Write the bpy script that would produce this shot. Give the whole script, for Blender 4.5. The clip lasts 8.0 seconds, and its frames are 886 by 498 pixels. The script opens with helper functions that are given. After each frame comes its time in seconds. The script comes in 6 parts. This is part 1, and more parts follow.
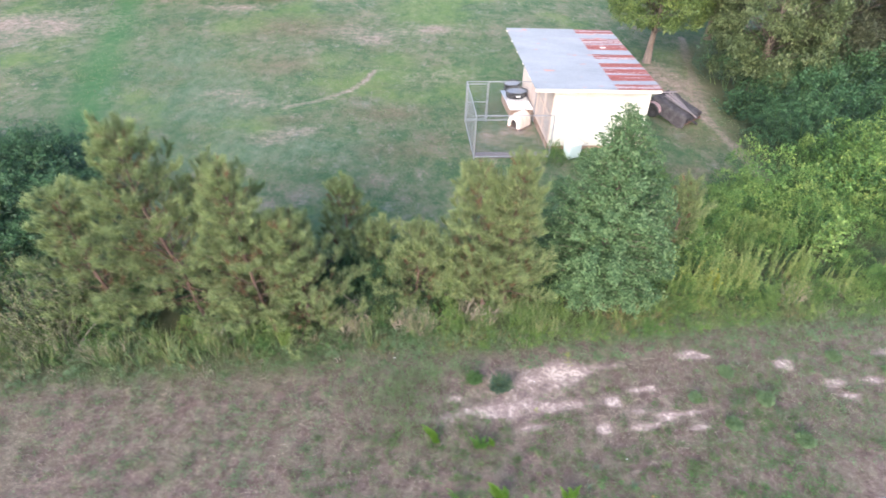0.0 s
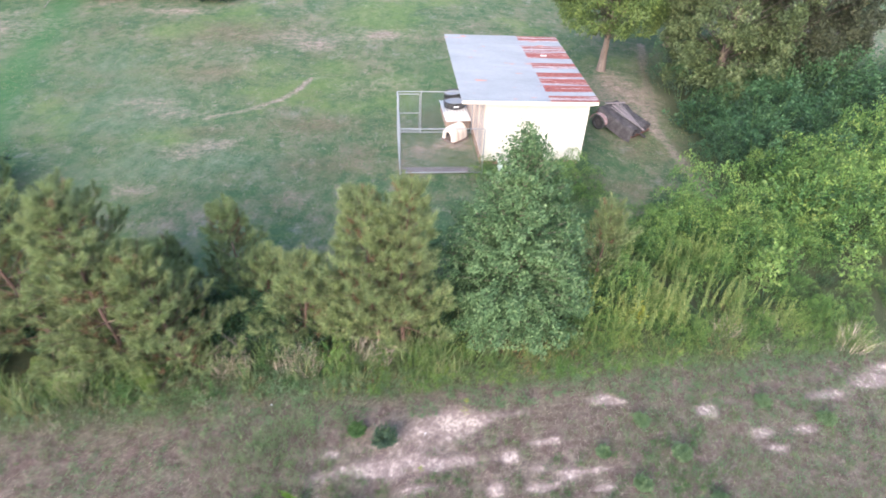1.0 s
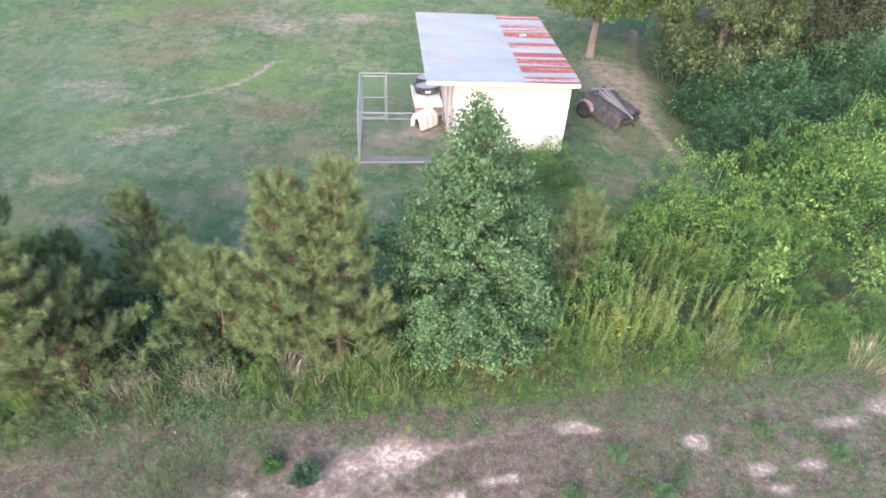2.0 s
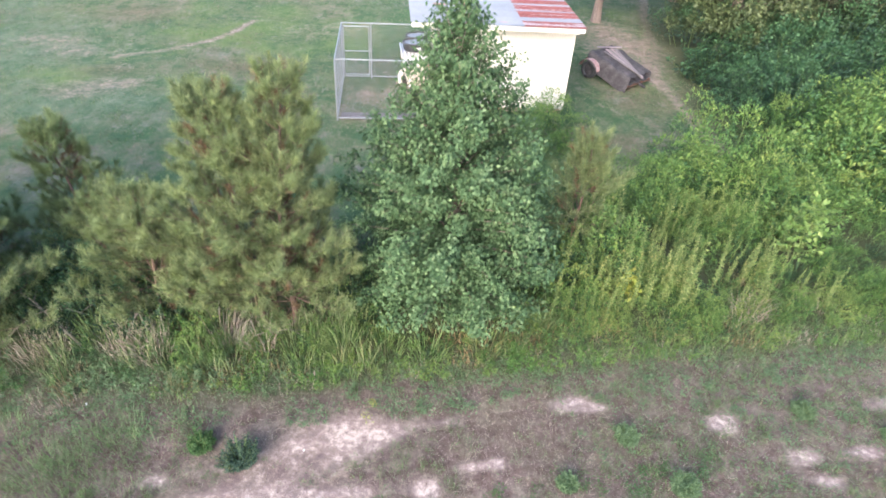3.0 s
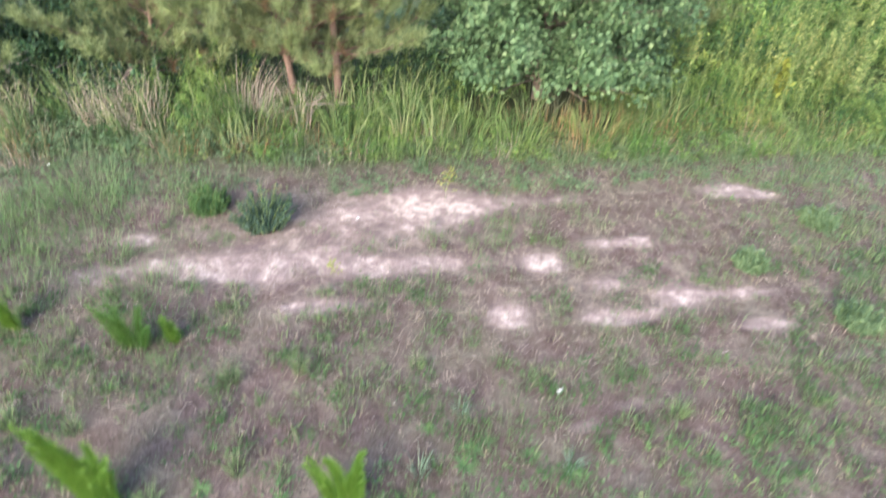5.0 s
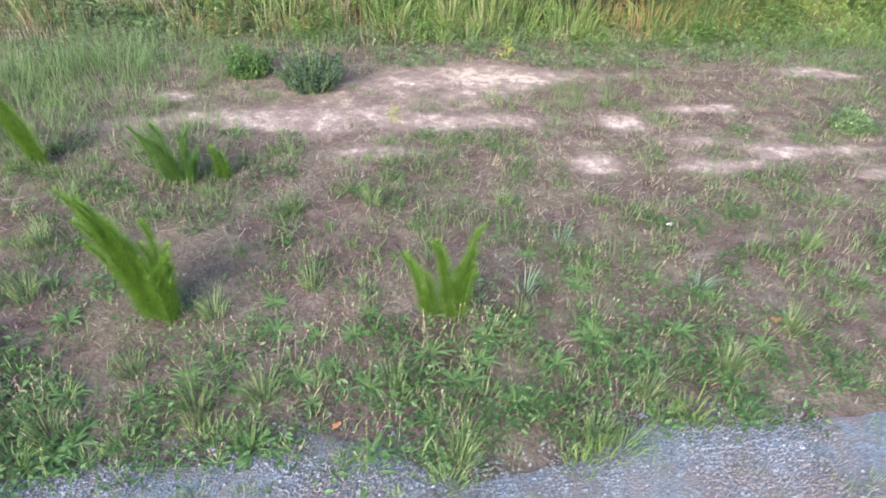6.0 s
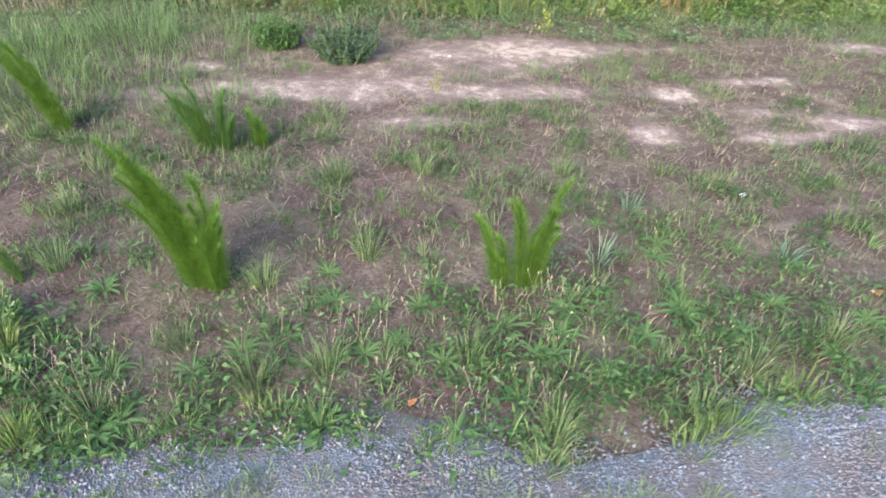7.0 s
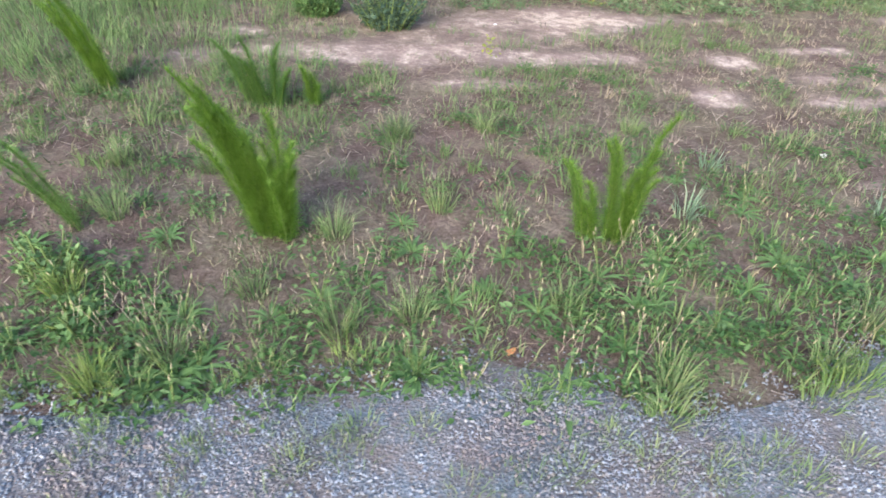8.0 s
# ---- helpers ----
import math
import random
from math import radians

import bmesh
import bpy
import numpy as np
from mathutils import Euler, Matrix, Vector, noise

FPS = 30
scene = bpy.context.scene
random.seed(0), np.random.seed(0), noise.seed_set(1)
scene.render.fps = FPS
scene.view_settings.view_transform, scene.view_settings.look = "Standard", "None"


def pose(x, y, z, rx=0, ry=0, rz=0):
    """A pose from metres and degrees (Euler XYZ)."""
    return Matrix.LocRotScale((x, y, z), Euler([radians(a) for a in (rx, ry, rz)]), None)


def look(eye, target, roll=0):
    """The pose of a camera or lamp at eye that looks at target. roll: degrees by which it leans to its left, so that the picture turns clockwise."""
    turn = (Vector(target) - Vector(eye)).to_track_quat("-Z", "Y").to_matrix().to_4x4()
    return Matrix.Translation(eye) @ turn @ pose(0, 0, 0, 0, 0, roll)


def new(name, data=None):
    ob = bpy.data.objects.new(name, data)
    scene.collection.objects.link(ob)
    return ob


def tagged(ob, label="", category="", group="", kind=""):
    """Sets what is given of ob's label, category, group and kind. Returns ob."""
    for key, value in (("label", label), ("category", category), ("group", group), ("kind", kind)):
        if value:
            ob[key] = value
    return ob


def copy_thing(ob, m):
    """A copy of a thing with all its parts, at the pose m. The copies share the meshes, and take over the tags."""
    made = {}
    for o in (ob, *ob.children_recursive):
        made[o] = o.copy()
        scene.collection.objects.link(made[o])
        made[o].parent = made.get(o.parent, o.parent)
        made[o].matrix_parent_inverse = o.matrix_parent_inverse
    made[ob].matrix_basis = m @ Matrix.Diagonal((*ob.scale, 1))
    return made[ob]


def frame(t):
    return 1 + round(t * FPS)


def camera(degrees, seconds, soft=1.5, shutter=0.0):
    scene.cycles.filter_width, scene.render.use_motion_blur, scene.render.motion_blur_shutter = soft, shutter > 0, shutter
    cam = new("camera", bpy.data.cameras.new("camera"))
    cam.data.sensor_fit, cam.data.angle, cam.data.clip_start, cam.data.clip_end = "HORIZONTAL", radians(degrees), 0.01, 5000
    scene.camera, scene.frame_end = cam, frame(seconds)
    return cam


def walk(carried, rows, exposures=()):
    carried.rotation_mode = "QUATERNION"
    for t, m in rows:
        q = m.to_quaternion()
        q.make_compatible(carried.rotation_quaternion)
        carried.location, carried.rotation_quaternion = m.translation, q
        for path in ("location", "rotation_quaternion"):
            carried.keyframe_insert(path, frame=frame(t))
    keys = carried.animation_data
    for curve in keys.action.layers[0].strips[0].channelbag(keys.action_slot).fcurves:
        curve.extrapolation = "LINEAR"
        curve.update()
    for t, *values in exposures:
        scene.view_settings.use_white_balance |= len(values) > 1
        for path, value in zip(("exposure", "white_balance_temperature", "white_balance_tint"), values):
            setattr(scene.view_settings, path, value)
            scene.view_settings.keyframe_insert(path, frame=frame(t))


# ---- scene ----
cam = camera(71.9, 8.0, 1.7, 0.4)
PATH = [
    (0, (-0.274, -0.433, 11.606), (-0.325, 1.147, 10.381), 2.5),
    (0.5, (1.08, 0.108, 11.256), (1.026, 1.684, 10.026), 2.7),
    (1, (2.11, 1.407, 11.25), (2.08, 2.995, 10.034), 3.0),
    (1.5, (2.776, 2.415, 10.762), (2.748, 4.0, 9.543), 3.1),
    (1.7, (2.981, 2.769, 10.443), (2.955, 4.355, 9.225), 3.3),
    (2.8, (3.688, 4.126, 8.286), (3.647, 5.714, 7.072), 3.5),
    (3, (3.752, 4.279, 7.853), (3.711, 5.87, 6.643), 3.7),
    (3.5, (3.702, 4.566, 6.779), (3.652, 6.163, 5.575), 3.8),
    (4, (3.536, 4.695, 5.674), (3.477, 6.295, 4.474), 3.8),
    (4.5, (3.192, 4.702, 4.624), (3.127, 6.303, 3.426), 3.8),
    (5, (2.874, 4.46, 3.47), (2.804, 6.062, 2.275), 3.9),
    (5.2, (2.768, 4.308, 3.004), (2.694, 5.91, 1.809), 4.0),
    (6.3, (2.224, 4.157, 2.034), (2.173, 5.76, 0.84), 4.0),
    (6.5, (2.164, 4.194, 1.963), (2.113, 5.797, 0.769), 4.0),
    (7, (2.026, 4.258, 1.822), (1.969, 5.862, 0.629), 4.0),
    (7.5, (1.868, 4.28, 1.596), (1.805, 5.884, 0.403), 4.0),
    (8, (1.708, 4.242, 1.521), (1.637, 5.847, 0.33), 4.0),
]
walk(cam, [(t, look(eye, target, roll)) for t, eye, target, roll in PATH], [(0.0, 2.06, 6130, 16), (2.4, 2.1, 6150, 16), (3.5, 2.18, 6150, 16), (5.0, 2.28, 6200, 15), (6.5, 2.08, 6350, 12), (8.0, 2.01, 6350, 12)])

# ---- light ----
world = bpy.data.worlds.new("evening_sky")
scene.world = world
world.use_nodes = True
wn = world.node_tree
wn.nodes.clear()
sky = wn.nodes.new("ShaderNodeTexSky")
sky.sky_type = "NISHITA"
sky.sun_disc = False
sky.sun_elevation = radians(24)
sky.sun_rotation = radians(200)
sky.air_density, sky.dust_density, sky.ozone_density = 1.0, 2.5, 1.0
bg = wn.nodes.new("ShaderNodeBackground")
bg.inputs["Strength"].default_value = 0.15
wo = wn.nodes.new("ShaderNodeOutputWorld")
wn.links.new(sky.outputs[0], bg.inputs[0])
wn.links.new(bg.outputs[0], wo.inputs[0])
sun = new("sun", bpy.data.lights.new("sun", "SUN"))
sun.data.energy = 1.3
sun.data.angle = radians(45)
sun.data.color = (1.0, 0.93, 0.86)
sun.matrix_world = look((-5, -14, 8), (0, 0, 0))
sun.location = (-5, -14, 30)


# ---- materials ----
def node(nt, kind, **sets):
    nd = nt.nodes.new(kind)
    for key, value in sets.items():
        if key in nd.inputs:
            nd.inputs[key].default_value = value
    return nd


def ramp(nt, factor, cols, lo=0.25, hi=0.75):
    """A colour ramp with evenly spread stops between lo and hi."""
    r = nt.nodes.new("ShaderNodeValToRGB")
    e = r.color_ramp.elements
    while len(e) < len(cols):
        e.new(0.5)
    for k, c in enumerate(cols):
        e[k].position = lo + (hi - lo) * k / max(1, len(cols) - 1)
        e[k].color = (*c, 1)
    nt.links.new(factor, r.inputs[0])
    return r.outputs[0]


def math_node(nt, op, a, b):
    m = nt.nodes.new("ShaderNodeMath")
    m.operation = op
    for k, v in enumerate((a, b)):
        if isinstance(v, (int, float)):
            m.inputs[k].default_value = v
        else:
            nt.links.new(v, m.inputs[k])
    return m.outputs[0]


def mix_rgb(nt, fac, a, b, blend="MIX"):
    m = nt.nodes.new("ShaderNodeMix")
    m.data_type, m.blend_type = "RGBA", blend
    for k, v in ((0, fac), (6, a), (7, b)):
        if isinstance(v, (int, float)):
            m.inputs[k].default_value = v
        elif isinstance(v, tuple):
            m.inputs[k].default_value = (*v, 1)
        else:
            nt.links.new(v, m.inputs[k])
    return m.outputs[2]


def noise_tex(nt, scale, detail=4.0, rough=0.6, stretch=(1, 1, 1), spin=0.0, world_space=True):
    if world_space:
        src = nt.nodes.new("ShaderNodeNewGeometry").outputs["Position"]
    else:
        src = nt.nodes.new("ShaderNodeTexCoord").outputs["Object"]
    mp = nt.nodes.new("ShaderNodeMapping")
    mp.inputs["Scale"].default_value = stretch
    mp.inputs["Rotation"].default_value = (0, 0, radians(spin))
    nt.links.new(src, mp.inputs[0])
    n = node(nt, "ShaderNodeTexNoise", Scale=scale, Detail=detail, Roughness=rough)
    nt.links.new(mp.outputs[0], n.inputs["Vector"])
    return n.outputs[0]


def fresh(name):
    m = bpy.data.materials.new(name)
    m.use_nodes = True
    return m, m.node_tree, m.node_tree.nodes["Principled BSDF"]


def bumped(nt, bsdf, height, strength, distance):
    b = node(nt, "ShaderNodeBump", Strength=strength, Distance=distance)
    nt.links.new(height, b.inputs["Height"])
    nt.links.new(b.outputs[0], bsdf.inputs["Normal"])


def surface(name, cols, rough=0.8, scale=3.0, fine=45.0, bump=0.4, dist=0.004, metal=0.0, stretch=(1, 1, 1), rand=0.0):
    """A weathered surface: broad stains and fine grain blended into one ramp."""
    m, nt, b = fresh(name)
    n1 = noise_tex(nt, scale, 5, 0.6, stretch, world_space=False)
    n2 = noise_tex(nt, fine, 3, 0.6, stretch, world_space=False)
    f = math_node(nt, "ADD", math_node(nt, "MULTIPLY", n1, 0.62), math_node(nt, "MULTIPLY", n2, 0.38))
    if rand:
        r = nt.nodes.new("ShaderNodeObjectInfo").outputs["Random"]
        f = math_node(nt, "ADD", f, math_node(nt, "MULTIPLY", math_node(nt, "SUBTRACT", r, 0.5), rand))
    nt.links.new(ramp(nt, f, cols, 0.3, 0.7), b.inputs["Base Color"])
    b.inputs["Roughness"].default_value, b.inputs["Metallic"].default_value = rough, metal
    bumped(nt, b, f, bump, dist)
    return m


def foliage(name, cols, rough=0.55, through_light=0.3, spread=0.5, patch=3.2):
    """Leaves, needles and blades: every island its own tint, with broad drifts over the plant."""
    m, nt, b = fresh(name)
    rnd = nt.nodes.new("ShaderNodeNewGeometry").outputs["Random Per Island"]
    n = noise_tex(nt, patch, 3, 0.55)
    f = math_node(nt, "ADD", math_node(nt, "MULTIPLY", rnd, spread), math_node(nt, "MULTIPLY", n, 1.0 - spread))
    col = ramp(nt, f, cols, 0.22, 0.78)
    nt.links.new(col, b.inputs["Base Color"])
    b.inputs["Roughness"].default_value = rough
    b.inputs["Specular IOR Level"].default_value = 0.3
    t = nt.nodes.new("ShaderNodeBsdfTranslucent")
    nt.links.new(col, t.inputs[0])
    mx = nt.nodes.new("ShaderNodeMixShader")
    mx.inputs[0].default_value = through_light
    nt.links.new(b.outputs[0], mx.inputs[1])
    nt.links.new(t.outputs[0], mx.inputs[2])
    nt.links.new(mx.outputs[0], nt.nodes["Material Output"].inputs[0])
    return m


PINE = foliage("pine_needles", [(0.078, 0.112, 0.052), (0.132, 0.175, 0.077), (0.2, 0.248, 0.11), (0.29, 0.335, 0.16)], 0.6, 0.32, 0.24, 6.0)
PINE_TIP = foliage("young_pine_needles", [(0.12, 0.168, 0.07), (0.19, 0.25, 0.105), (0.29, 0.345, 0.155)], 0.6, 0.32, 0.25, 5.0)
PINE_BROWN = foliage("browned_pine_needles", [(0.09, 0.06, 0.035), (0.16, 0.11, 0.06), (0.24, 0.18, 0.10)], 0.75, 0.2, 0.4, 4.0)
PEAR = foliage("pear_leaves", [(0.028, 0.064, 0.026), (0.05, 0.1, 0.04), (0.08, 0.142, 0.06), (0.125, 0.185, 0.088)], 0.7, 0.15, 0.45, 3.0)
# lower leaves hold the gaps' shade in their colour, tips hold light
SHRUB = foliage("shaded_shrub_leaves", [(0.013, 0.042, 0.014), (0.03, 0.08, 0.024), (0.068, 0.138, 0.038), (0.14, 0.2, 0.058)], 0.5, 0.12, 0.25, 1.1)
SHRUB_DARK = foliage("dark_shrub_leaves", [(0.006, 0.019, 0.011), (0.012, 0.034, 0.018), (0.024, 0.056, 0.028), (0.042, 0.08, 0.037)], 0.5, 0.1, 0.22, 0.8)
TIPS = foliage("lit_young_shrub_leaves", [(0.034, 0.1, 0.029), (0.108, 0.195, 0.047), (0.265, 0.31, 0.083)], 0.5, 0.25, 0.2, 1.0)
TIPS_DARK = foliage("lit_young_dark_shrub_leaves", [(0.022, 0.066, 0.03), (0.045, 0.105, 0.044), (0.075, 0.145, 0.056)], 0.5, 0.2, 0.22, 0.8)
# oak crowns: sunlight and shade are put into separate leaf colours
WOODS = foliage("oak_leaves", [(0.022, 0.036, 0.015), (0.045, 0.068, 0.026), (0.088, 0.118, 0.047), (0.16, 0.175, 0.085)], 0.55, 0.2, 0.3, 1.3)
OAK_LIT = foliage("sunlit_yellow_oak_leaves", [(0.02, 0.042, 0.012), (0.045, 0.08, 0.021), (0.088, 0.128, 0.032), (0.155, 0.18, 0.05)], 0.55, 0.2, 0.28, 1.3)
WOODS_DIM = foliage("shaded_brown_green_leaves", [(0.02, 0.027, 0.014), (0.036, 0.044, 0.022), (0.062, 0.07, 0.036)], 0.6, 0.2, 0.3, 1.3)
SAPLING = foliage("sapling_leaves", [(0.085, 0.165, 0.045), (0.13, 0.215, 0.055), (0.185, 0.26, 0.075)], 0.5, 0.3)
YELLOW = foliage("yellow_leaves", [(0.17, 0.22, 0.04), (0.23, 0.27, 0.05), (0.30, 0.29, 0.07)], 0.5, 0.3)
GOLDEN = foliage("goldenrod_leaves", [(0.085, 0.14, 0.045), (0.15, 0.215, 0.068), (0.225, 0.28, 0.095), (0.34, 0.345, 0.135)], 0.6, 0.35, 0.4, 1.6)
GRASS = foliage("grass_blades", [(0.055, 0.11, 0.042), (0.095, 0.16, 0.062), (0.14, 0.20, 0.085), (0.215, 0.225, 0.125)], 0.55, 0.3)
TALLGRASS = foliage("rank_grass_blades", [(0.06, 0.11, 0.043), (0.115, 0.172, 0.07), (0.18, 0.235, 0.10), (0.28, 0.285, 0.155)], 0.55, 0.3, 0.4, 2.0)
GRASS_BROAD = foliage("coarse_grass_blades", [(0.065, 0.125, 0.042), (0.115, 0.19, 0.063), (0.18, 0.25, 0.09), (0.26, 0.30, 0.13)], 0.5, 0.3, 0.4, 2.0)
GRASS_FRESH = foliage("fresh_grass_blades", [(0.065, 0.135, 0.045), (0.11, 0.195, 0.065), (0.165, 0.245, 0.09), (0.25, 0.27, 0.135)], 0.55, 0.3)
GRASS_DULL = foliage("dull_grass_blades", [(0.075, 0.09, 0.055), (0.12, 0.135, 0.08), (0.19, 0.175, 0.11), (0.27, 0.22, 0.15)], 0.65, 0.25)
GRASS_PALE = foliage("pale_grass_blades", [(0.10, 0.175, 0.065), (0.155, 0.225, 0.095), (0.22, 0.27, 0.13)], 0.55, 0.3)
GRASS_SAGE = foliage("sage_grass_blades", [(0.07, 0.13, 0.045), (0.115, 0.19, 0.068), (0.175, 0.25, 0.1)], 0.55, 0.3)
GRASS_BLUE = foliage("blue_grass_blades", [(0.08, 0.145, 0.09), (0.13, 0.205, 0.135), (0.2, 0.27, 0.19)], 0.5, 0.25)
YELGRASS = foliage("yellow_green_blades", [(0.10, 0.17, 0.045), (0.15, 0.23, 0.062), (0.225, 0.28, 0.095)], 0.55, 0.35)
STRAW = foliage("dry_straw", [(0.22, 0.175, 0.14), (0.32, 0.265, 0.215), (0.43, 0.37, 0.31)], 0.75, 0.2)
STRAW_PALE = foliage("bleached_straw", [(0.27, 0.225, 0.18), (0.39, 0.335, 0.28), (0.53, 0.465, 0.4)], 0.75, 0.25)
STRAW_DARK = foliage("dead_thatch", [(0.07, 0.05, 0.042), (0.112, 0.081, 0.07), (0.17, 0.127, 0.108)], 0.85, 0.1)
FENNEL = foliage("fennel_threads", [(0.085, 0.185, 0.026), (0.15, 0.285, 0.043), (0.25, 0.40, 0.085)], 0.5, 0.5, 0.45, 14.0)
FENNEL_DULL = foliage("dull_fennel_threads", [(0.06, 0.145, 0.03), (0.105, 0.22, 0.05), (0.17, 0.29, 0.075)], 0.5, 0.4, 0.4, 9.0)
SOFTWEED = foliage("soft_weed_threads", [(0.09, 0.165, 0.065), (0.14, 0.23, 0.092), (0.205, 0.3, 0.135)], 0.6, 0.4)
DRYSHRUB = foliage("dry_shrub_leaves", [(0.09, 0.09, 0.055), (0.15, 0.145, 0.09), (0.23, 0.20, 0.14)], 0.65, 0.25)
BLUEBUSH = foliage("blue_green_leaves", [(0.026, 0.058, 0.038), (0.046, 0.088, 0.056), (0.08, 0.125, 0.082)], 0.6, 0.2)
WEED = foliage("bank_weed_leaves", [(0.065, 0.12, 0.055), (0.11, 0.18, 0.085), (0.17, 0.24, 0.12)], 0.55, 0.25)
CLOVER = foliage("low_weed_leaves", [(0.035, 0.085, 0.025), (0.06, 0.13, 0.04), (0.10, 0.18, 0.06)], 0.5, 0.3)
PLANTAIN = foliage("plantain_leaves", [(0.06, 0.135, 0.045), (0.10, 0.19, 0.065), (0.155, 0.245, 0.10)], 0.42, 0.25)
PLUME = foliage("goldenrod_flowers", [(0.20, 0.20, 0.06), (0.28, 0.26, 0.075), (0.36, 0.30, 0.09)], 0.7, 0.3)
RUSTSTRAW = foliage("rusty_dead_stalks", [(0.13, 0.08, 0.04), (0.22, 0.14, 0.07), (0.34, 0.24, 0.12)], 0.8, 0.2)
SEED = foliage("seed_heads", [(0.2, 0.18, 0.11), (0.3, 0.27, 0.18), (0.42, 0.39, 0.29)], 0.8, 0.1)
BARK_PINE = surface("pine_bark", [(0.07, 0.045, 0.035), (0.13, 0.085, 0.065), (0.20, 0.14, 0.11)], 0.9, 3, 30, 0.8, 0.01, 0, (1, 1, 0.3))
BARK = surface("grey_bark", [(0.08, 0.06, 0.05), (0.15, 0.115, 0.098), (0.24, 0.19, 0.165)], 0.9, 3, 30, 0.8, 0.01, 0, (1, 1, 0.25))
BARK_DARK = surface("dark_oak_bark", [(0.03, 0.024, 0.02), (0.06, 0.048, 0.04), (0.10, 0.08, 0.068)], 0.9, 3, 30, 0.8, 0.01, 0, (1, 1, 0.25))
DEADWOOD = surface("dead_wood", [(0.11, 0.09, 0.075), (0.19, 0.16, 0.14), (0.28, 0.245, 0.215)], 0.9, 4, 40, 0.6)
STEM = surface("green_stem", [(0.07, 0.12, 0.03), (0.13, 0.18, 0.05)], 0.7, 6, 40, 0.2)
WHITE = surface("white_painted_board", [(0.46, 0.44, 0.37), (0.55, 0.53, 0.46), (0.61, 0.59, 0.53)], 0.6, 0.9, 22, 0.25, 0.003, 0, (1, 1, 0.4))
PINKISH = surface("bare_plywood", [(0.40, 0.31, 0.26), (0.52, 0.42, 0.36), (0.62, 0.53, 0.47)], 0.75, 1.2, 30, 0.3, 0.003, 0, (1, 1, 0.3))
PIPE = surface("galvanised_pipe", [(0.24, 0.26, 0.28), (0.36, 0.38, 0.40)], 0.5, 6, 60, 0.1, 0.001, 0.6)
TIN_WHITE = surface("whitish_tin", [(0.50, 0.47, 0.45), (0.64, 0.62, 0.60), (0.72, 0.71, 0.70)], 0.5, 2, 30, 0.2, 0.002, 0.2)
WOOD_BROWN = surface("brown_board", [(0.16, 0.10, 0.07), (0.27, 0.18, 0.13), (0.38, 0.27, 0.2)], 0.85, 2, 40, 0.5, 0.003, 0, (0.4, 2, 2))
WOOD_GREY = surface("weathered_plank", [(0.14, 0.115, 0.115), (0.24, 0.20, 0.20), (0.36, 0.30, 0.30)], 0.88, 2, 45, 0.6, 0.003, 0, (0.3, 3, 3), 0.25)
PLANK_GREY = surface("old_grey_plank", [(0.09, 0.082, 0.082), (0.15, 0.135, 0.135), (0.23, 0.205, 0.20)], 0.9, 2, 45, 0.6, 0.003, 0, (0.3, 3, 3))
PLASTIC_BEIGE = surface("beige_plastic", [(0.58, 0.49, 0.41), (0.68, 0.59, 0.51), (0.74, 0.66, 0.59)], 0.5, 2, 40, 0.1)
# the tray's brown, also used for the shade inside the dog house
PLASTIC_BROWN_AND_SHADE = surface("brown_plastic_and_shade", [(0.10, 0.065, 0.05), (0.16, 0.11, 0.09)], 0.6, 3, 40, 0.1)
BLACK = surface("black_rubber", [(0.012, 0.012, 0.013), (0.03, 0.03, 0.032), (0.06, 0.058, 0.055)], 0.6, 4, 60, 0.3)
GREYLID = surface("grey_lid", [(0.16, 0.18, 0.21), (0.24, 0.26, 0.30)], 0.4, 3, 50, 0.1)
MINT = surface("pale_mint_plastic", [(0.50, 0.62, 0.58), (0.60, 0.70, 0.66)], 0.45, 2, 40, 0.1)
DARKBED = surface("rotten_plywood", [(0.018, 0.017, 0.018), (0.048, 0.044, 0.046), (0.11, 0.10, 0.10)], 0.9, 5, 40, 0.8, 0.006)
REDPAINT = surface("flaking_red_paint", [(0.2, 0.06, 0.05), (0.3, 0.19, 0.18), (0.46, 0.4, 0.38)], 0.7, 7, 50, 0.3)
RUST_ORANGE = surface("rusty_iron", [(0.06, 0.03, 0.022), (0.12, 0.055, 0.035), (0.20, 0.09, 0.055)], 0.85, 6, 60, 0.5)
CONCRETE = surface("grey_concrete", [(0.22, 0.21, 0.21), (0.31, 0.30, 0.30), (0.40, 0.39, 0.38)], 0.9, 3, 60, 0.3)
LITTER = surface("white_litter", [(0.66, 0.66, 0.66), (0.78, 0.78, 0.77)], 0.6, 20, 90, 0.1)
ORANGE_LEAF = surface("orange_dead_leaf", [(0.40, 0.16, 0.06), (0.52, 0.26, 0.11)], 0.7, 20, 90, 0.2)


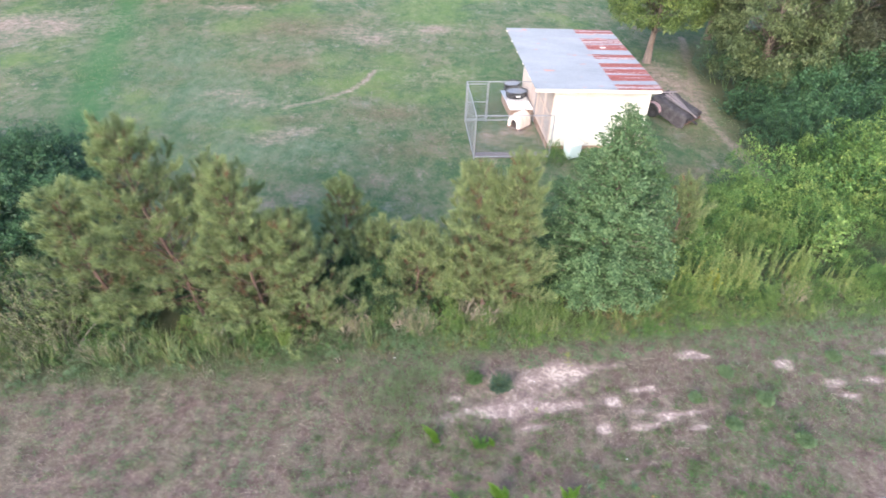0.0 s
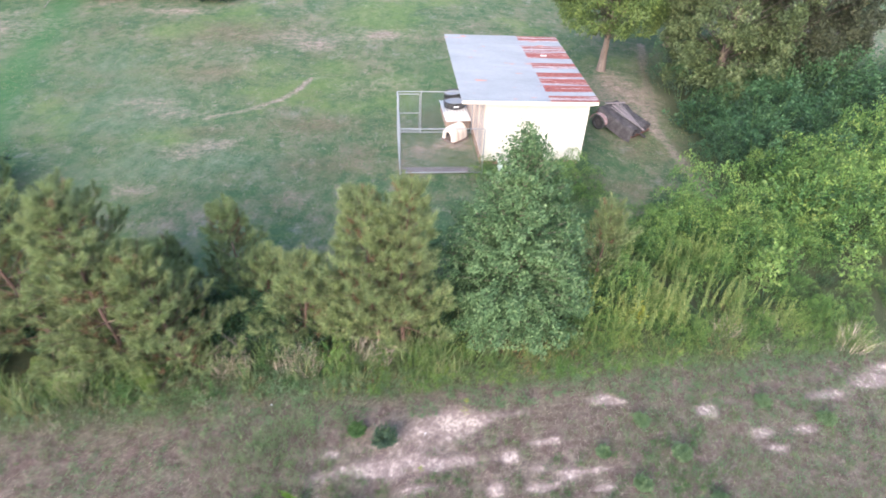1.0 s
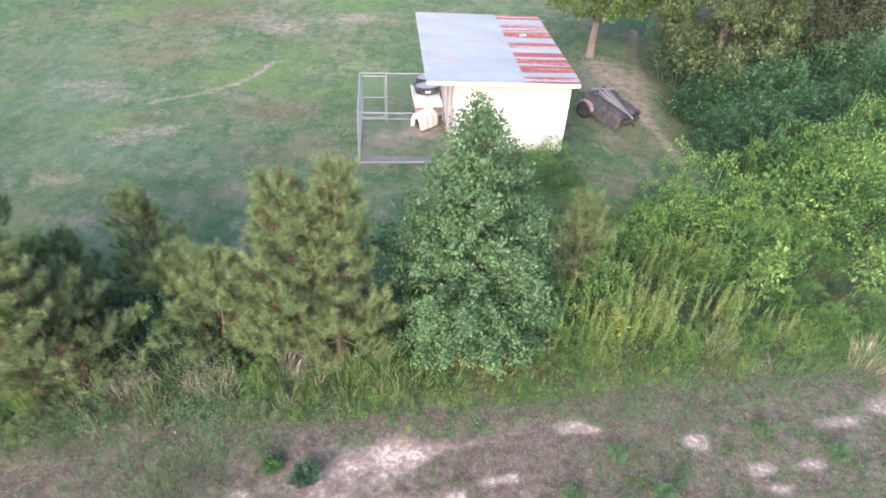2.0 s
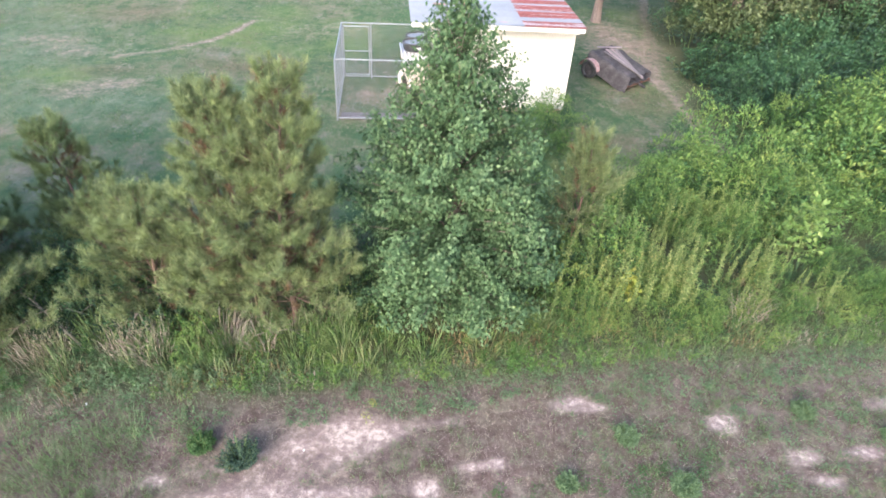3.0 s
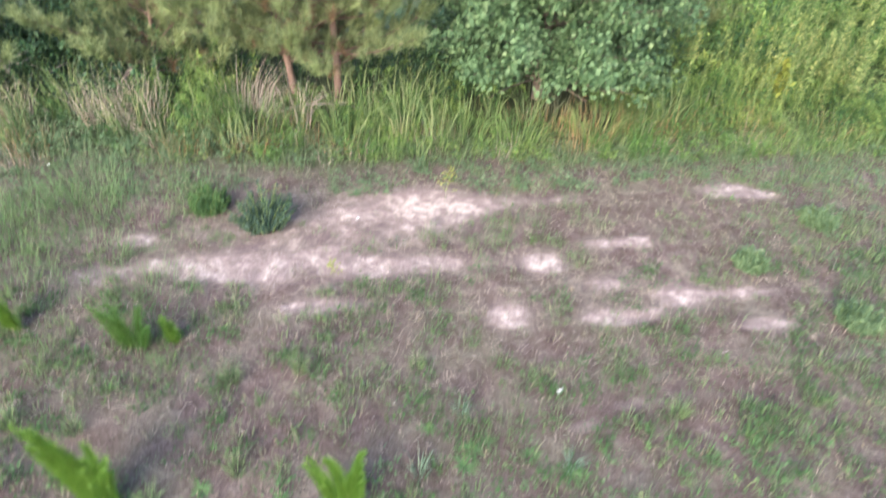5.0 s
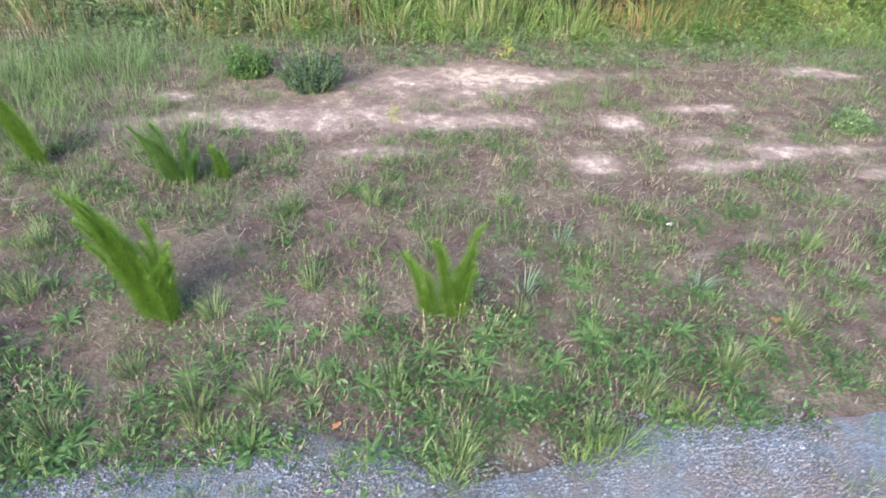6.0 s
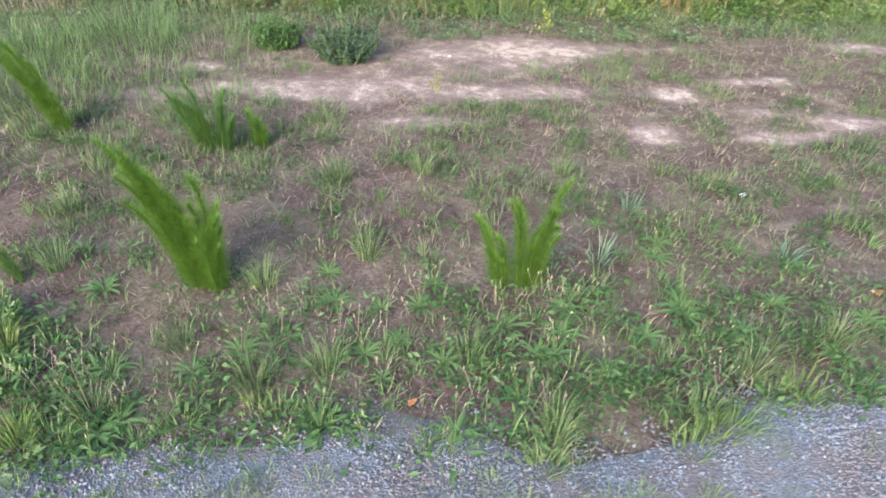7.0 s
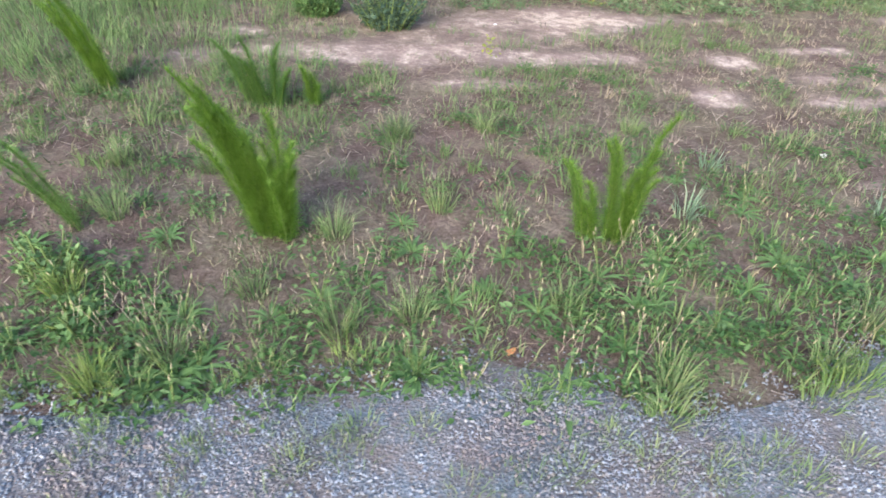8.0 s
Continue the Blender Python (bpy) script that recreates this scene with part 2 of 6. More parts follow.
def rusted_sheet():
    """Roofing iron: rust runs along the ribs, with zinc left between."""
    m, nt, b = fresh("rusted_roof_sheet")
    r = nt.nodes.new("ShaderNodeObjectInfo").outputs["Random"]
    stripe = noise_tex(nt, 1.0, 3, 0.55, (0.22, 6.0, 1), world_space=False)
    grain = noise_tex(nt, 14, 4, 0.7, (0.6, 2, 1), world_space=False)
    f = math_node(nt, "ADD", math_node(nt, "MULTIPLY", stripe, 0.75), math_node(nt, "MULTIPLY", grain, 0.25))
    f = math_node(nt, "ADD", f, math_node(nt, "MULTIPLY", math_node(nt, "SUBTRACT", r, 0.5), 0.08))
    mask = ramp(nt, f, [(0, 0, 0), (1, 1, 1)], 0.515, 0.62)
    rust = ramp(nt, grain, [(0.10, 0.03, 0.028), (0.18, 0.052, 0.042), (0.28, 0.105, 0.085)], 0.3, 0.7)
    zinc = ramp(nt, grain, [(0.27, 0.258, 0.266), (0.38, 0.368, 0.38)], 0.3, 0.7)
    nt.links.new(mix_rgb(nt, mask, rust, zinc), b.inputs["Base Color"])
    nt.links.new(math_node(nt, "MULTIPLY", mask, 0.4), b.inputs["Metallic"])
    b.inputs["Roughness"].default_value = 0.6
    bumped(nt, b, grain, 0.3, 0.002)
    return m


def zinc_sheet():
    """Galvanised roofing with a few faint rust blooms."""
    m, nt, b = fresh("zinc_roof_sheet")
    grain = noise_tex(nt, 16, 3, 0.6, (0.5, 2, 1), world_space=False)
    broad = noise_tex(nt, 0.9, 4, 0.6, (0.6, 1.5, 1), world_space=True)
    spot = noise_tex(nt, 1.3, 3, 0.5, (1, 2.2, 1), world_space=True)
    f = math_node(nt, "ADD", math_node(nt, "MULTIPLY", broad, 0.6), math_node(nt, "MULTIPLY", grain, 0.4))
    col = ramp(nt, f, [(0.155, 0.178, 0.203), (0.19, 0.213, 0.24), (0.225, 0.248, 0.275)], 0.3, 0.7)
    bloom = ramp(nt, spot, [(0, 0, 0), (1, 1, 1)], 0.64, 0.74)
    nt.links.new(mix_rgb(nt, bloom, col, (0.36, 0.16, 0.13)), b.inputs["Base Color"])
    b.inputs["Metallic"].default_value, b.inputs["Roughness"].default_value = 0.0, 0.85
    bumped(nt, b, grain, 0.2, 0.002)
    return m


RUSTED, ZINC = rusted_sheet(), zinc_sheet()


def stones_mat():
    m, nt, b = fresh("crushed_stone")
    rnd = nt.nodes.new("ShaderNodeNewGeometry").outputs["Random Per Island"]
    col = ramp(nt, rnd, [(0.085, 0.107, 0.135), (0.16, 0.198, 0.248), (0.235, 0.287, 0.352), (0.17, 0.155, 0.145), (0.34, 0.405, 0.485)], 0.0, 1.0)
    n = noise_tex(nt, 140, 2, 0.6)
    dust = ramp(nt, noise_tex(nt, 4.0, 4, 0.65), [(0, 0, 0), (0.75, 0.75, 0.75)], 0.47, 0.62)
    col = mix_rgb(nt, dust, col, mix_rgb(nt, rnd, (0.10, 0.08, 0.078), (0.27, 0.225, 0.215)))
    nt.links.new(mix_rgb(nt, math_node(nt, "MULTIPLY", n, 0.35), col, (0.15, 0.135, 0.14)), b.inputs["Base Color"])
    b.inputs["Roughness"].default_value = 0.85
    return m


STONE = stones_mat()


def roadbed_mat():
    """Fine chippings pressed into dirt."""
    m, nt, b = fresh("gravel_bed")
    pos = nt.nodes.new("ShaderNodeNewGeometry").outputs["Position"]
    vor = node(nt, "ShaderNodeTexVoronoi", Scale=105.0)
    nt.links.new(pos, vor.inputs["Vector"])
    sep = nt.nodes.new("ShaderNodeSeparateColor")
    nt.links.new(vor.outputs["Color"], sep.inputs[0])
    chips = ramp(nt, sep.outputs[0], [(0.07, 0.087, 0.104), (0.11, 0.134, 0.16), (0.15, 0.182, 0.216), (0.12, 0.112, 0.105), (0.22, 0.26, 0.305)], 0.0, 1.0)
    dirt = ramp(nt, noise_tex(nt, 3.2, 5, 0.7), [(0, 0, 0), (1, 1, 1)], 0.43, 0.57)
    soil = mix_rgb(nt, noise_tex(nt, 60, 3, 0.7), (0.10, 0.08, 0.075), (0.20, 0.165, 0.155))
    nt.links.new(mix_rgb(nt, math_node(nt, "MULTIPLY", dirt, 0.75), chips, soil), b.inputs["Base Color"])
    b.inputs["Roughness"].default_value = 0.9
    bumped(nt, b, vor.outputs["Distance"], 0.7, 0.006)
    return m


ROADBED = roadbed_mat()


def ground_mat():
    """Lawn, scrub floor, dry bank and bare sand, told apart by the ground's own attributes."""
    m, nt, b = fresh("ground_cover")

    def attr(name):
        a = nt.nodes.new("ShaderNodeAttribute")
        a.attribute_name = name
        return a.outputs["Fac"]

    broad = noise_tex(nt, 0.22, 4, 0.55)
    mid = noise_tex(nt, 0.9, 5, 0.65)
    small = noise_tex(nt, 2.8, 5, 0.65)
    fine = noise_tex(nt, 9.0, 4, 0.7)
    grit = noise_tex(nt, 55.0, 4, 0.75)
    half = lambda a, wa, b, wb: math_node(nt, "ADD", math_node(nt, "MULTIPLY", a, wa), math_node(nt, "MULTIPLY", b, wb))
    lf = half(half(broad, 0.32, mid, 0.28), 1.0, half(small, 0.22, fine, 0.18), 1.0)
    lawn = ramp(nt, lf, [(0.047, 0.088, 0.046), (0.065, 0.11, 0.053), (0.088, 0.12, 0.061), (0.125, 0.14, 0.082), (0.155, 0.142, 0.095), (0.215, 0.18, 0.14)], 0.41, 0.60)
    warm = noise_tex(nt, 0.13, 3, 0.5)
    lawn = mix_rgb(nt, ramp(nt, half(warm, 0.7, mid, 0.3), [(0, 0, 0), (0.5, 0.5, 0.5)], 0.52, 0.66), lawn, mix_rgb(nt, small, (0.07, 0.105, 0.03), (0.15, 0.155, 0.07)))
    rusty = noise_tex(nt, 0.31, 4, 0.6)
    lawn = mix_rgb(nt, ramp(nt, half(rusty, 0.75, fine, 0.25), [(0, 0, 0), (0.6, 0.6, 0.6)], 0.55, 0.68), lawn, mix_rgb(nt, fine, (0.09, 0.065, 0.045), (0.19, 0.15, 0.105)))
    con = lambda a: ramp(nt, a, [(0, 0, 0), (1, 1, 1)], 0.34, 0.66)
    mottle = noise_tex(nt, 0.85, 6, 0.7, (1.0, 0.8, 1), 25)
    speck = noise_tex(nt, 2.1, 5, 0.72, (1.0, 0.7, 1), 20)
    lawn = mix_rgb(nt, ramp(nt, half(mottle, 0.65, speck, 0.35), [(0.7, 0.7, 0.7), (0, 0, 0)], 0.41, 0.49), lawn, mix_rgb(nt, speck, (0.02, 0.062, 0.024), (0.055, 0.115, 0.045)))
    bleach = noise_tex(nt, 0.7, 6, 0.7, (1.0, 0.8, 1), 15)
    lawn = mix_rgb(nt, ramp(nt, half(bleach, 0.6, speck, 0.4), [(0, 0, 0), (0.8, 0.8, 0.8)], 0.55, 0.64), lawn, mix_rgb(nt, con(fine), (0.10, 0.115, 0.085), (0.31, 0.265, 0.24)))
    blotch = noise_tex(nt, 1.5, 5, 0.68, (1.0, 0.6, 1), 35)
    lawn = mix_rgb(nt, ramp(nt, half(blotch, 0.8, fine, 0.2), [(0.75, 0.75, 0.75), (0, 0, 0)], 0.40, 0.50), lawn, mix_rgb(nt, fine, (0.022, 0.066, 0.026), (0.075, 0.135, 0.055)))
    fleck = noise_tex(nt, 1.9, 5, 0.7, (1.0, 0.6, 1), 55)
    lawn = mix_rgb(nt, ramp(nt, half(fleck, 0.75, fine, 0.25), [(0, 0, 0), (0.8, 0.8, 0.8)], 0.56, 0.65), lawn, mix_rgb(nt, grit, (0.13, 0.12, 0.085), (0.33, 0.27, 0.225)))
    area = lambda name, lo, hi: ramp(nt, half(attr(name), 1.0, small, 0.7), [(0, 0, 0), (0.65, 0.65, 0.65)], lo, hi)
    lawn = mix_rgb(nt, area("mint", 0.45, 1.1), lawn, mix_rgb(nt, con(half(speck, 0.6, fine, 0.4)), (0.025, 0.08, 0.034), (0.165, 0.2, 0.13)))
    lawn = mix_rgb(nt, area("rust", 0.35, 0.95), lawn, mix_rgb(nt, con(half(speck, 0.6, fine, 0.4)), (0.035, 0.06, 0.028), (0.23, 0.155, 0.105)))
    lawn = mix_rgb(nt, area("lime", 0.45, 1.1), lawn, mix_rgb(nt, con(half(speck, 0.5, fine, 0.5)), (0.03, 0.095, 0.02), (0.19, 0.23, 0.085)))
    lime = noise_tex(nt, 0.2, 3, 0.5, (1, 1, 1), 40)
    lawn = mix_rgb(nt, ramp(nt, half(lime, 0.75, small, 0.25), [(0, 0, 0), (0.6, 0.6, 0.6)], 0.54, 0.64), lawn, mix_rgb(nt, fine, (0.075, 0.135, 0.03), (0.15, 0.20, 0.065)))
    lawn = mix_rgb(nt, math_node(nt, "MULTIPLY", attr("green"), 0.75), lawn, mix_rgb(nt, small, (0.025, 0.095, 0.03), (0.06, 0.15, 0.05)))
    tan = mix_rgb(nt, ramp(nt, half(small, 0.45, fine, 0.55), [(0, 0, 0), (1, 1, 1)], 0.34, 0.64), (0.07, 0.075, 0.045), (0.36, 0.28, 0.23))
    tanm = ramp(nt, half(attr("tan"), 1.0, small, 0.6), [(0, 0, 0), (1, 1, 1)], 0.4, 0.85)
    lawn = mix_rgb(nt, tanm, lawn, tan)
    soilf = half(half(small, 0.3, fine, 0.3), 1.0, grit, 0.4)
    soil = ramp(nt, soilf, [(0.042, 0.03, 0.026), (0.088, 0.063, 0.054), (0.138, 0.1, 0.087), (0.202, 0.154, 0.132), (0.3, 0.243, 0.21)], 0.38, 0.64)
    mossy = ramp(nt, half(mid, 0.5, small, 0.5), [(0, 0, 0), (1, 1, 1)], 0.44, 0.58)
    soil = mix_rgb(nt, math_node(nt, "MULTIPLY", mossy, 0.3), soil, mix_rgb(nt, fine, (0.045, 0.075, 0.03), (0.16, 0.18, 0.09)))
    col = mix_rgb(nt, attr("bank"), lawn, soil)
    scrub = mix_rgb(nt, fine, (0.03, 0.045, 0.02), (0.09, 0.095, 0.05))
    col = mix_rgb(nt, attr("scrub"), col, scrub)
    off = lambda a, k: math_node(nt, "MULTIPLY", math_node(nt, "SUBTRACT", a, 0.5), k)
    sandf = math_node(nt, "ADD", math_node(nt, "ADD", attr("sand"), off(small, 2.0)), math_node(nt, "ADD", off(fine, 3.4), off(grit, 1.2)))
    sm = ramp(nt, sandf, [(0, 0, 0), (0.25, 0.25, 0.25), (0.5, 0.5, 0.5), (1, 1, 1)], 0.25, 1.2)
    sm = math_node(nt, "MULTIPLY", sm, ramp(nt, attr("sand"), [(0, 0, 0), (1, 1, 1)], 0.06, 0.3))
    pale = ramp(nt, half(attr("sand"), 1.0, small, 0.35), [(0, 0, 0), (1, 1, 1)], 0.24, 0.52)
    col = mix_rgb(nt, math_node(nt, "MULTIPLY", pale, 0.75), col, mix_rgb(nt, half(fine, 0.5, grit, 0.5), (0.1, 0.072, 0.066), (0.42, 0.33, 0.3)))
    sand = mix_rgb(nt, grit, (0.37, 0.295, 0.25), (0.60, 0.505, 0.44))
    col = mix_rgb(nt, sm, col, sand)
    nt.links.new(col, b.inputs["Base Color"])
    b.inputs["Roughness"].default_value = 0.95
    b.inputs["Specular IOR Level"].default_value = 0.2
    bumped(nt, b, math_node(nt, "ADD", math_node(nt, "MULTIPLY", fine, 0.6), math_node(nt, "MULTIPLY", grit, 0.4)), 0.9, 0.03)
    return m


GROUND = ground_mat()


# ---- mesh helpers ----
rng = np.random.default_rng(7)


def np_mesh(name, V, F, mats):
    """A mesh from arrays; F holds faces with one and the same number of corners."""
    V, F = np.asarray(V, np.float32), np.asarray(F, np.int32)
    me = bpy.data.meshes.new(name)
    me.vertices.add(len(V))
    me.vertices.foreach_set("co", V.ravel())
    me.loops.add(F.size)
    me.loops.foreach_set("vertex_index", F.ravel())
    me.polygons.add(len(F))
    me.polygons.foreach_set("loop_start", np.arange(0, F.size, F.shape[1], dtype=np.int32))
    me.update(calc_edges=True)
    me.materials.append(mats)
    return me


def np_part(name, VF, material, parent=None, label=""):
    ob = new(name, np_mesh(name, VF[0], VF[1], material))
    if parent is not None:
        ob.parent = parent
    return tagged(ob, label)


def join(*vfs):
    Vs, Fs, n = [], [], 0
    for V, F in vfs:
        Vs.append(V)
        Fs.append(np.asarray(F) + n)
        n += len(V)
    return np.concatenate(Vs), np.concatenate(Fs)


def part(name, bm, material, parent=None, label="", smooth=False):
    """Links a bmesh as one mesh object under a thing or a part."""
    me = bpy.data.meshes.new(name)
    bmesh.ops.recalc_face_normals(bm, faces=bm.faces[:])
    bm.to_mesh(me)
    bm.free()
    me.materials.append(material)
    if smooth:
        for p in me.polygons:
            p.use_smooth = True
    ob = new(name, me)
    if parent is not None:
        ob.parent = parent
    return tagged(ob, label)


def thing(name, m, label, category, group="", kind=""):
    e = new(name)
    e.empty_display_size = 0.2
    e.matrix_world = m
    return tagged(e, label, category, group, kind)


def box(bm, lo, hi, bevel=0.0, m=None):
    """Adds a box between two corners to bm."""
    r = bmesh.ops.create_cube(bm, size=1)
    vs = r["verts"]
    for v in vs:
        v.co = Vector([lo[k] + (v.co[k] + 0.5) * (hi[k] - lo[k]) for k in range(3)])
    if bevel:
        es = list({e for v in vs for e in v.link_edges})
        out = bmesh.ops.bevel(bm, geom=es, offset=bevel, segments=1, affect="EDGES")
        vs = list({v for f in out["faces"] for v in f.verts} | {v for v in vs if v.is_valid})
    if m is not None:
        bmesh.ops.transform(bm, matrix=m, verts=[v for v in vs if v.is_valid])
    return vs


def box_part(name, lo, hi, material, parent=None, bevel=0.006, label="", m=None):
    bm = bmesh.new()
    box(bm, lo, hi, bevel, m)
    return part(name, bm, material, parent, label)


def unit(v):
    return v / np.maximum(np.linalg.norm(v, axis=-1, keepdims=True), 1e-9)


def leaves(P, D, N, L, W, fold=0.15):
    """Folded four-point leaves at P along D with the upper side N."""
    n = len(P)
    L, W = np.broadcast_to(L, n)[:, None], np.broadcast_to(W, n)[:, None]
    S = unit(np.cross(D, N))
    U = unit(np.cross(S, D))
    a = P + 0.42 * L * D + 0.5 * W * S + fold * W * U
    c = P + 0.42 * L * D - 0.5 * W * S + fold * W * U
    tip = P + L * D - 0.12 * L * U
    V = np.stack([P, a, tip, c], 1).reshape(-1, 3)
    k = 4 * np.arange(n)[:, None]
    F = np.concatenate([k + [0, 1, 2], k + [0, 2, 3]])
    return V, F


def blades(P, lean, L, W, bend=0.5):
    """Grass blades rooted at P, bending over along lean (rows of x, y)."""
    n = len(P)
    L, W = np.broadcast_to(L, n)[:, None], np.broadcast_to(W, n)[:, None]
    d = np.concatenate([lean, np.zeros((n, 1))], 1)
    sp = rng.uniform(0, 2 * np.pi, n)
    S = np.stack([np.cos(sp), np.sin(sp), np.zeros(n)], 1)
    up = np.array([0, 0, 1.0])
    tilt = np.linalg.norm(lean, axis=1, keepdims=True)
    mid = P + L * 0.5 * unit(up + 0.6 * d)
    tip = mid + L * 0.5 * unit(up * (1 - bend * np.minimum(tilt, 1.3)) + 1.3 * d)
    V = np.stack([P - 0.5 * W * S, P + 0.5 * W * S, mid + 0.42 * W * S, mid - 0.42 * W * S, tip], 1).reshape(-1, 3)
    k = 5 * np.arange(n)[:, None]
    F = np.concatenate([k + [0, 1, 2], k + [0, 2, 3], k + [3, 2, 4]])
    return V, F


def tuft(at, count, height, spread=0.05, lean=0.5, width=0.006, drift=(0, 0), bend=0.5):
    """Blades of one tuft round a foot."""
    a = rng.uniform(0, 2 * np.pi, count)
    r = spread * np.sqrt(rng.uniform(0, 1, count))
    P = np.stack([at[0] + r * np.cos(a), at[1] + r * np.sin(a), np.full(count, at[2] if len(at) > 2 else 0.0)], 1)
    k = lean * rng.uniform(0.15, 1.0, count)
    ln = np.stack([k * np.cos(a) + drift[0], k * np.sin(a) + drift[1]], 1)
    return blades(P, ln, height * rng.uniform(0.45, 1.0, count), width * rng.uniform(0.7, 1.3, count), bend)


def tufts(feet, count, heights, spread, lean, width, drift=(0, 0), bend=0.5):
    """Many tufts in one go: feet (n, 3), heights (n)."""
    n = len(feet)
    feet, heights = np.repeat(feet, count, 0), np.repeat(np.broadcast_to(heights, n), count)
    m = len(feet)
    a = rng.uniform(0, 2 * np.pi, m)
    r = spread * np.sqrt(rng.uniform(0, 1, m))
    P = feet + np.stack([r * np.cos(a), r * np.sin(a), np.zeros(m)], 1)
    k = lean * rng.uniform(0.1, 1.0, m)
    ln = np.stack([k * np.cos(a) + drift[0], k * np.sin(a) + drift[1]], 1)
    return blades(P, ln, heights * rng.uniform(0.45, 1.0, m), width * rng.uniform(0.7, 1.3, m), bend)


def tube(points, radii, sides=7):
    """A tapering tube through points."""
    pts = np.asarray(points, float)
    n = len(pts)
    radii = np.broadcast_to(radii, n)
    T = unit(np.gradient(pts, axis=0))
    ref = np.where(np.abs(T[:, 2:3]) > 0.9, np.array([[1.0, 0, 0]]), np.array([[0, 0, 1.0]]))
    A = unit(np.cross(T, ref))
    B = np.cross(T, A)
    ang = np.linspace(0, 2 * np.pi, sides, endpoint=False)
    V = (pts[:, None] + radii[:, None, None] * (np.cos(ang)[None, :, None] * A[:, None] + np.sin(ang)[None, :, None] * B[:, None])).reshape(-1, 3)
    F = []
    for i in range(n - 1):
        for j in range(sides):
            k = (j + 1) % sides
            F.append([i * sides + j, i * sides + k, (i + 1) * sides + k, (i + 1) * sides + j])
    return V, np.array(F)


def snoise(x, y, scale, seed=0.0):
    return noise.noise(Vector((x * scale + seed, y * scale - seed, seed * 0.37)))


# ---- ground ----
SA, CA = math.sin(radians(12)), math.cos(radians(12))


def uv(x, y):
    """Along and across the drive, whose edge runs 12 degrees off x."""
    return x * CA + y * SA, y * CA - x * SA


def xy(u, v):
    return u * CA - v * SA, u * SA + v * CA


def graded(zones, out_lo, out_hi):
    """Grid lines: even steps within the zones (from, to, step), widening beyond them."""
    inner = np.concatenate([np.arange(a, b - 0.5 * step, step) for a, b, step in zones] + [np.array([zones[-1][1]])])
    grow = lambda step: step * np.cumsum(1.25 ** np.arange(1, 60))
    lo, hi = inner[0] - grow(zones[0][2]), inner[-1] + grow(zones[-1][2])
    return np.concatenate([lo[lo > out_lo][::-1], inner, hi[hi < out_hi]])


def blob(X, Y, x, y, rx, ry, turn=12.0):
    c, s = math.cos(radians(turn)), math.sin(radians(turn))
    dx, dy = X - x, Y - y
    return np.exp(-(((dx * c + dy * s) / rx) ** 2 + ((dy * c - dx * s) / ry) ** 2))


def along(X, Y, points, width):
    """Nearness to a polyline."""
    best = np.full(X.shape, 1e9)
    for (ax, ay), (bx, by) in zip(points, points[1:]):
        t = np.clip(((X - ax) * (bx - ax) + (Y - ay) * (by - ay)) / ((bx - ax) ** 2 + (by - ay) ** 2), 0, 1)
        best = np.minimum(best, np.hypot(X - ax - t * (bx - ax), Y - ay - t * (by - ay)))
    return np.exp(-((best / width) ** 2))


SAND = [(2.4, 9.85, 0.5, 0.27, 0.75), (2.45, 9.8, 0.22, 0.16, 0.55), (2.95, 9.87, 0.2, 0.13, 0.6), (3.66, 10.16, 0.5, 0.09, 0.35), (1.69, 9.54, 0.13, 0.06, 0.5),
        (0.72, 8.5, 0.28, 0.15, 0.7), (1.2, 8.5, 0.13, 0.12, 0.7), (1.55, 8.77, 0.24, 0.09, 0.8), (2.05, 8.72, 0.28, 0.09, 0.85), (2.5, 8.84, 0.32, 0.08, 0.75),
        (-0.15, 8.78, 0.14, 0.06, 0.6), (0.25, 8.48, 0.3, 0.07, 0.5), (-0.33, 8.24, 0.4, 0.12, 0.4), (1.75, 8.16, 0.32, 0.06, 0.7), (1.5, 9.2, 1.6, 0.8, 0.34)]
SAND += [(3.61, 9.03, 0.15, 0.1, 1.2), (4.3, 9.47, 0.22, 0.06, 0.7), (4.6, 9.52, 0.1, 0.1, 0.8), (4.19, 8.82, 0.15, 0.06, 0.6), (3.29, 8.26, 0.14, 0.12, 0.95),
         (4.11, 8.37, 0.15, 0.07, 0.85), (4.4, 8.43, 0.2, 0.07, 0.85), (4.83, 8.74, 0.16, 0.1, 1.0), (5.33, 8.86, 0.4, 0.05, 0.6), (5.5, 8.48, 0.25, 0.06, 0.8),
         (6.04, 8.19, 0.3, 0.04, 0.5), (3.84, 7.22, 0.2, 0.05, 0.35), (4.24, 7.46, 0.2, 0.06, 0.35), (4.3, 8.8, 1.3, 0.5, 0.14)]
SAND += [(5.8, 10.74, 0.26, 0.13, 0.95), (6.2, 10.72, 0.15, 0.07, 0.7), (8.2, 10.62, 0.2, 0.15, 1.1), (9.28, 10.1, 0.22, 0.11, 0.9), (9.5, 9.72, 0.2, 0.1, 0.8),
         (10.3, 10.3, 0.3, 0.1, 0.7), (11.3, 11.35, 0.5, 0.14, 0.7), (12.6, 11.9, 0.6, 0.18, 0.8), (13.2, 12.4, 0.4, 0.12, 0.7)]
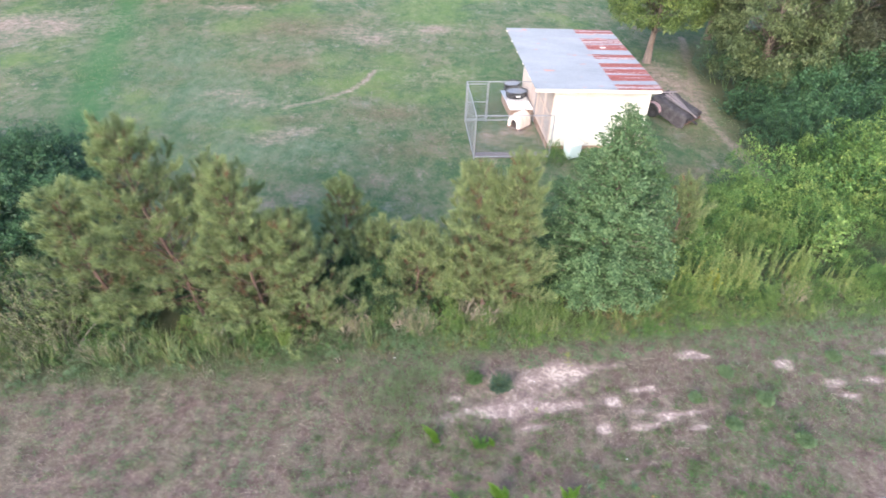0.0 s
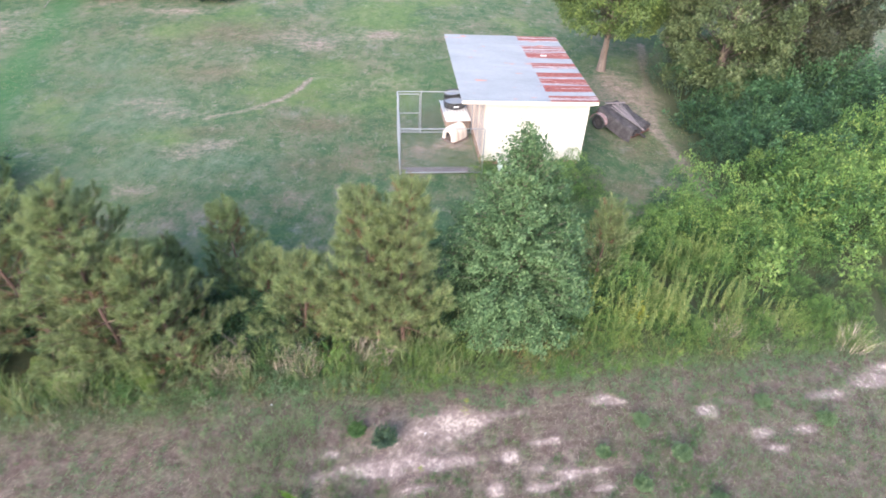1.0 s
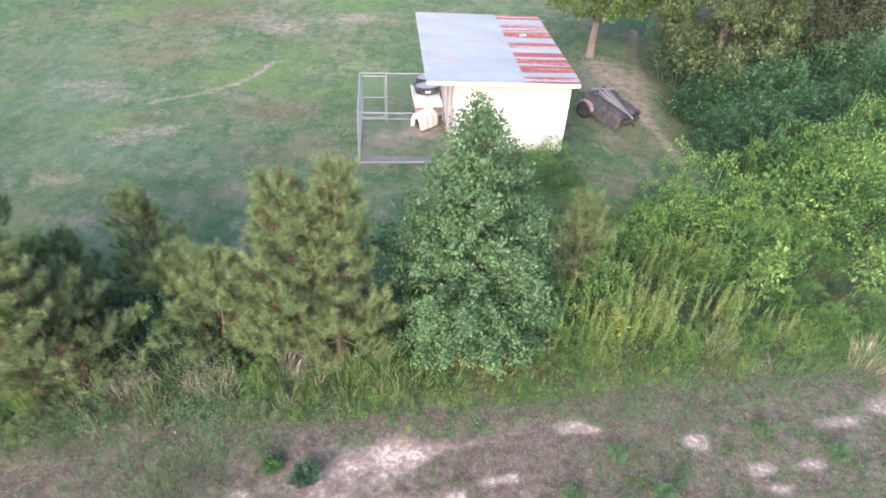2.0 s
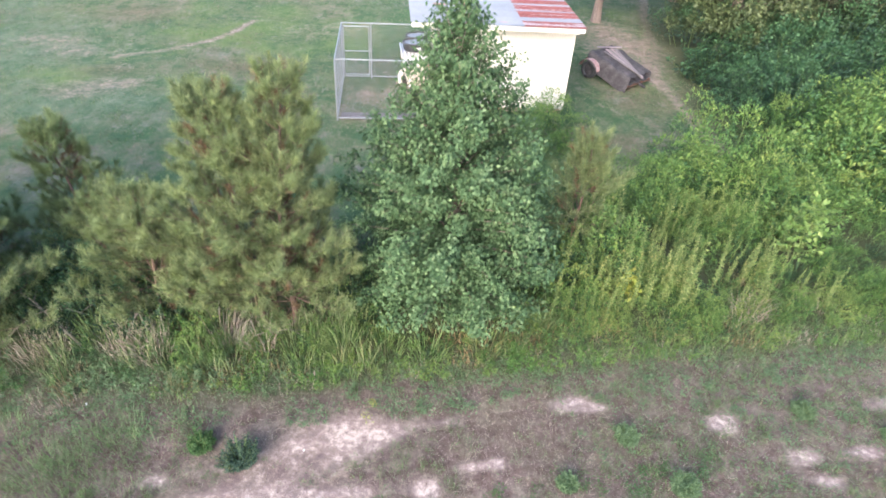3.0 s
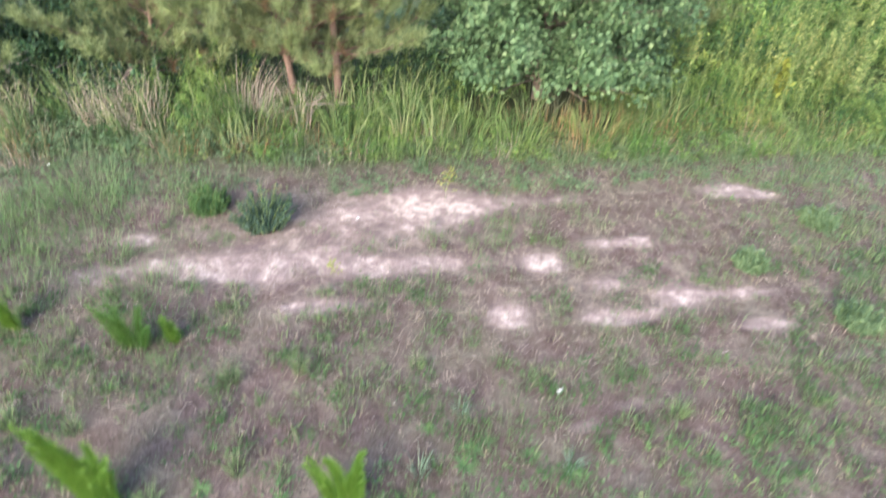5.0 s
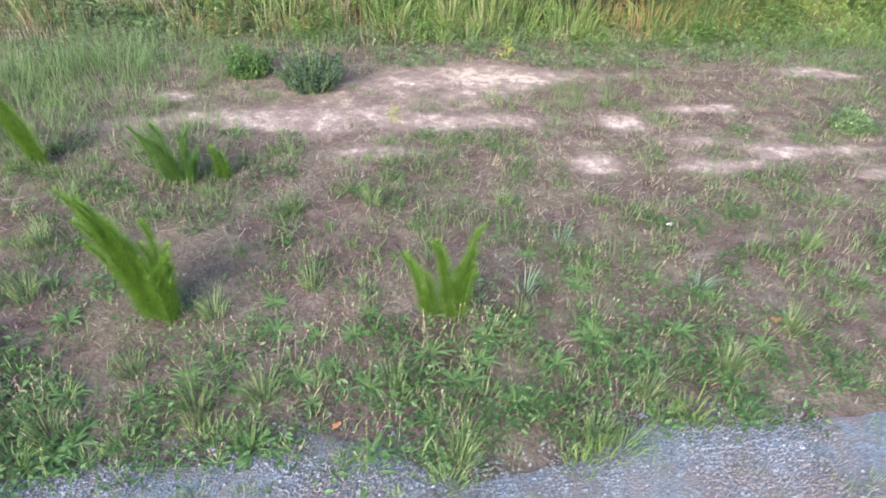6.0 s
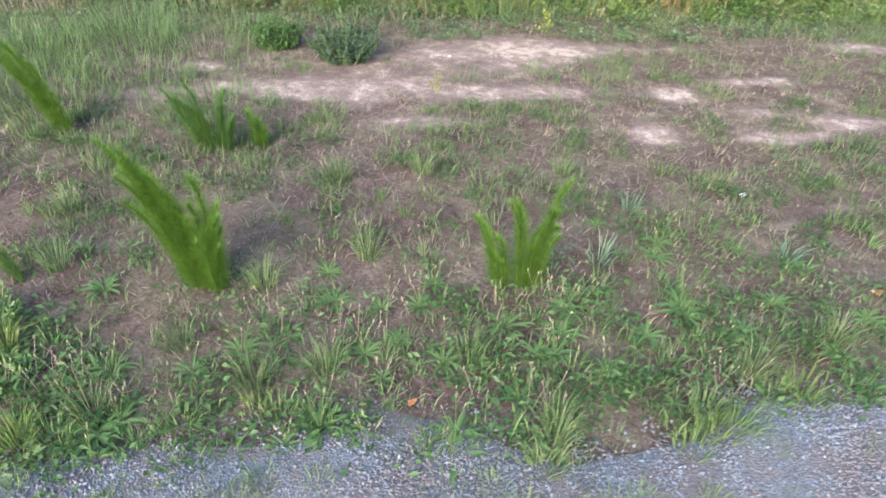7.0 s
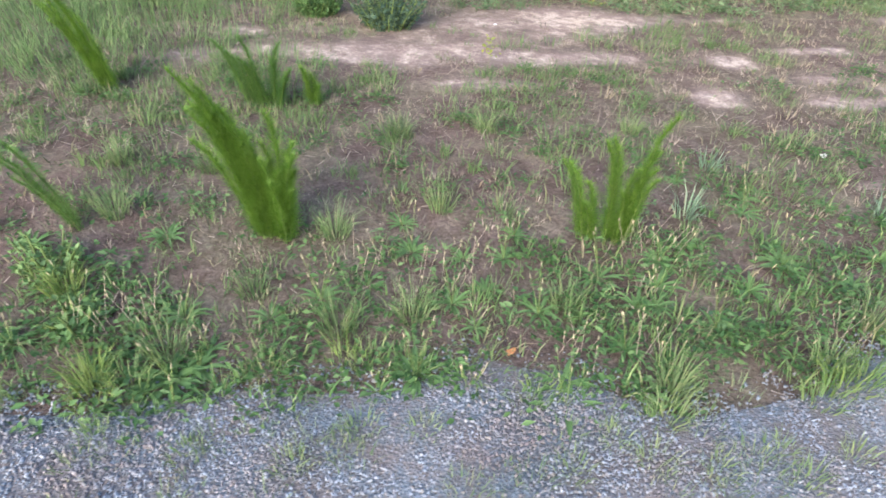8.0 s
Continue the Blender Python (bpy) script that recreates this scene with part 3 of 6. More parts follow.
TAN = [(-8.0, 21.0, 0.9, 0.6, 0.75), (-6.85, 21.8, 0.8, 0.4, 0.6), (-5.87, 19.57, 0.5, 0.25, 0.75), (-8.75, 18.2, 0.9, 0.4, 0.5), (-14.6, 37.1, 2.0, 0.7, 0.6), (-5.7, 32.8, 1.2, 0.8, 0.65), (-10.9, 24.9, 1.4, 0.6, 0.5), (-9.5, 24.0, 1.3, 0.5, 0.4), (-25.0, 32.0, 5.0, 2.2, 0.65), (-2.4, 35.0, 1.6, 1.0, 0.6),
       (0.6, 22.1, 0.9, 0.7, 0.4), (1.9, 22.9, 0.7, 0.7, 0.65), (-1.5, 28.0, 2.5, 1.2, 0.3), (9.6, 28.6, 1.5, 2.8, 0.8), (-7.0, 34.0, 3.0, 1.2, 0.35),
       (8.3, 18.6, 1.2, 0.5, 0.35), (-2.0, 15.6, 2.0, 0.4, 0.45), (23.0, 40.0, 6.0, 4.0, 0.6)]


def make_ground():
    xs = graded([(-28, -12, 0.3), (-12, -3, 0.16), (-3, 7, 0.08), (7, 14, 0.14), (14, 26, 0.35)], -1400, 1400)
    ys = graded([(4.5, 12.0, 0.08), (12.0, 32, 0.2), (32, 44, 0.4)], -1400, 1800)
    X, Y = np.meshgrid(xs, ys)
    nx, ny = len(xs), len(ys)
    U, W = uv(X, Y)
    near = (np.abs(X) < 40) & (Y > -20) & (Y < 60)
    wob = np.zeros(X.shape)
    for i, j in zip(*np.nonzero(near)):
        wob[i, j] = snoise(X[i, j], Y[i, j], 0.6) + 0.6 * snoise(X[i, j], Y[i, j], 1.7, 4.0)
    Z = 0.012 * wob * near
    V = np.stack([X, Y, Z], -1).reshape(-1, 3)
    k = (np.arange(ny - 1)[:, None] * nx + np.arange(nx - 1)[None, :]).ravel()
    F = np.stack([k, k + 1, k + 1 + nx, k + nx], 1)
    me = np_mesh("ground", V, F, GROUND)
    sm = lambda a: 1 / (1 + np.exp(-np.clip(a, -40, 40)))
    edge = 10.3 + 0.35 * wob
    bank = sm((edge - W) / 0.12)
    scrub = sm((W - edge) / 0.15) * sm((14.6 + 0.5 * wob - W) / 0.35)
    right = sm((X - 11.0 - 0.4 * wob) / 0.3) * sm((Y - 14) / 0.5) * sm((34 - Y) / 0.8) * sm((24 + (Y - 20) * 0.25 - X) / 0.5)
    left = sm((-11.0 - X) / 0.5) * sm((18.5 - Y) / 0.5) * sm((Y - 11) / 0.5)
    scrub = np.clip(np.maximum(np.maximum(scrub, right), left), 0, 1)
    sand = 0.72 * sum(s * blob(X, Y, x, y, rx * 1.1, ry * 1.15) for x, y, rx, ry, s in SAND)
    trail = along(X, Y, [(11.88, 35.9), (11.0, 30.3), (10.2, 25.65), (10.58, 23.66), (10.85, 21.7), (11.1, 20.0)], 0.22)
    arc = along(X, Y, [(-8.15, 23.84), (-6.8, 24.76), (-5.68, 26.0), (-5.2, 27.2), (-4.93, 28.57)], 0.17)
    tan = sum(s * blob(X, Y, x, y, rx, ry, 10) for x, y, rx, ry, s in TAN) * (0.75 + 0.5 * wob) + 0.95 * trail * (0.8 + 0.5 * wob) + 0.62 * arc * (0.75 + 0.4 * wob)
    green = along(X, Y, [(-13.5, 17.5), (-16.2, 22.2), (-19.0, 30.0), (-21.6, 38.0)], 1.0) + 0.8 * blob(X, Y, 5.0, 16.8, 6.0, 1.6) + 0.6 * blob(X, Y, 1.0, 29.5, 2.0, 2.5)
    some = lambda spots: np.clip(sum(s * blob(X, Y, x, y, rx, ry, 10) for x, y, rx, ry, s in spots) * (0.8 + 0.6 * wob), 0, 1)
    mint = some([(-11.5, 24.0, 3.2, 3.0, 0.9), (-8.5, 19.8, 3.0, 1.6, 0.8), (-14.5, 28.5, 2.0, 3.0, 0.7), (-5.5, 20.0, 2.0, 1.0, 0.5)])
    rust = some([(-10.2, 33.9, 3.0, 1.8, 0.9), (-3.7, 23.8, 1.7, 0.8, 0.8), (-9.6, 28.5, 1.6, 1.2, 0.6), (-2.6, 20.6, 2.0, 0.8, 0.5), (9.2, 23.6, 1.0, 1.4, 0.5), (8.3, 20.3, 1.0, 0.6, 0.5), (-7.8, 22.6, 1.2, 0.5, 0.5)])
    lime = some([(-13.5, 34.0, 1.6, 1.4, 0.9), (-3.0, 38.0, 2.6, 3.5, 0.9), (-4.2, 29.0, 1.8, 2.2, 0.7), (-0.8, 27.5, 1.2, 2.4, 0.8), (-2.8, 25.6, 1.6, 0.8, 0.6), (-7.4, 29.5, 1.2, 2.0, 0.5)])
    for name, data in (("mint", mint), ("rust", rust), ("lime", lime), ("bank", bank), ("scrub", scrub), ("sand", sand), ("tan", np.clip(tan, 0, 0.9)), ("green", np.clip(green, 0, 1))):
        a = me.attributes.new(name, "FLOAT", "POINT")
        a.data.foreach_set("value", data.astype(np.float32).ravel())
    for p in me.polygons:
        p.use_smooth = True
    ob = new("ground", me)
    return tagged(ob, "mown lawn, dry grassy bank and bare sandy patches", "ground", kind="structure")


make_ground()


def road_edge(u):
    """Where the stones give way to the grass, across the drive at u."""
    e = float(np.interp(u, (1.2, 1.75, 2.1, 2.6, 2.95, 3.2, 3.5, 4.0, 4.4, 5.0), (5.1, 5.06, 5.12, 5.06, 5.18, 5.12, 4.89, 4.94, 5.1, 5.05)))
    return e + 0.035 * snoise(u, 0, 2.6, 8) + 0.025 * snoise(u, 0, 7.0, 3)


def make_road():
    us = np.concatenate([np.arange(-90, -4, 4.0), np.arange(-4, 9, 0.12), np.arange(9, 90, 4.0)])
    V, F = [], []
    for u in us:
        e = road_edge(u)
        for v, z in ((0.6, 0.004), (0.9, 0.03), (2.8, 0.05), (4.3, 0.034), (e - 0.12, 0.026), (e, 0.005)):
            x, y = xy(u, v)
            V.append((x, y, z + 0.006 * snoise(x, y, 3.0)))
    n = 6
    for i in range(len(us) - 1):
        for j in range(n - 1):
            F.append((i * n + j, (i + 1) * n + j, (i + 1) * n + j + 1, i * n + j + 1))
    ob = new("road", np_mesh("road", np.array(V), np.array(F), ROADBED))
    return tagged(ob, "grey crushed-stone drive with grass creeping in", "road", kind="structure")


make_road()


def make_gravel(count=52000):
    """Loose chippings over the drive's edge."""
    u = rng.uniform(0.3, 5.2, count)
    e = np.array([road_edge(a) for a in u])
    v = e + 0.12 - 0.8 * rng.uniform(0, 1, count) ** 1.15
    keep = v < e + 0.12 * rng.normal(0, 1, count) ** 2 - 0.03
    keep &= np.array([snoise(a, b, 2.2, 11.0) + 0.5 * snoise(a, b, 6.0, 3.0) > -0.12 for a, b in zip(u, v)]) | (rng.uniform(0, 1, count) < 0.2)
    u, v = u[keep], v[keep]
    n = len(u)
    x, y = xy(u, v)
    r = 0.0034 + 0.006 * rng.uniform(0, 1, n) ** 2.5
    base = np.array([(1, 0, 0), (-1, 0, 0), (0, 1, 0), (0, -1, 0), (0, 0, 1), (0, 0, -1)], float)
    faces = np.array([(0, 2, 4), (2, 1, 4), (1, 3, 4), (3, 0, 4), (2, 0, 5), (1, 2, 5), (3, 1, 5), (0, 3, 5)])
    Vt = base[None] * (1 + 0.45 * rng.uniform(-1, 1, (n, 6, 1))) + 0.25 * rng.uniform(-1, 1, (n, 6, 3))
    Q = np.linalg.qr(rng.normal(0, 1, (n, 3, 3)))[0]
    Vt = np.einsum("nij,nkj->nki", Q, Vt * np.array([1.0, 0.8, 0.6])) * (r * 1.1)[:, None, None]
    h = np.interp(v - e[keep], (-2.2, -0.7, -0.12, 0.0), (0.05, 0.034, 0.027, 0.006))
    Vt += np.stack([x, y, h + r * 0.05], 1)[:, None]
    F = faces[None] + 6 * np.arange(n)[:, None, None]
    ob = new("gravel", np_mesh("gravel", Vt.reshape(-1, 3), F.reshape(-1, 3), STONE))
    return tagged(ob, "loose blue-grey crushed stone chippings on the drive", "gravel", kind="stuff")


make_gravel()


# ---- trees of the hedgerow ----
def pine_tree(at, height, spread, lean=(0.0, 0.0), limbs=46, seed=1, low=0.12, label="", gold=0.3):
    """A young long-needled pine: trunk, whorls of branches and brushes of needles, paler at the shoot ends."""
    r = np.random.default_rng(seed)
    t = thing("pine_tree", Matrix.Translation((at[0], at[1], 0)), label, "pine tree", "young pines of the hedgerow")
    zs = np.linspace(0, 1, 9)
    wig = 0.03 * height * np.sin(zs * 5 + seed)
    trunk = np.stack([lean[0] * zs * height + wig * zs, lean[1] * zs * height + 0.6 * wig * zs, zs * height * 0.95 - 0.03], 1)
    np_part("trunk", tube(trunk, 0.0095 * height * (1.02 - zs) + 0.008, 8), BARK_PINE, t)
    P, A, kind = [trunk[-1] + (0, 0, 0.02)], [np.array((0, 0, 1.0))], [2]
    whorls = max(6, limbs // 5)
    for w in range(whorls):
        level = low + (0.96 - low) * (w + r.uniform(0.1, 0.9)) / whorls
        reach, start = r.uniform(0.72, 1.12), r.uniform(0, 6.28)
        for i in range(5):
            f = min(0.97, level + r.uniform(-0.02, 0.02))
            foot = np.array([np.interp(f, zs, trunk[:, k]) for k in range(3)])
            az = start + i * 1.2566 + r.uniform(-0.4, 0.4)
            ln = spread * min(1.0, 1.12 * (1 - f) ** 0.72) * reach * r.uniform(0.55, 1.15) * (0.75 + 0.25 * min(1, f / 0.3)) + 0.12
            el = radians(r.uniform(-8, 16) + 36 * f)
            out = np.array([math.cos(az), math.sin(az), 0])
            s = np.linspace(0, 1, 5)
            pts = foot + ln * (s[:, None] * math.cos(el) * out + (s * math.sin(el) + 0.2 * s ** 2)[:, None] * np.array([0, 0, 1.0]))
            wood = [tube(pts, 0.005 + 0.012 * ln / spread * (1 - s) * height / 5, 4)]
            tip = unit(pts[-1] - pts[-2])
            P.append(pts[-1]), A.append(unit(tip + np.array([0, 0, 0.5]))), kind.append(2)
            side = np.cross(tip, (0, 0, 1.0))
            for q in np.arange(0.22, 0.98, 0.19 / max(ln, 0.3)):
                c = np.array([np.interp(q, s, pts[:, k]) for k in range(3)])
                for sg in (-1, 1):
                    d = unit(tip * r.uniform(0.4, 0.9) + sg * side * r.uniform(0.4, 1.1) + np.array([0, 0, r.uniform(-0.1, 0.7)]))
                    tl = r.uniform(0.1, 0.38) * (1.25 - 0.5 * q)
                    e = c + d * tl
                    wood.append(tube(np.array([c, e]), (0.004, 0.0025), 3))
                    P.append(e), A.append(unit(d + np.array([0, 0, 0.6])))
                    kind.append(2 if q > 0.7 and r.uniform() < gold + 0.4 * (f - 0.4) else 0 if q > 0.45 or r.uniform() < 0.72 else 1)
            np_part("branch", join(*wood), BARK_PINE, t)
    P, A, kind = np.array(P), np.array(A), np.array(kind)
    for name, k, per, long, mt in (("needles", 0, 98, (0.09, 0.165), PINE), ("brown_needles", 1, 80, (0.09, 0.15), PINE_BROWN), ("young_needles", 2, 125, (0.11, 0.19), PINE_TIP)):
        n = int((kind == k).sum()) * per
        Q, B = np.repeat(P[kind == k], per, 0), np.repeat(A[kind == k], per, 0)
        perp = unit(np.cross(B, r.normal(0, 1, (n, 3))))
        root = Q - B * r.uniform(-0.06, 0.17, (n, 1))
        d = unit(B * r.uniform(0.2, 1.3, (n, 1)) + perp * r.uniform(0.35, 0.95, (n, 1)))
        S = unit(np.cross(d, r.normal(0, 1, (n, 3)))) * 0.0045
        V = np.stack([root - S, root + S, root + d * r.uniform(*long, (n, 1))], 1).reshape(-1, 3)
        np_part(name, (V, np.arange(3 * n).reshape(-1, 3)), mt, t)
    return t


pine_tree((1.05, 11.95), 5.0, 1.5, (0.0, 0.01), 80, 3, 0.12, "young pine with olive-green needles behind tall grass")
pine_tree((0.5, 11.95), 4.6, 1.7, (-0.11, 0.02), 80, 4, 0.12, "young pine with reddish trunk and yellow-green needles")
pine_tree((-1.35, 11.95), 2.6, 1.45, (0.02, 0.0), 46, 5, 0.1, "low spreading pine sapling among tall weeds")
# high gold on the next three saplings: pale needles stand in for light
pine_tree((-3.5, 13.6), 2.95, 1.2, (-0.02, 0.0), 40, 6, 0.12, "small pine sapling at the lawn's edge", 0.9)
pine_tree((-2.5, 12.9), 1.9, 1.1, (0.03, 0.0), 32, 13, 0.1, "knee-high bushy pine sapling in the undergrowth", 0.8)
pine_tree((-4.9, 12.7), 2.2, 1.3, (0.0, 0.0), 36, 14, 0.1, "half-hidden pine sapling in the undergrowth", 0.8)
pine_tree((-4.0, 10.75), 3.75, 1.5, (-0.06, 0.0), 62, 7, 0.1, "leaning young pine with a bare reddish trunk", 0.4)
pine_tree((-6.95, 11.0), 5.75, 2.35, (-0.16, 0.0), 92, 8, 0.08, "tallest young pine with bright yellow-green top", 0.75)
pine_tree((-9.0, 10.85), 3.9, 1.9, (-0.2, 0.0), 60, 9, 0.08, "bushy young pine with rusty inner twigs", 0.5)
pine_tree((-4.75, 10.45), 5.1, 1.5, (-0.18, 0.0), 78, 10, 0.14, "young pine with a slanting bare trunk in the hedgerow", 0.4)
pine_tree((-6.2, 11.9), 4.4, 1.8, (0.0, 0.0), 52, 12, 0.10, "young pine in the thick of the hedgerow")
pine_tree((6.15, 14.75), 2.95, 1.0, (0.0, 0.0), 36, 11, 0.3, "thin browning pine behind a broadleaf tree", 0.0)


def leafy_crown(r, clusters, per, sigma, size, width, droop=0.35, loose=0.6):
    """Leaves in clusters: centres (n, 3) with outward ways (n, 3)."""
    C, O = clusters
    n = len(C) * per
    C, O = np.repeat(C, per, 0), np.repeat(O, per, 0)
    P = C + r.normal(0, 1, (n, 3)) * sigma
    D = unit(O * 0.6 + r.normal(0, 0.7, (n, 3)) - np.array([0, 0, droop]))
    N = unit(O * (1.2 - loose) + np.array([0, 0, 0.6 * loose + 0.2]) + r.normal(0, loose, (n, 3)))
    return leaves(P, D, N, size * r.uniform(0.7, 1.2, n), width * r.uniform(0.7, 1.2, n))


def pear_tree(at, height, seed=21):
    """A dense teardrop of small leaves on upswept branches, broadest near the ground."""
    r = np.random.default_rng(seed)
    t = thing("broadleaf_tree", Matrix.Translation((at[0], at[1], 0)), "dense pear-shaped young tree with glossy dark green leaves", "tree")
    zs = np.linspace(0, 1, 8)
    trunk = np.stack([0.03 * np.sin(4 * zs) - 0.15 * zs, 0.03 * np.cos(3 * zs), zs * height * 0.93 - 0.03], 1)
    np_part("trunk", tube(trunk, 0.085 * (1.05 - zs) + 0.008, 9), BARK, t)
    C, O = [], []
    limbs = 240
    for i in range(limbs):
        f = 0.08 + 0.91 * ((i + r.uniform(0, 1)) / limbs) ** 1.2
        az = i * 2.399 + r.uniform(-0.4, 0.4)
        reach = float(np.interp(f, (0.0, 0.12, 0.2, 0.36, 0.53, 0.7, 0.86, 0.95, 1.0), (1.2, 1.6, 1.86, 1.85, 1.5, 1.08, 0.56, 0.27, 0.08)))
        ln = reach * r.uniform(0.7, 1.1)
        rise = 0.1 + 0.55 * f
        end = np.array([ln * math.cos(az) - 0.15 * f, ln * math.sin(az), f * height])
        foot = np.array([np.interp(max(0.06, f - rise * ln / height), zs, trunk[:, k]) for k in range(3)])
        s = np.linspace(0, 1, 4)
        pts = foot + (end - foot) * s[:, None] + np.array([0, 0, 0.12]) * (s * (1 - s))[:, None] * ln
        np_part("branch", tube(pts, 0.004 + 0.014 * (1 - s) * (1.1 - f), 4), BARK, t)
        out = unit(end - foot)
        for q in np.arange(0.22, 1.02, 0.14 / max(ln, 0.25)):
            c = foot + (end - foot) * q + np.array([0, 0, 0.12]) * q * (1 - q) * ln
            for _ in range(2):
                o = unit(out + 0.9 * r.normal(0, 0.6, 3))
                C.append(c + o * r.uniform(0.03, 0.2)), O.append(unit(o + out))
    C, O = np.array(C), np.array(O)
    keep = C[:, 2] > 0.6
    np_part("crown", leafy_crown(r, (C[keep], O[keep]), 21, 0.065, 0.072, 0.055, 0.45, 0.42), PEAR, t)
    return t


pear_tree((3.72, 12.95), 5.72)


def woods_tree(at, height, radius, base, seed, material, label, trunk_r=0.16, blobs=95, leaf=0.13, group="trees behind the shed"):
    """A broad tree: forked trunk and leaf masses with gaps."""
    r = np.random.default_rng(seed)
    t = thing("oak_tree", Matrix.Translation((at[0], at[1], 0)), label, "tree", group)
    zs = np.linspace(0, 1, 7)
    trunk = np.stack([0.05 * height * np.sin(2.2 * zs + seed) * zs, 0.03 * height * np.sin(3 * zs) * zs, zs * height * 0.8 - 0.05], 1)
    np_part("trunk", tube(trunk, trunk_r * (1.1 - zs) + 0.02 + 0.06 * np.exp(-zs * 14), 9), BARK, t)
    C, O = [], []
    for i in range(blobs):
        f = r.uniform(0, 1)
        z = base + (height - base) * f
        prof = math.sin(math.pi * min(0.97, 0.16 + 0.80 * f)) ** 0.55
        az = i * 2.399
        rr = radius * prof * (r.uniform(0.3, 0.6) if i % 4 == 0 else r.uniform(0.7, 1.05))
        end = np.array([rr * math.cos(az), rr * math.sin(az), z])
        foot = np.array([np.interp(max(0.25, 0.75 * z / height), zs, trunk[:, k]) for k in range(3)])
        s = np.linspace(0, 1, 4)[:, None]
        pts = foot + (end - foot) * s + np.array([0, 0, 0.25]) * s * (1 - s) * rr
        np_part("branch", tube(pts, 0.006 + 0.022 * (1 - s[:, 0]), 5), BARK_DARK, t)
        o = unit(end - np.array([0, 0, base + 0.35 * (height - base)]))
        size = r.uniform(0.38, 0.72)
        for _ in range(30):
            q = unit(r.normal(0, 1, 3) + 0.7 * o + np.array([0, 0, 0.45]))
            C.append(end + q * size * np.array([1, 1, 0.75]) * r.uniform(0.7, 1.0)), O.append(unit(0.25 * o + q))
    np_part("crown", leafy_crown(r, (np.array(C), np.array(O)), 14, 0.10, leaf, leaf * 0.6, 0.3, 0.34), material, t)
    return t


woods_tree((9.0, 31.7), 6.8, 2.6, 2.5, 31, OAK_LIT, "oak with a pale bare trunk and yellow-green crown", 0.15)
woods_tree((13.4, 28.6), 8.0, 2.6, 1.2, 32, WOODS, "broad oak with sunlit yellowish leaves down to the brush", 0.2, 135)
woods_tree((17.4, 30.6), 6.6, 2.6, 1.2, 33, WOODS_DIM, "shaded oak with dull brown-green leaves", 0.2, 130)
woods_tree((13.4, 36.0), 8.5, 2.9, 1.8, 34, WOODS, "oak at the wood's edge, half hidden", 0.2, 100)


# ---- shrubs and brush ----
def shrub(name, m, radius, height, shoots, per, leaf, material, label, group, seed, category="shrub", up=0.75, young=None):
    """Upright leafy shoots from a spreading foot; each shoot has alternate leaves."""
    r = np.random.default_rng(seed)
    t = thing(name, m, label, category, group)
    wood, P, D, N = [], [], [], []
    for i in range(shoots):
        a, q = i * 2.399, math.sqrt((i + 0.5) / shoots)
        foot = np.array([0.55 * radius * q * math.cos(a), 0.55 * radius * q * math.sin(a), -0.02])
        hh = height * (1.05 - 0.45 * q * q) * r.uniform(0.5, 1.4)
        way = np.array([math.cos(a) * q * (1 - up) * 2, math.sin(a) * q * (1 - up) * 2, 1.0]) + r.normal(0, 0.12, 3)
        end = foot + unit(way) * hh
        s = np.linspace(0, 1, 4)[:, None]
        pts = foot + (end - foot) * s + np.array([0.08 * math.cos(a), 0.08 * math.sin(a), -0.06]) * s ** 2 * hh
        wood.append(tube(pts, 0.003 + 0.006 * (1 - s[:, 0]), 3))
        k = np.sort(r.uniform(0.22, 1.0, per))
        c = foot + (end - foot) * k[:, None] + np.array([0.08 * math.cos(a), 0.08 * math.sin(a), -0.06]) * (k ** 2)[:, None] * hh
        b = np.arange(per) * 2.4 + r.uniform(0, 6)
        d = np.stack([np.cos(b), np.sin(b), r.uniform(-0.25, 0.55, per)], 1) + 0.4 * r.normal(0, 1, (per, 3))
        d[:, 2] += 0.9 * (k > 0.93)
        d = unit(d)
        P.append(c + d * leaf * 0.2), D.append(d), N.append(unit(np.array([0, 0, 0.8]) + 0.6 * r.normal(0, 1, (per, 3))))
    if shoots <= 30:
        for w in wood:
            np_part("stem", w, STEM, t)
    else:
        tagged(np_part("woody_core", join(*wood), STEM, t), kind="stuff")
    P, D, N = np.concatenate(P), np.concatenate(D), np.concatenate(N)
    # with young given, shoot ends are paler: new growth plus painted light
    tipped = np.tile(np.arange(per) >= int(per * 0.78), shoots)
    for name_, some, mt in (("foliage", ~tipped, material), ("upper_foliage", tipped, young or material)):
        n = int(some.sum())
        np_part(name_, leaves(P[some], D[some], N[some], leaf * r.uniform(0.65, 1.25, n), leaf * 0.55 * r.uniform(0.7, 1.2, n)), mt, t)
    return t


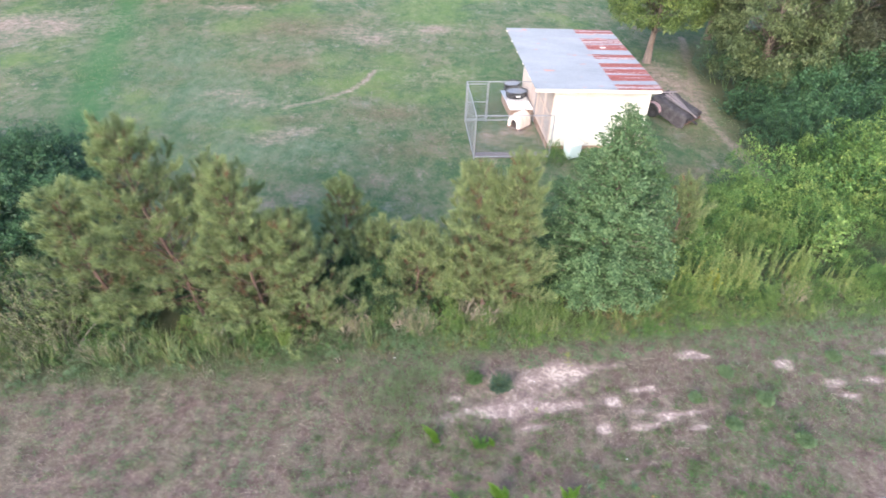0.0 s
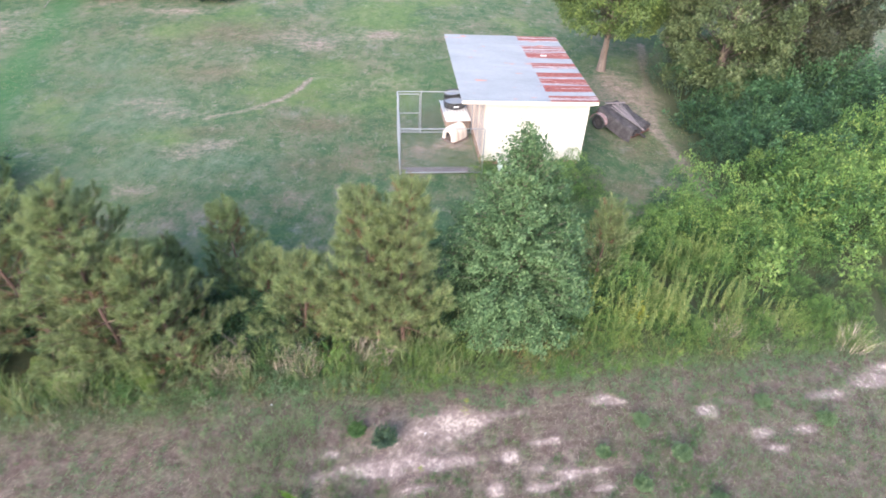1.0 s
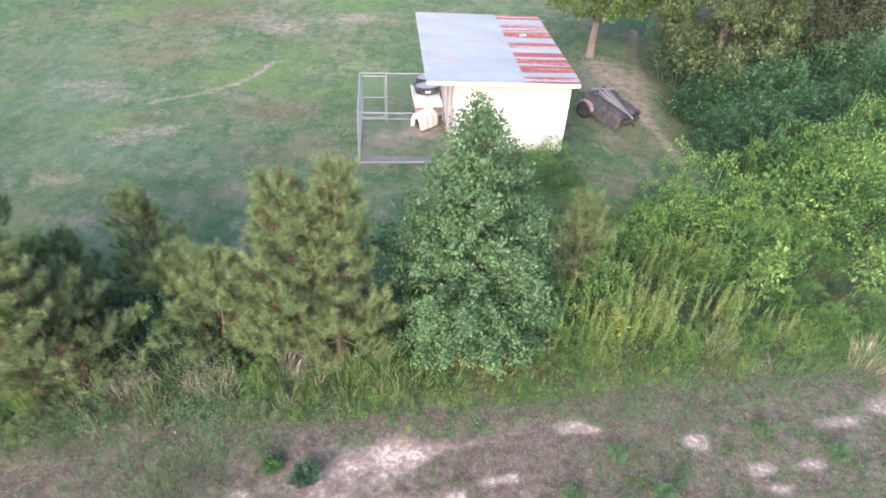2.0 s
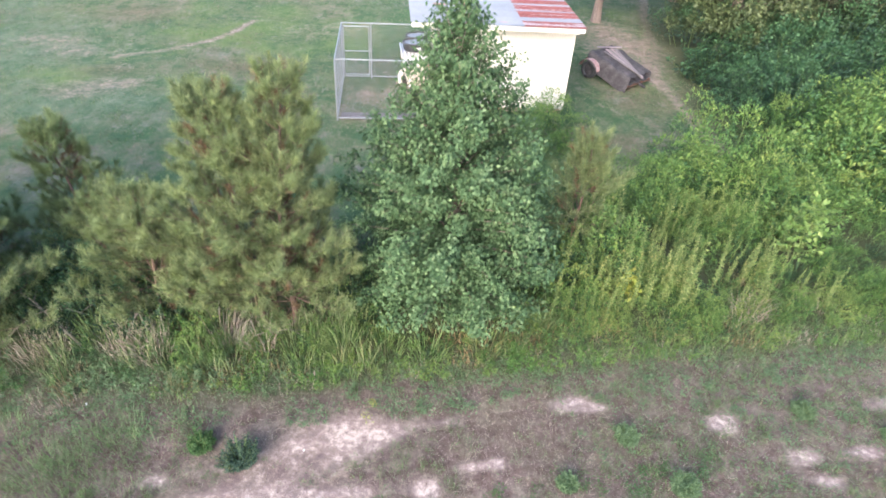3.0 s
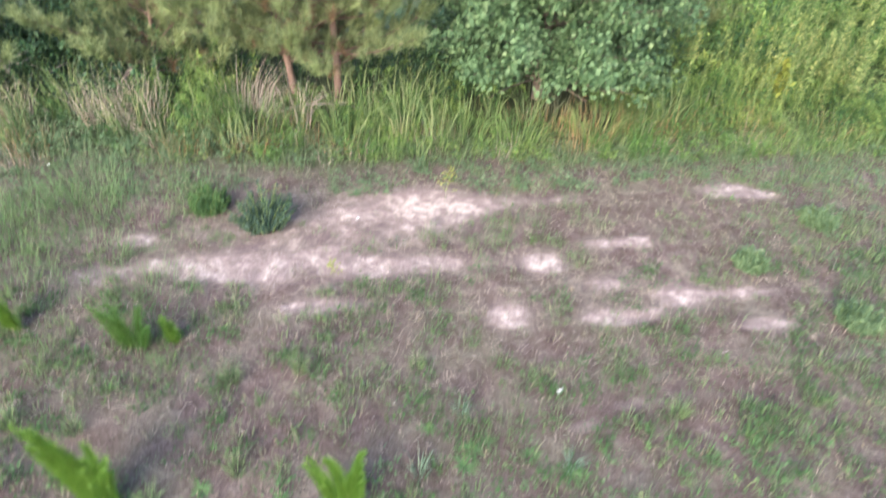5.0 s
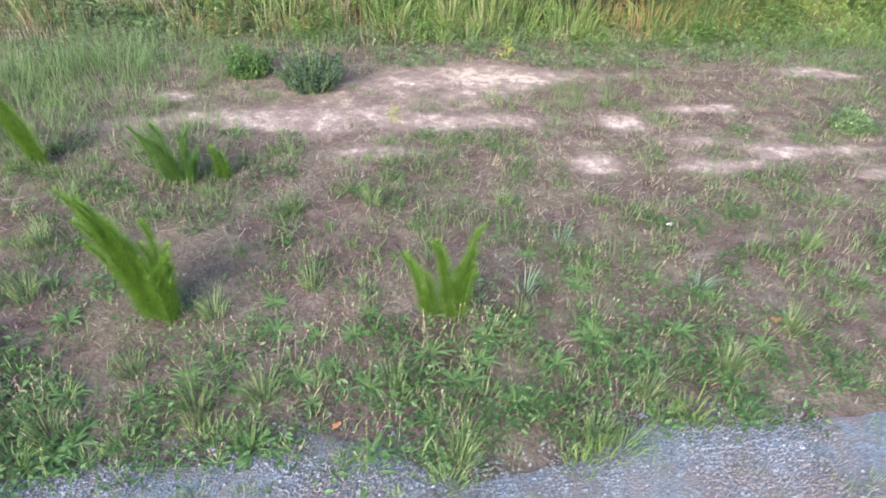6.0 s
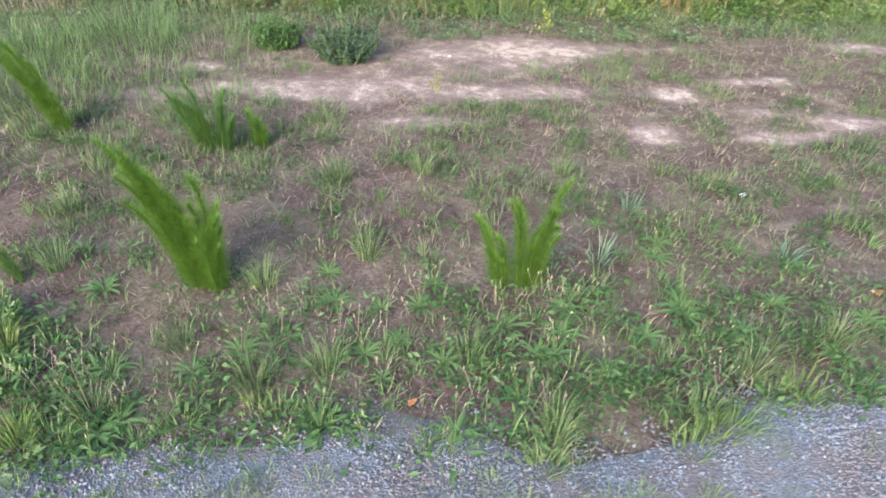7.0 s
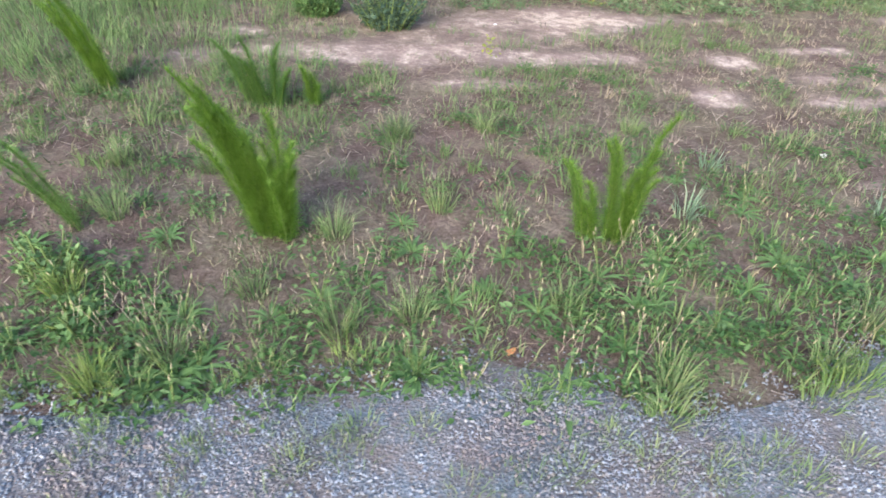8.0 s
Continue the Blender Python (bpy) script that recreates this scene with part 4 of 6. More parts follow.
def bush(name, m, radius, height, lumps, per, leaf, material, label, group, seed, category="shrub", young=None):
    """Brush bush: leafy shoot heads of uneven height; the gaps' shade is put into the lower leaf colour."""
    r = np.random.default_rng(seed)
    t = thing(name, m, label, category, group)
    wood, P, D, N, tip = [], [], [], [], []
    for i in range(lumps):
        a, q = i * 2.399 + r.uniform(-0.3, 0.3), math.sqrt((i + 0.5) / lumps)
        foot = np.array([0.5 * radius * q * math.cos(a), 0.5 * radius * q * math.sin(a), -0.02])
        hh = height * (1.1 - 0.45 * q * q) * r.uniform(0.55, 1.35)
        top = np.array([radius * q * math.cos(a), radius * q * math.sin(a), hh])
        wood.append(tube(np.array([foot, foot * 0.4 + top * 0.6 + (0, 0, 0.05 * hh), top]), (0.011, 0.007, 0.003), 4))
        rx, rz = radius * r.uniform(0.17, 0.32), hh * r.uniform(0.32, 0.5)
        way = np.array([0.3 * math.cos(a) * q, 0.3 * math.sin(a) * q, 1.0])
        k = r.uniform(-0.9, 1.0, per)
        b = np.arange(per) * 2.4 + r.uniform(0, 6)
        w = np.sqrt(np.maximum(0.0, 1 - np.abs(k) ** 2.2)) * (1 - 0.3 * k)
        o = np.stack([np.cos(b) * w, np.sin(b) * w, k], 1)
        shell = r.uniform(0.72, 1.12, (per, 1))
        P.append(top - way * rz * 0.55 + o * shell * np.array([rx, rx, rz]) + way * 0.0)
        n = unit(o * np.array([1.0, 1.0, 0.6]) + np.array([0, 0, 0.55]))
        N.append(unit(n + 0.33 * r.normal(0, 1, (per, 3))))
        D.append(unit(np.stack([np.cos(b), np.sin(b), 0.3 + 0.7 * k], 1) + 0.35 * r.normal(0, 1, (per, 3))))
        # upper leaves: new growth, with light from above put into their colour
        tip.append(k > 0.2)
    tagged(np_part("woody_core", join(*wood), STEM, t), kind="stuff")
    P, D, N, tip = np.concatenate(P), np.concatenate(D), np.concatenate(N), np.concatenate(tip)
    for name_, some, mt in (("foliage", ~tip, material), ("upper_foliage", tip, young or material)):
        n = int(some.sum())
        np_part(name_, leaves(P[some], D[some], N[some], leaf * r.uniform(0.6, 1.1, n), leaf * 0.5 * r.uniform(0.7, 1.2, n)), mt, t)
    return t


def scatter_shrubs(kinds, spots, seed):
    """Copies of ready shrubs at spots (x, y, scale)."""
    r = np.random.default_rng(seed)
    for i, (x, y, sc) in enumerate(spots):
        src = kinds[i % len(kinds)]
        m = Matrix.Translation((x, y, 0)) @ Matrix.Rotation(r.uniform(0, 6.28), 4, "Z") @ Matrix.Diagonal((sc * r.uniform(0.9, 1.15), sc * r.uniform(0.9, 1.15), sc * r.uniform(0.75, 1.45), 1))
        copy_thing(src, m)


def spots_in(test, x0, x1, y0, y1, step, seed, lo=0.7, hi=1.2, gaps=0.0):
    r = np.random.default_rng(seed)
    out, row = [], 0
    y = y0
    while y < y1:
        x = x0 + (row % 2) * step * 0.5
        while x < x1:
            px, py = x + r.uniform(-0.35, 0.35) * step, y + r.uniform(-0.35, 0.35) * step
            if test(px, py) and r.uniform(0, 1) > gaps:
                out.append((px, py, r.uniform(lo, hi)))
            x += step
        y += step * 0.85
        row += 1
    return out


I4 = Matrix.Translation
BR = "brush beside the trail"
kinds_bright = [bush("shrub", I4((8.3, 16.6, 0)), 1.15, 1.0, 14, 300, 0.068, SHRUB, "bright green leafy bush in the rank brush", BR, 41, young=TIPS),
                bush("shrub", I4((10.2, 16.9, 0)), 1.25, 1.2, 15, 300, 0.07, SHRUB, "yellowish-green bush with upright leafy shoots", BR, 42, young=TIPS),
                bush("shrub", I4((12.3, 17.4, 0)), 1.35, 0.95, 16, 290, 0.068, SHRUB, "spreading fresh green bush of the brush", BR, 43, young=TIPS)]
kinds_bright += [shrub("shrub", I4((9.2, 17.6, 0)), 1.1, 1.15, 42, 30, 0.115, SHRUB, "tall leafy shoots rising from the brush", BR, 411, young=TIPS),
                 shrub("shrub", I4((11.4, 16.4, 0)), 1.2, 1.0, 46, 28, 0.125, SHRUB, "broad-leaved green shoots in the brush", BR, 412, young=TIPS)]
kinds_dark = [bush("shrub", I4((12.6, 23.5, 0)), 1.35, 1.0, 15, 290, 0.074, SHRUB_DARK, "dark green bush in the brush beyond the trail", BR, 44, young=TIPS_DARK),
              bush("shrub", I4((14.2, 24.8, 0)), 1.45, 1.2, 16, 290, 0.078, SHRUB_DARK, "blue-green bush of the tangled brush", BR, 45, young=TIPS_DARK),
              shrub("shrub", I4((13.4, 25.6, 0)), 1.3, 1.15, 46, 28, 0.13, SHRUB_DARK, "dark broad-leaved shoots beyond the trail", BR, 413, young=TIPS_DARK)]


def bright_zone(x, y):
    return y < 21.5 + 0.3 * (x - 12) and y > 15.3 + 0.16 * (x - 6) and x > 6.9 + 0.62 * max(0.0, y - 15.8) + 0.5 * max(0.0, y - 18.0) and math.hypot(x - 10.6, y - 14.7) > 0.9


def dark_zone(x, y):
    return x > 12.0 + 0.12 * max(0, 24 - y) and y >= 21.5 + 0.3 * (x - 12) and y < 29.5 + 0.12 * (x - 12)


scatter_shrubs(kinds_bright, spots_in(bright_zone, 6.8, 22, 15.2, 25, 1.15, 51, 0.45, 1.5, 0.16), 61)
scatter_shrubs(kinds_dark, spots_in(dark_zone, 11.2, 25, 20.5, 31, 1.25, 52, 0.5, 1.55, 0.14), 62)
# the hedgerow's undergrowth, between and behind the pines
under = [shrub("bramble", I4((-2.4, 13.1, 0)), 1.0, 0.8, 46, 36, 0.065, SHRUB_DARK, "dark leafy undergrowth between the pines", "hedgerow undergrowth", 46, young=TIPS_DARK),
         shrub("bramble", I4((2.2, 13.9, 0)), 1.0, 0.9, 46, 36, 0.065, SHRUB, "green bramble behind the hedgerow trees", "hedgerow undergrowth", 47, young=TIPS)]
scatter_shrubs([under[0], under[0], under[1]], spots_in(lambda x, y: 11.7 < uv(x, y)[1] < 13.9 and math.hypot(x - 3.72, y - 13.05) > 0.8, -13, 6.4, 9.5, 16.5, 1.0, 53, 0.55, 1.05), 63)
scatter_shrubs([under[1], kinds_bright[1]], spots_in(lambda x, y: 13.9 < uv(x, y)[1] < 15.2 + 0.1 * x and x > 3.2, 3, 8.5, 14, 19, 1.0, 54, 0.6, 0.9), 64)
scatter_shrubs([under[1], under[1], kinds_bright[0]], spots_in(lambda x, y: 10.8 < uv(x, y)[1] < 11.8 and not -3.7 < x < -2.1 and math.hypot(x - 3.72, y - 13.05) > 0.8, -13, 6.6, 8, 14, 0.75, 57, 0.25, 0.5), 68)
scatter_shrubs([under[1], kinds_bright[0]], [(5.2, 20.1, 0.9), (6.1, 20.3, 0.9), (4.5, 19.6, 0.8), (5.6, 19.2, 0.8), (6.9, 19.7, 0.6), (3.1, 20.4, 0.5), (5.9, 13.9, 0.9), (6.7, 14.1, 0.9), (6.4, 14.4, 0.8)], 69)
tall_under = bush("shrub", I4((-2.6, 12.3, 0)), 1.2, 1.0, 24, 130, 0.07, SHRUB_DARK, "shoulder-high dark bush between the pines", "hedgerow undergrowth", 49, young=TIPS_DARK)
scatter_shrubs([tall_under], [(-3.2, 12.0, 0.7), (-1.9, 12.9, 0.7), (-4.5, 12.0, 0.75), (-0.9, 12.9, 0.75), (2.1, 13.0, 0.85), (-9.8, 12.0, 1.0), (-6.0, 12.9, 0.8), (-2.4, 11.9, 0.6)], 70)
# dark scrub on the far side of the big pines
scatter_shrubs(kinds_dark, spots_in(lambda x, y: 11.5 < y < 18.2 and x < -11.0 - 0.3 * (y - 12), -19, -9.5, 12.5, 18.2, 1.2, 55, 0.8, 1.2), 65)
brown = shrub("shrub", I4((-10.6, 10.6, 0)), 1.1, 1.0, 46, 16, 0.06, DRYSHRUB, "brownish half-bare thicket beside the pines", "thicket", 48)
scatter_shrubs([brown], spots_in(lambda x, y: x < -9.6 and y < 12.6, -16, -9.4, 9.3, 12.6, 1.0, 58, 0.6, 1.2), 71)
scatter_shrubs(kinds_dark, [(-30 + 2.1 * i, 38.6 + 0.15 * i, 1.3) for i in range(9)], 66)
# low mixed weeds where the brush meets the bank
scatter_shrubs([under[1], kinds_bright[0], under[0]], spots_in(lambda x, y: 11.0 < uv(x, y)[1] < 12.6 and x > 6.2, 6, 17, 11.5, 17, 0.8, 56, 0.3, 0.5), 67)


def sapling(at, height, material, label, seed, leaf=0.2, boughs=26):
    r = np.random.default_rng(seed)
    t = thing("sapling", Matrix.Translation((*at, 0)), label, "sapling")
    wood, P, D = [tube(np.array([(0, 0, -0.02), (0.02 * height, 0, height * 0.5), (0.0, 0.02 * height, height * 0.95)]), 0.007 * height * np.array([1, 0.7, 0.3]), 5)], [], []
    for i in range(boughs):
        f = 0.25 + 0.72 * i / boughs
        a = i * 2.399
        ln = 0.32 * height * (1.1 - f) + 0.06 * height
        o = np.array([math.cos(a), math.sin(a), 0.45])
        c = np.array([0, 0, f * height])
        wood.append(tube(np.array([c, c + unit(o) * ln]), (0.003 * height, 0.0015 * height), 3))
        for q in np.linspace(0.25, 1.05, 9 if boughs > 12 else 3):
            P.append(c + unit(o) * ln * q), D.append(unit(o * 0.6 + r.normal(0, 0.7, 3)))
    np_part("trunk", wood[0], STEM, t)
    for w in wood[1:]:
        np_part("twig", w, STEM, t)
    n = len(P)
    np_part("foliage", leaves(np.array(P), np.array(D), unit(np.array([0, 0, 1.0]) + 0.4 * r.normal(0, 1, (n, 3))), leaf * r.uniform(0.6, 1.1, n), leaf * 0.55), material, t)
    return t


sapling((10.65, 14.65), 1.85, SAPLING, "pale lime-green sapling with large leaves in the weeds", 71, 0.15, 34)
sapling((13.4, 15.3), 1.7, SAPLING, "lime-green sapling among the bright brush", 72, 0.14, 34)
sapling((7.1, 13.35), 0.75, YELLOW, "small bright yellow seedling among goldenrod", 73, 0.12)


# ---- tall grass, goldenrod and straw at the foot of the hedge ----
def stuff(name, VF, material, label, category="grass"):
    return tagged(np_part(name, VF, material), label, category, kind="stuff")


def clumped(n, u0, u1, v0, v1, seed, scale=1.1, least=0.0):
    """Feet gathered into drifts, with bare stretches between them."""
    r = np.random.default_rng(seed)
    out = []
    while len(out) < n:
        u, v = r.uniform(u0, u1), r.uniform(v0, v1)
        x, y = xy(u, v)
        shaded = (2.6 < x < 5.3 and v > 10.5) or (-3.7 < x < -2.1 and v > 11.2)
        if (not shaded or r.uniform() < 0.3) and snoise(x, y, scale, seed) + 0.5 * snoise(x, y, 2.7 * scale, seed + 3) > least:
            out.append((x, y, -0.01))
    return np.array(out)


def leafy_cover(n, u0, u1, v0, v1, tall, leaf, material, seed, label, least=-0.1):
    """Low leafy sprigs: short stems set round with small leaves."""
    feet = clumped(n, u0, u1, v0, v1, seed, 1.4, least)
    r = np.random.default_rng(seed + 1)
    per = 16
    h = np.repeat(tall * r.uniform(0.35, 1.0, n) ** 1.5, per)
    way = np.repeat(r.normal(0, 0.25, (n, 2)), per, 0)
    m = n * per
    k = np.tile(np.linspace(0.15, 1.0, per), n)
    a = np.tile(np.arange(per) * 2.4, n) + np.repeat(r.uniform(0, 6, n), per)
    P = np.repeat(feet, per, 0) + np.stack([way[:, 0] * k * h + r.normal(0, 0.025, m), way[:, 1] * k * h + r.normal(0, 0.025, m), 0.012 + k * h], 1)
    D = unit(np.stack([np.cos(a), np.sin(a), r.uniform(-0.2, 0.6, m)], 1))
    N = unit(np.array([0, 0, 1.0]) + 0.45 * r.normal(0, 1, (m, 3)))
    return stuff("leafy_weeds", leaves(P, D, N, leaf * r.uniform(0.6, 1.2, m), leaf * 0.5 * r.uniform(0.7, 1.2, m)), material, label, "weeds")


stuff("tall_grass", tufts(clumped(150, -9, 8.0, 10.45, 12.2, 81, 0.9, 0.05), 18, rng.uniform(0.35, 1.05, 150), 0.11, 0.7, 0.014), TALLGRASS, "rank green grass along the foot of the hedge")
stuff("weathered_grass", tufts(clumped(110, -12, 13, 10.4, 12.0, 82, 0.9, 0.05), 18, rng.uniform(0.25, 0.7, 110), 0.12, 0.6, 0.009), GRASS_DULL, "dull half-dry grass along the hedge")
stuff("dead_grass", tufts(clumped(220, -12, 15, 9.95, 11.6, 78, 1.2, 0.0), 14, rng.uniform(0.1, 0.4, 220), 0.14, 1.0, 0.0055, bend=0.6), STRAW, "bleached dead grass matted along the hedge")
stuff("brown_stalks", tufts(clumped(260, -6, 13, 10.1, 11.9, 77, 1.2, 0.05), 10, rng.uniform(0.15, 0.5, 260), 0.14, 1.1, 0.005, bend=0.6), RUSTSTRAW, "rusty dead stalks in the hedge foot")
stuff("edge_grass", tufts(clumped(850, -10, 15, 9.9, 11.3, 83, 1.3, -0.1), 9, rng.uniform(0.08, 0.3, 850), 0.08, 0.9, 0.006, bend=0.6), GRASS, "short ragged grass where bank meets hedge")
stuff("edge_tufts", tufts(clumped(520, -10, 15, 9.35, 10.3, 76, 1.5, 0.0), 9, rng.uniform(0.05, 0.18, 520), 0.07, 1.0, 0.005, bend=0.7), GRASS, "thin grass tufts straying from the hedge onto the bank")
leafy_cover(300, 3.0, 15.0, 9.3, 10.3, 0.14, 0.04, WEED, 75, "low leafy weeds straying onto the bank", 0.1)
leafy_cover(260, 2.6, 8.0, 10.0, 11.3, 0.32, 0.05, TIPS, 87, "yellow-green leafy weeds creeping out of the hedge")
leafy_cover(430, 7.0, 16.0, 10.0, 11.6, 0.4, 0.055, TIPS, 88, "yellow-green leafy weeds at the foot of the brush")
leafy_cover(500, -9.0, 3.0, 10.2, 11.4, 0.35, 0.05, WEED, 89, "dull green leafy weeds at the hedge foot")
leafy_cover(200, 1.0, 16.0, 10.0, 11.4, 0.3, 0.045, YELGRASS, 79, "yellowed leafy weeds at the hedge foot", 0.1)
leafy_cover(420, -3.5, 12.0, 10.3, 11.8, 0.5, 0.05, SHRUB, 85, "dark green weeds between the hedge grasses", 0.1)


def plume(at, height, count, seed, label, material=STRAW, lean=0.95, width=0.0065, name="straw_tussock", spread=0.1, drift=(0, 0)):
    """One tussock as a thing of its own, rooted at its empty's place."""
    t = thing(name, Matrix.Translation((at[0], at[1], 0)), label, "grass tuft")
    np_part("grass", tuft((0, 0, -0.01), count, height, spread, lean, width, drift), material, t)
    return t


for k, (x, y, h) in enumerate([(-1.6, 11.05, 0.7), (-1.1, 11.0, 0.75), (-0.05, 11.5, 0.8), (0.55, 11.45, 0.6), (-3.1, 10.8, 0.6), (-2.7, 10.9, 0.5), (9.35, 13.2, 0.85), (9.55, 13.3, 0.7), (-6.2, 9.95, 0.5), (-8.6, 9.5, 0.4), (-9.6, 9.3, 0.4), (-10.6, 9.1, 0.5), (-11.4, 9.3, 0.5), (-9.0, 9.35, 0.45), (-10.0, 9.6, 0.5)]):
    plume((x, y), h * (1.25 if x < 5 else 0.9), 120 if x < 5 else 60, k, "bleached straw tussock in the hedge grass", STRAW_PALE if x < 5 else STRAW, 0.85, 0.0075, drift=(0.2 * (-1) ** k, -0.05), spread=0.26)
plume((12.75, 13.15), 1.0, 170, 31, "fountain of yellow-green seeding grass by the bank", YELGRASS, 0.9, 0.008, "yellow_grass_tussock", 0.35)
plume((12.6, 13.0), 0.9, 130, 34, "bleached seeding grass beside a green tussock", STRAW_PALE, 0.9, 0.007, "straw_tussock", 0.35)
plume((14.2, 13.6), 0.8, 160, 32, "pale seeding grass at the bank's edge", STRAW, 0.8, 0.007, "straw_tussock", 0.3)
plume((-4.45, 10.1), 0.95, 150, 33, "yellow-green upright weed with a golden foot", YELGRASS, 0.22, 0.009, "yellow_grass_tussock", 0.16, (-0.1, 0.05))
for k, (x, y, h) in enumerate([(-7.4, 9.7, 0.8), (-6.6, 9.9, 0.7), (-5.9, 10.0, 0.75), (-3.9, 10.9, 0.9), (-2.2, 11.2, 0.9), (0.2, 11.1, 0.75), (2.0, 11.5, 0.7), (2.7, 11.6, 0.65), (3.4, 11.5, 0.6), (4.4, 11.9, 0.6), (1.3, 11.3, 0.7)]):
    plume((x, y), h, 110, k, "arching clump of coarse green grass at the hedge foot", GRASS_BROAD, 0.9, 0.012, "coarse_grass_clump", 0.3)


def goldenrod(m, height, seed, flower=0):
    """One leaning goldenrod stalk, with or without its yellow head."""
    r = np.random.default_rng(seed)
    t = thing("goldenrod", m, "leaning goldenrod stalk with a yellow flower plume" if flower else "upright yellow-green goldenrod stalk in the stand", "weed", "goldenrod beside the brush")
    s = np.linspace(0, 1, 6)
    lean, bow = r.uniform(-0.02, 0.18), r.uniform(-0.08, 0.08)
    path = np.stack([(lean * s + bow * s ** 3) * height, r.normal(0, 0.08) * s * height, s * height * (1 - 0.1 * abs(bow)) - 0.01], 1)
    np_part("stem", tube(path, 0.006 - 0.004 * s, 4), STEM, t)
    for name, k0, k1, n, ln, wd, mt in (("leaves", 0.08, 1.0, 110, 0.085, 0.02, GOLDEN), ("flower_plume", 0.72, 1.0, 80 * flower, 0.04, 0.010, PLUME)):
        if not n:
            continue
        k = np.sort(r.uniform(k0, k1, n))
        P = np.stack([np.interp(k, s, path[:, q]) for q in range(3)], 1)
        a = np.arange(n) * 2.4 + r.uniform(0, 6)
        D = unit(np.stack([np.cos(a), np.sin(a), r.uniform(-0.3, 0.8, n) + 0.7 * k ** 3], 1))
        if mt is PLUME:
            P = P + D * (r.uniform(0, 0.075, n) * (1.15 - k) / 0.45)[:, None]
        np_part(name, leaves(P, D, unit(np.array([0, -0.3, 1.0]) + 0.5 * r.normal(0, 1, (n, 3))), ln * r.uniform(0.6, 1.2, n) * (1.15 - 0.65 * k), wd * r.uniform(0.7, 1.2, n)), mt, t)
    return t


stalks = [goldenrod(Matrix.Translation((6.2 + 0.5 * k, 12.9 + 0.12 * k, 0)), 0.7 + 0.11 * k, 700 + k) for k in range(6)]
r = np.random.default_rng(84)
drifts = [(x, y, r.uniform(0.55, 1.2), r.uniform(-70, 70)) for x, y in (xy(r.uniform(7.2, 14.2), 10.95 + 3.0 * r.uniform(0, 1)) for _ in range(60))]
count = 0
for x, y, tall, turn in drifts:
    for i in range(6):
        px, py = x + r.normal(0, 0.24), y + r.normal(0, 0.2)
        if count >= 285 or not 5.7 < px < 12.6 or math.hypot(px - 10.65, py - 14.65) < 0.5 or uv(px, py)[1] < 10.9:
            continue
        sc = tall * r.uniform(0.75, 1.25)
        copy_thing(stalks[count % 6], Matrix.Translation((px, py, 0)) @ Matrix.Rotation(radians(turn + r.normal(0, 18)), 4, "Z") @ Matrix.Diagonal((sc, sc, sc, 1)))
        count += 1
for k, (x, y) in enumerate([(6.42, 13.24), (5.63, 12.71), (6.73, 13.65), (7.24, 13.41), (7.46, 13.66)]):
    goldenrod(Matrix.Translation((x, y, 0)), 1.25 - 0.08 * (k % 3), 740 + k, 1)
stuff("edge_weeds", tufts(clumped(520, 3.5, 15, 10.1, 11.5, 86), 10, rng.uniform(0.1, 0.4, 520), 0.09, 0.9, 0.008, bend=0.6), GRASS_BROAD, "low yellow-green weeds along the foot of the brush", "weeds")
scatter_shrubs([under[1], kinds_bright[0]], spots_in(lambda x, y: 10.5 < uv(x, y)[1] < 11.6 and x > 4.5, 4, 17, 11, 16, 0.6, 60, 0.16, 0.34, 0.1), 73)
# leafy bushes between the stalks
scatter_shrubs([kinds_bright[0], under[1], kinds_bright[2]], spots_in(lambda x, y: 11.4 < uv(x, y)[1] < 14.0 and x > 6.6 and math.hypot(x - 10.65, y - 14.65) > 0.8, 6.5, 13.5, 11.5, 18, 1.15, 59, 0.3, 0.6, 0.25), 72)
for k, (x, y) in enumerate([(3.66, 11.83), (3.93, 12.07), (4.56, 11.98), (4.89, 12.03), (5.19, 11.89), (5.49, 12.13), (4.28, 11.56), (7.69, 12.48), (8.14, 13.43), (8.74, 12.65), (6.37, 12.47)]):
    plume((x, y), 0.45 + 0.05 * (k % 4), 40, 720 + k, "rust-brown dead stalks under the hedge", RUSTSTRAW, 0.8, 0.006, "dead_stalks", 0.3)


def dead_branch(at, length, turn, seed, label, rise=0.25):
    r = np.random.default_rng(seed)
    t = thing("dead_branch", pose(at[0], at[1], 0.0, 0, 0, turn), label, "branch", "fallen branches in the hedge")
    s = np.linspace(0, 1, 6)
    main = np.stack([s * length, 0.12 * np.sin(3 * s), 0.02 + rise * np.sin(2.4 * s)], 1)
    np_part("branch", tube(main, 0.018 * (1.1 - s) + 0.004, 5), DEADWOOD, t)
    for i in range(5):
        f = r.uniform(0.3, 0.95)
        c = np.array([np.interp(f, s, main[:, k]) for k in range(3)])
        d = unit(np.array([0.7, r.uniform(-1, 1), r.uniform(0.0, 0.6)])) * length * r.uniform(0.15, 0.35)
        np_part("twig", tube(np.array([c, c + d * 0.5 + (0, 0, 0.02), c + d]), (0.008, 0.006, 0.003), 4), DEADWOOD, t)
    return t


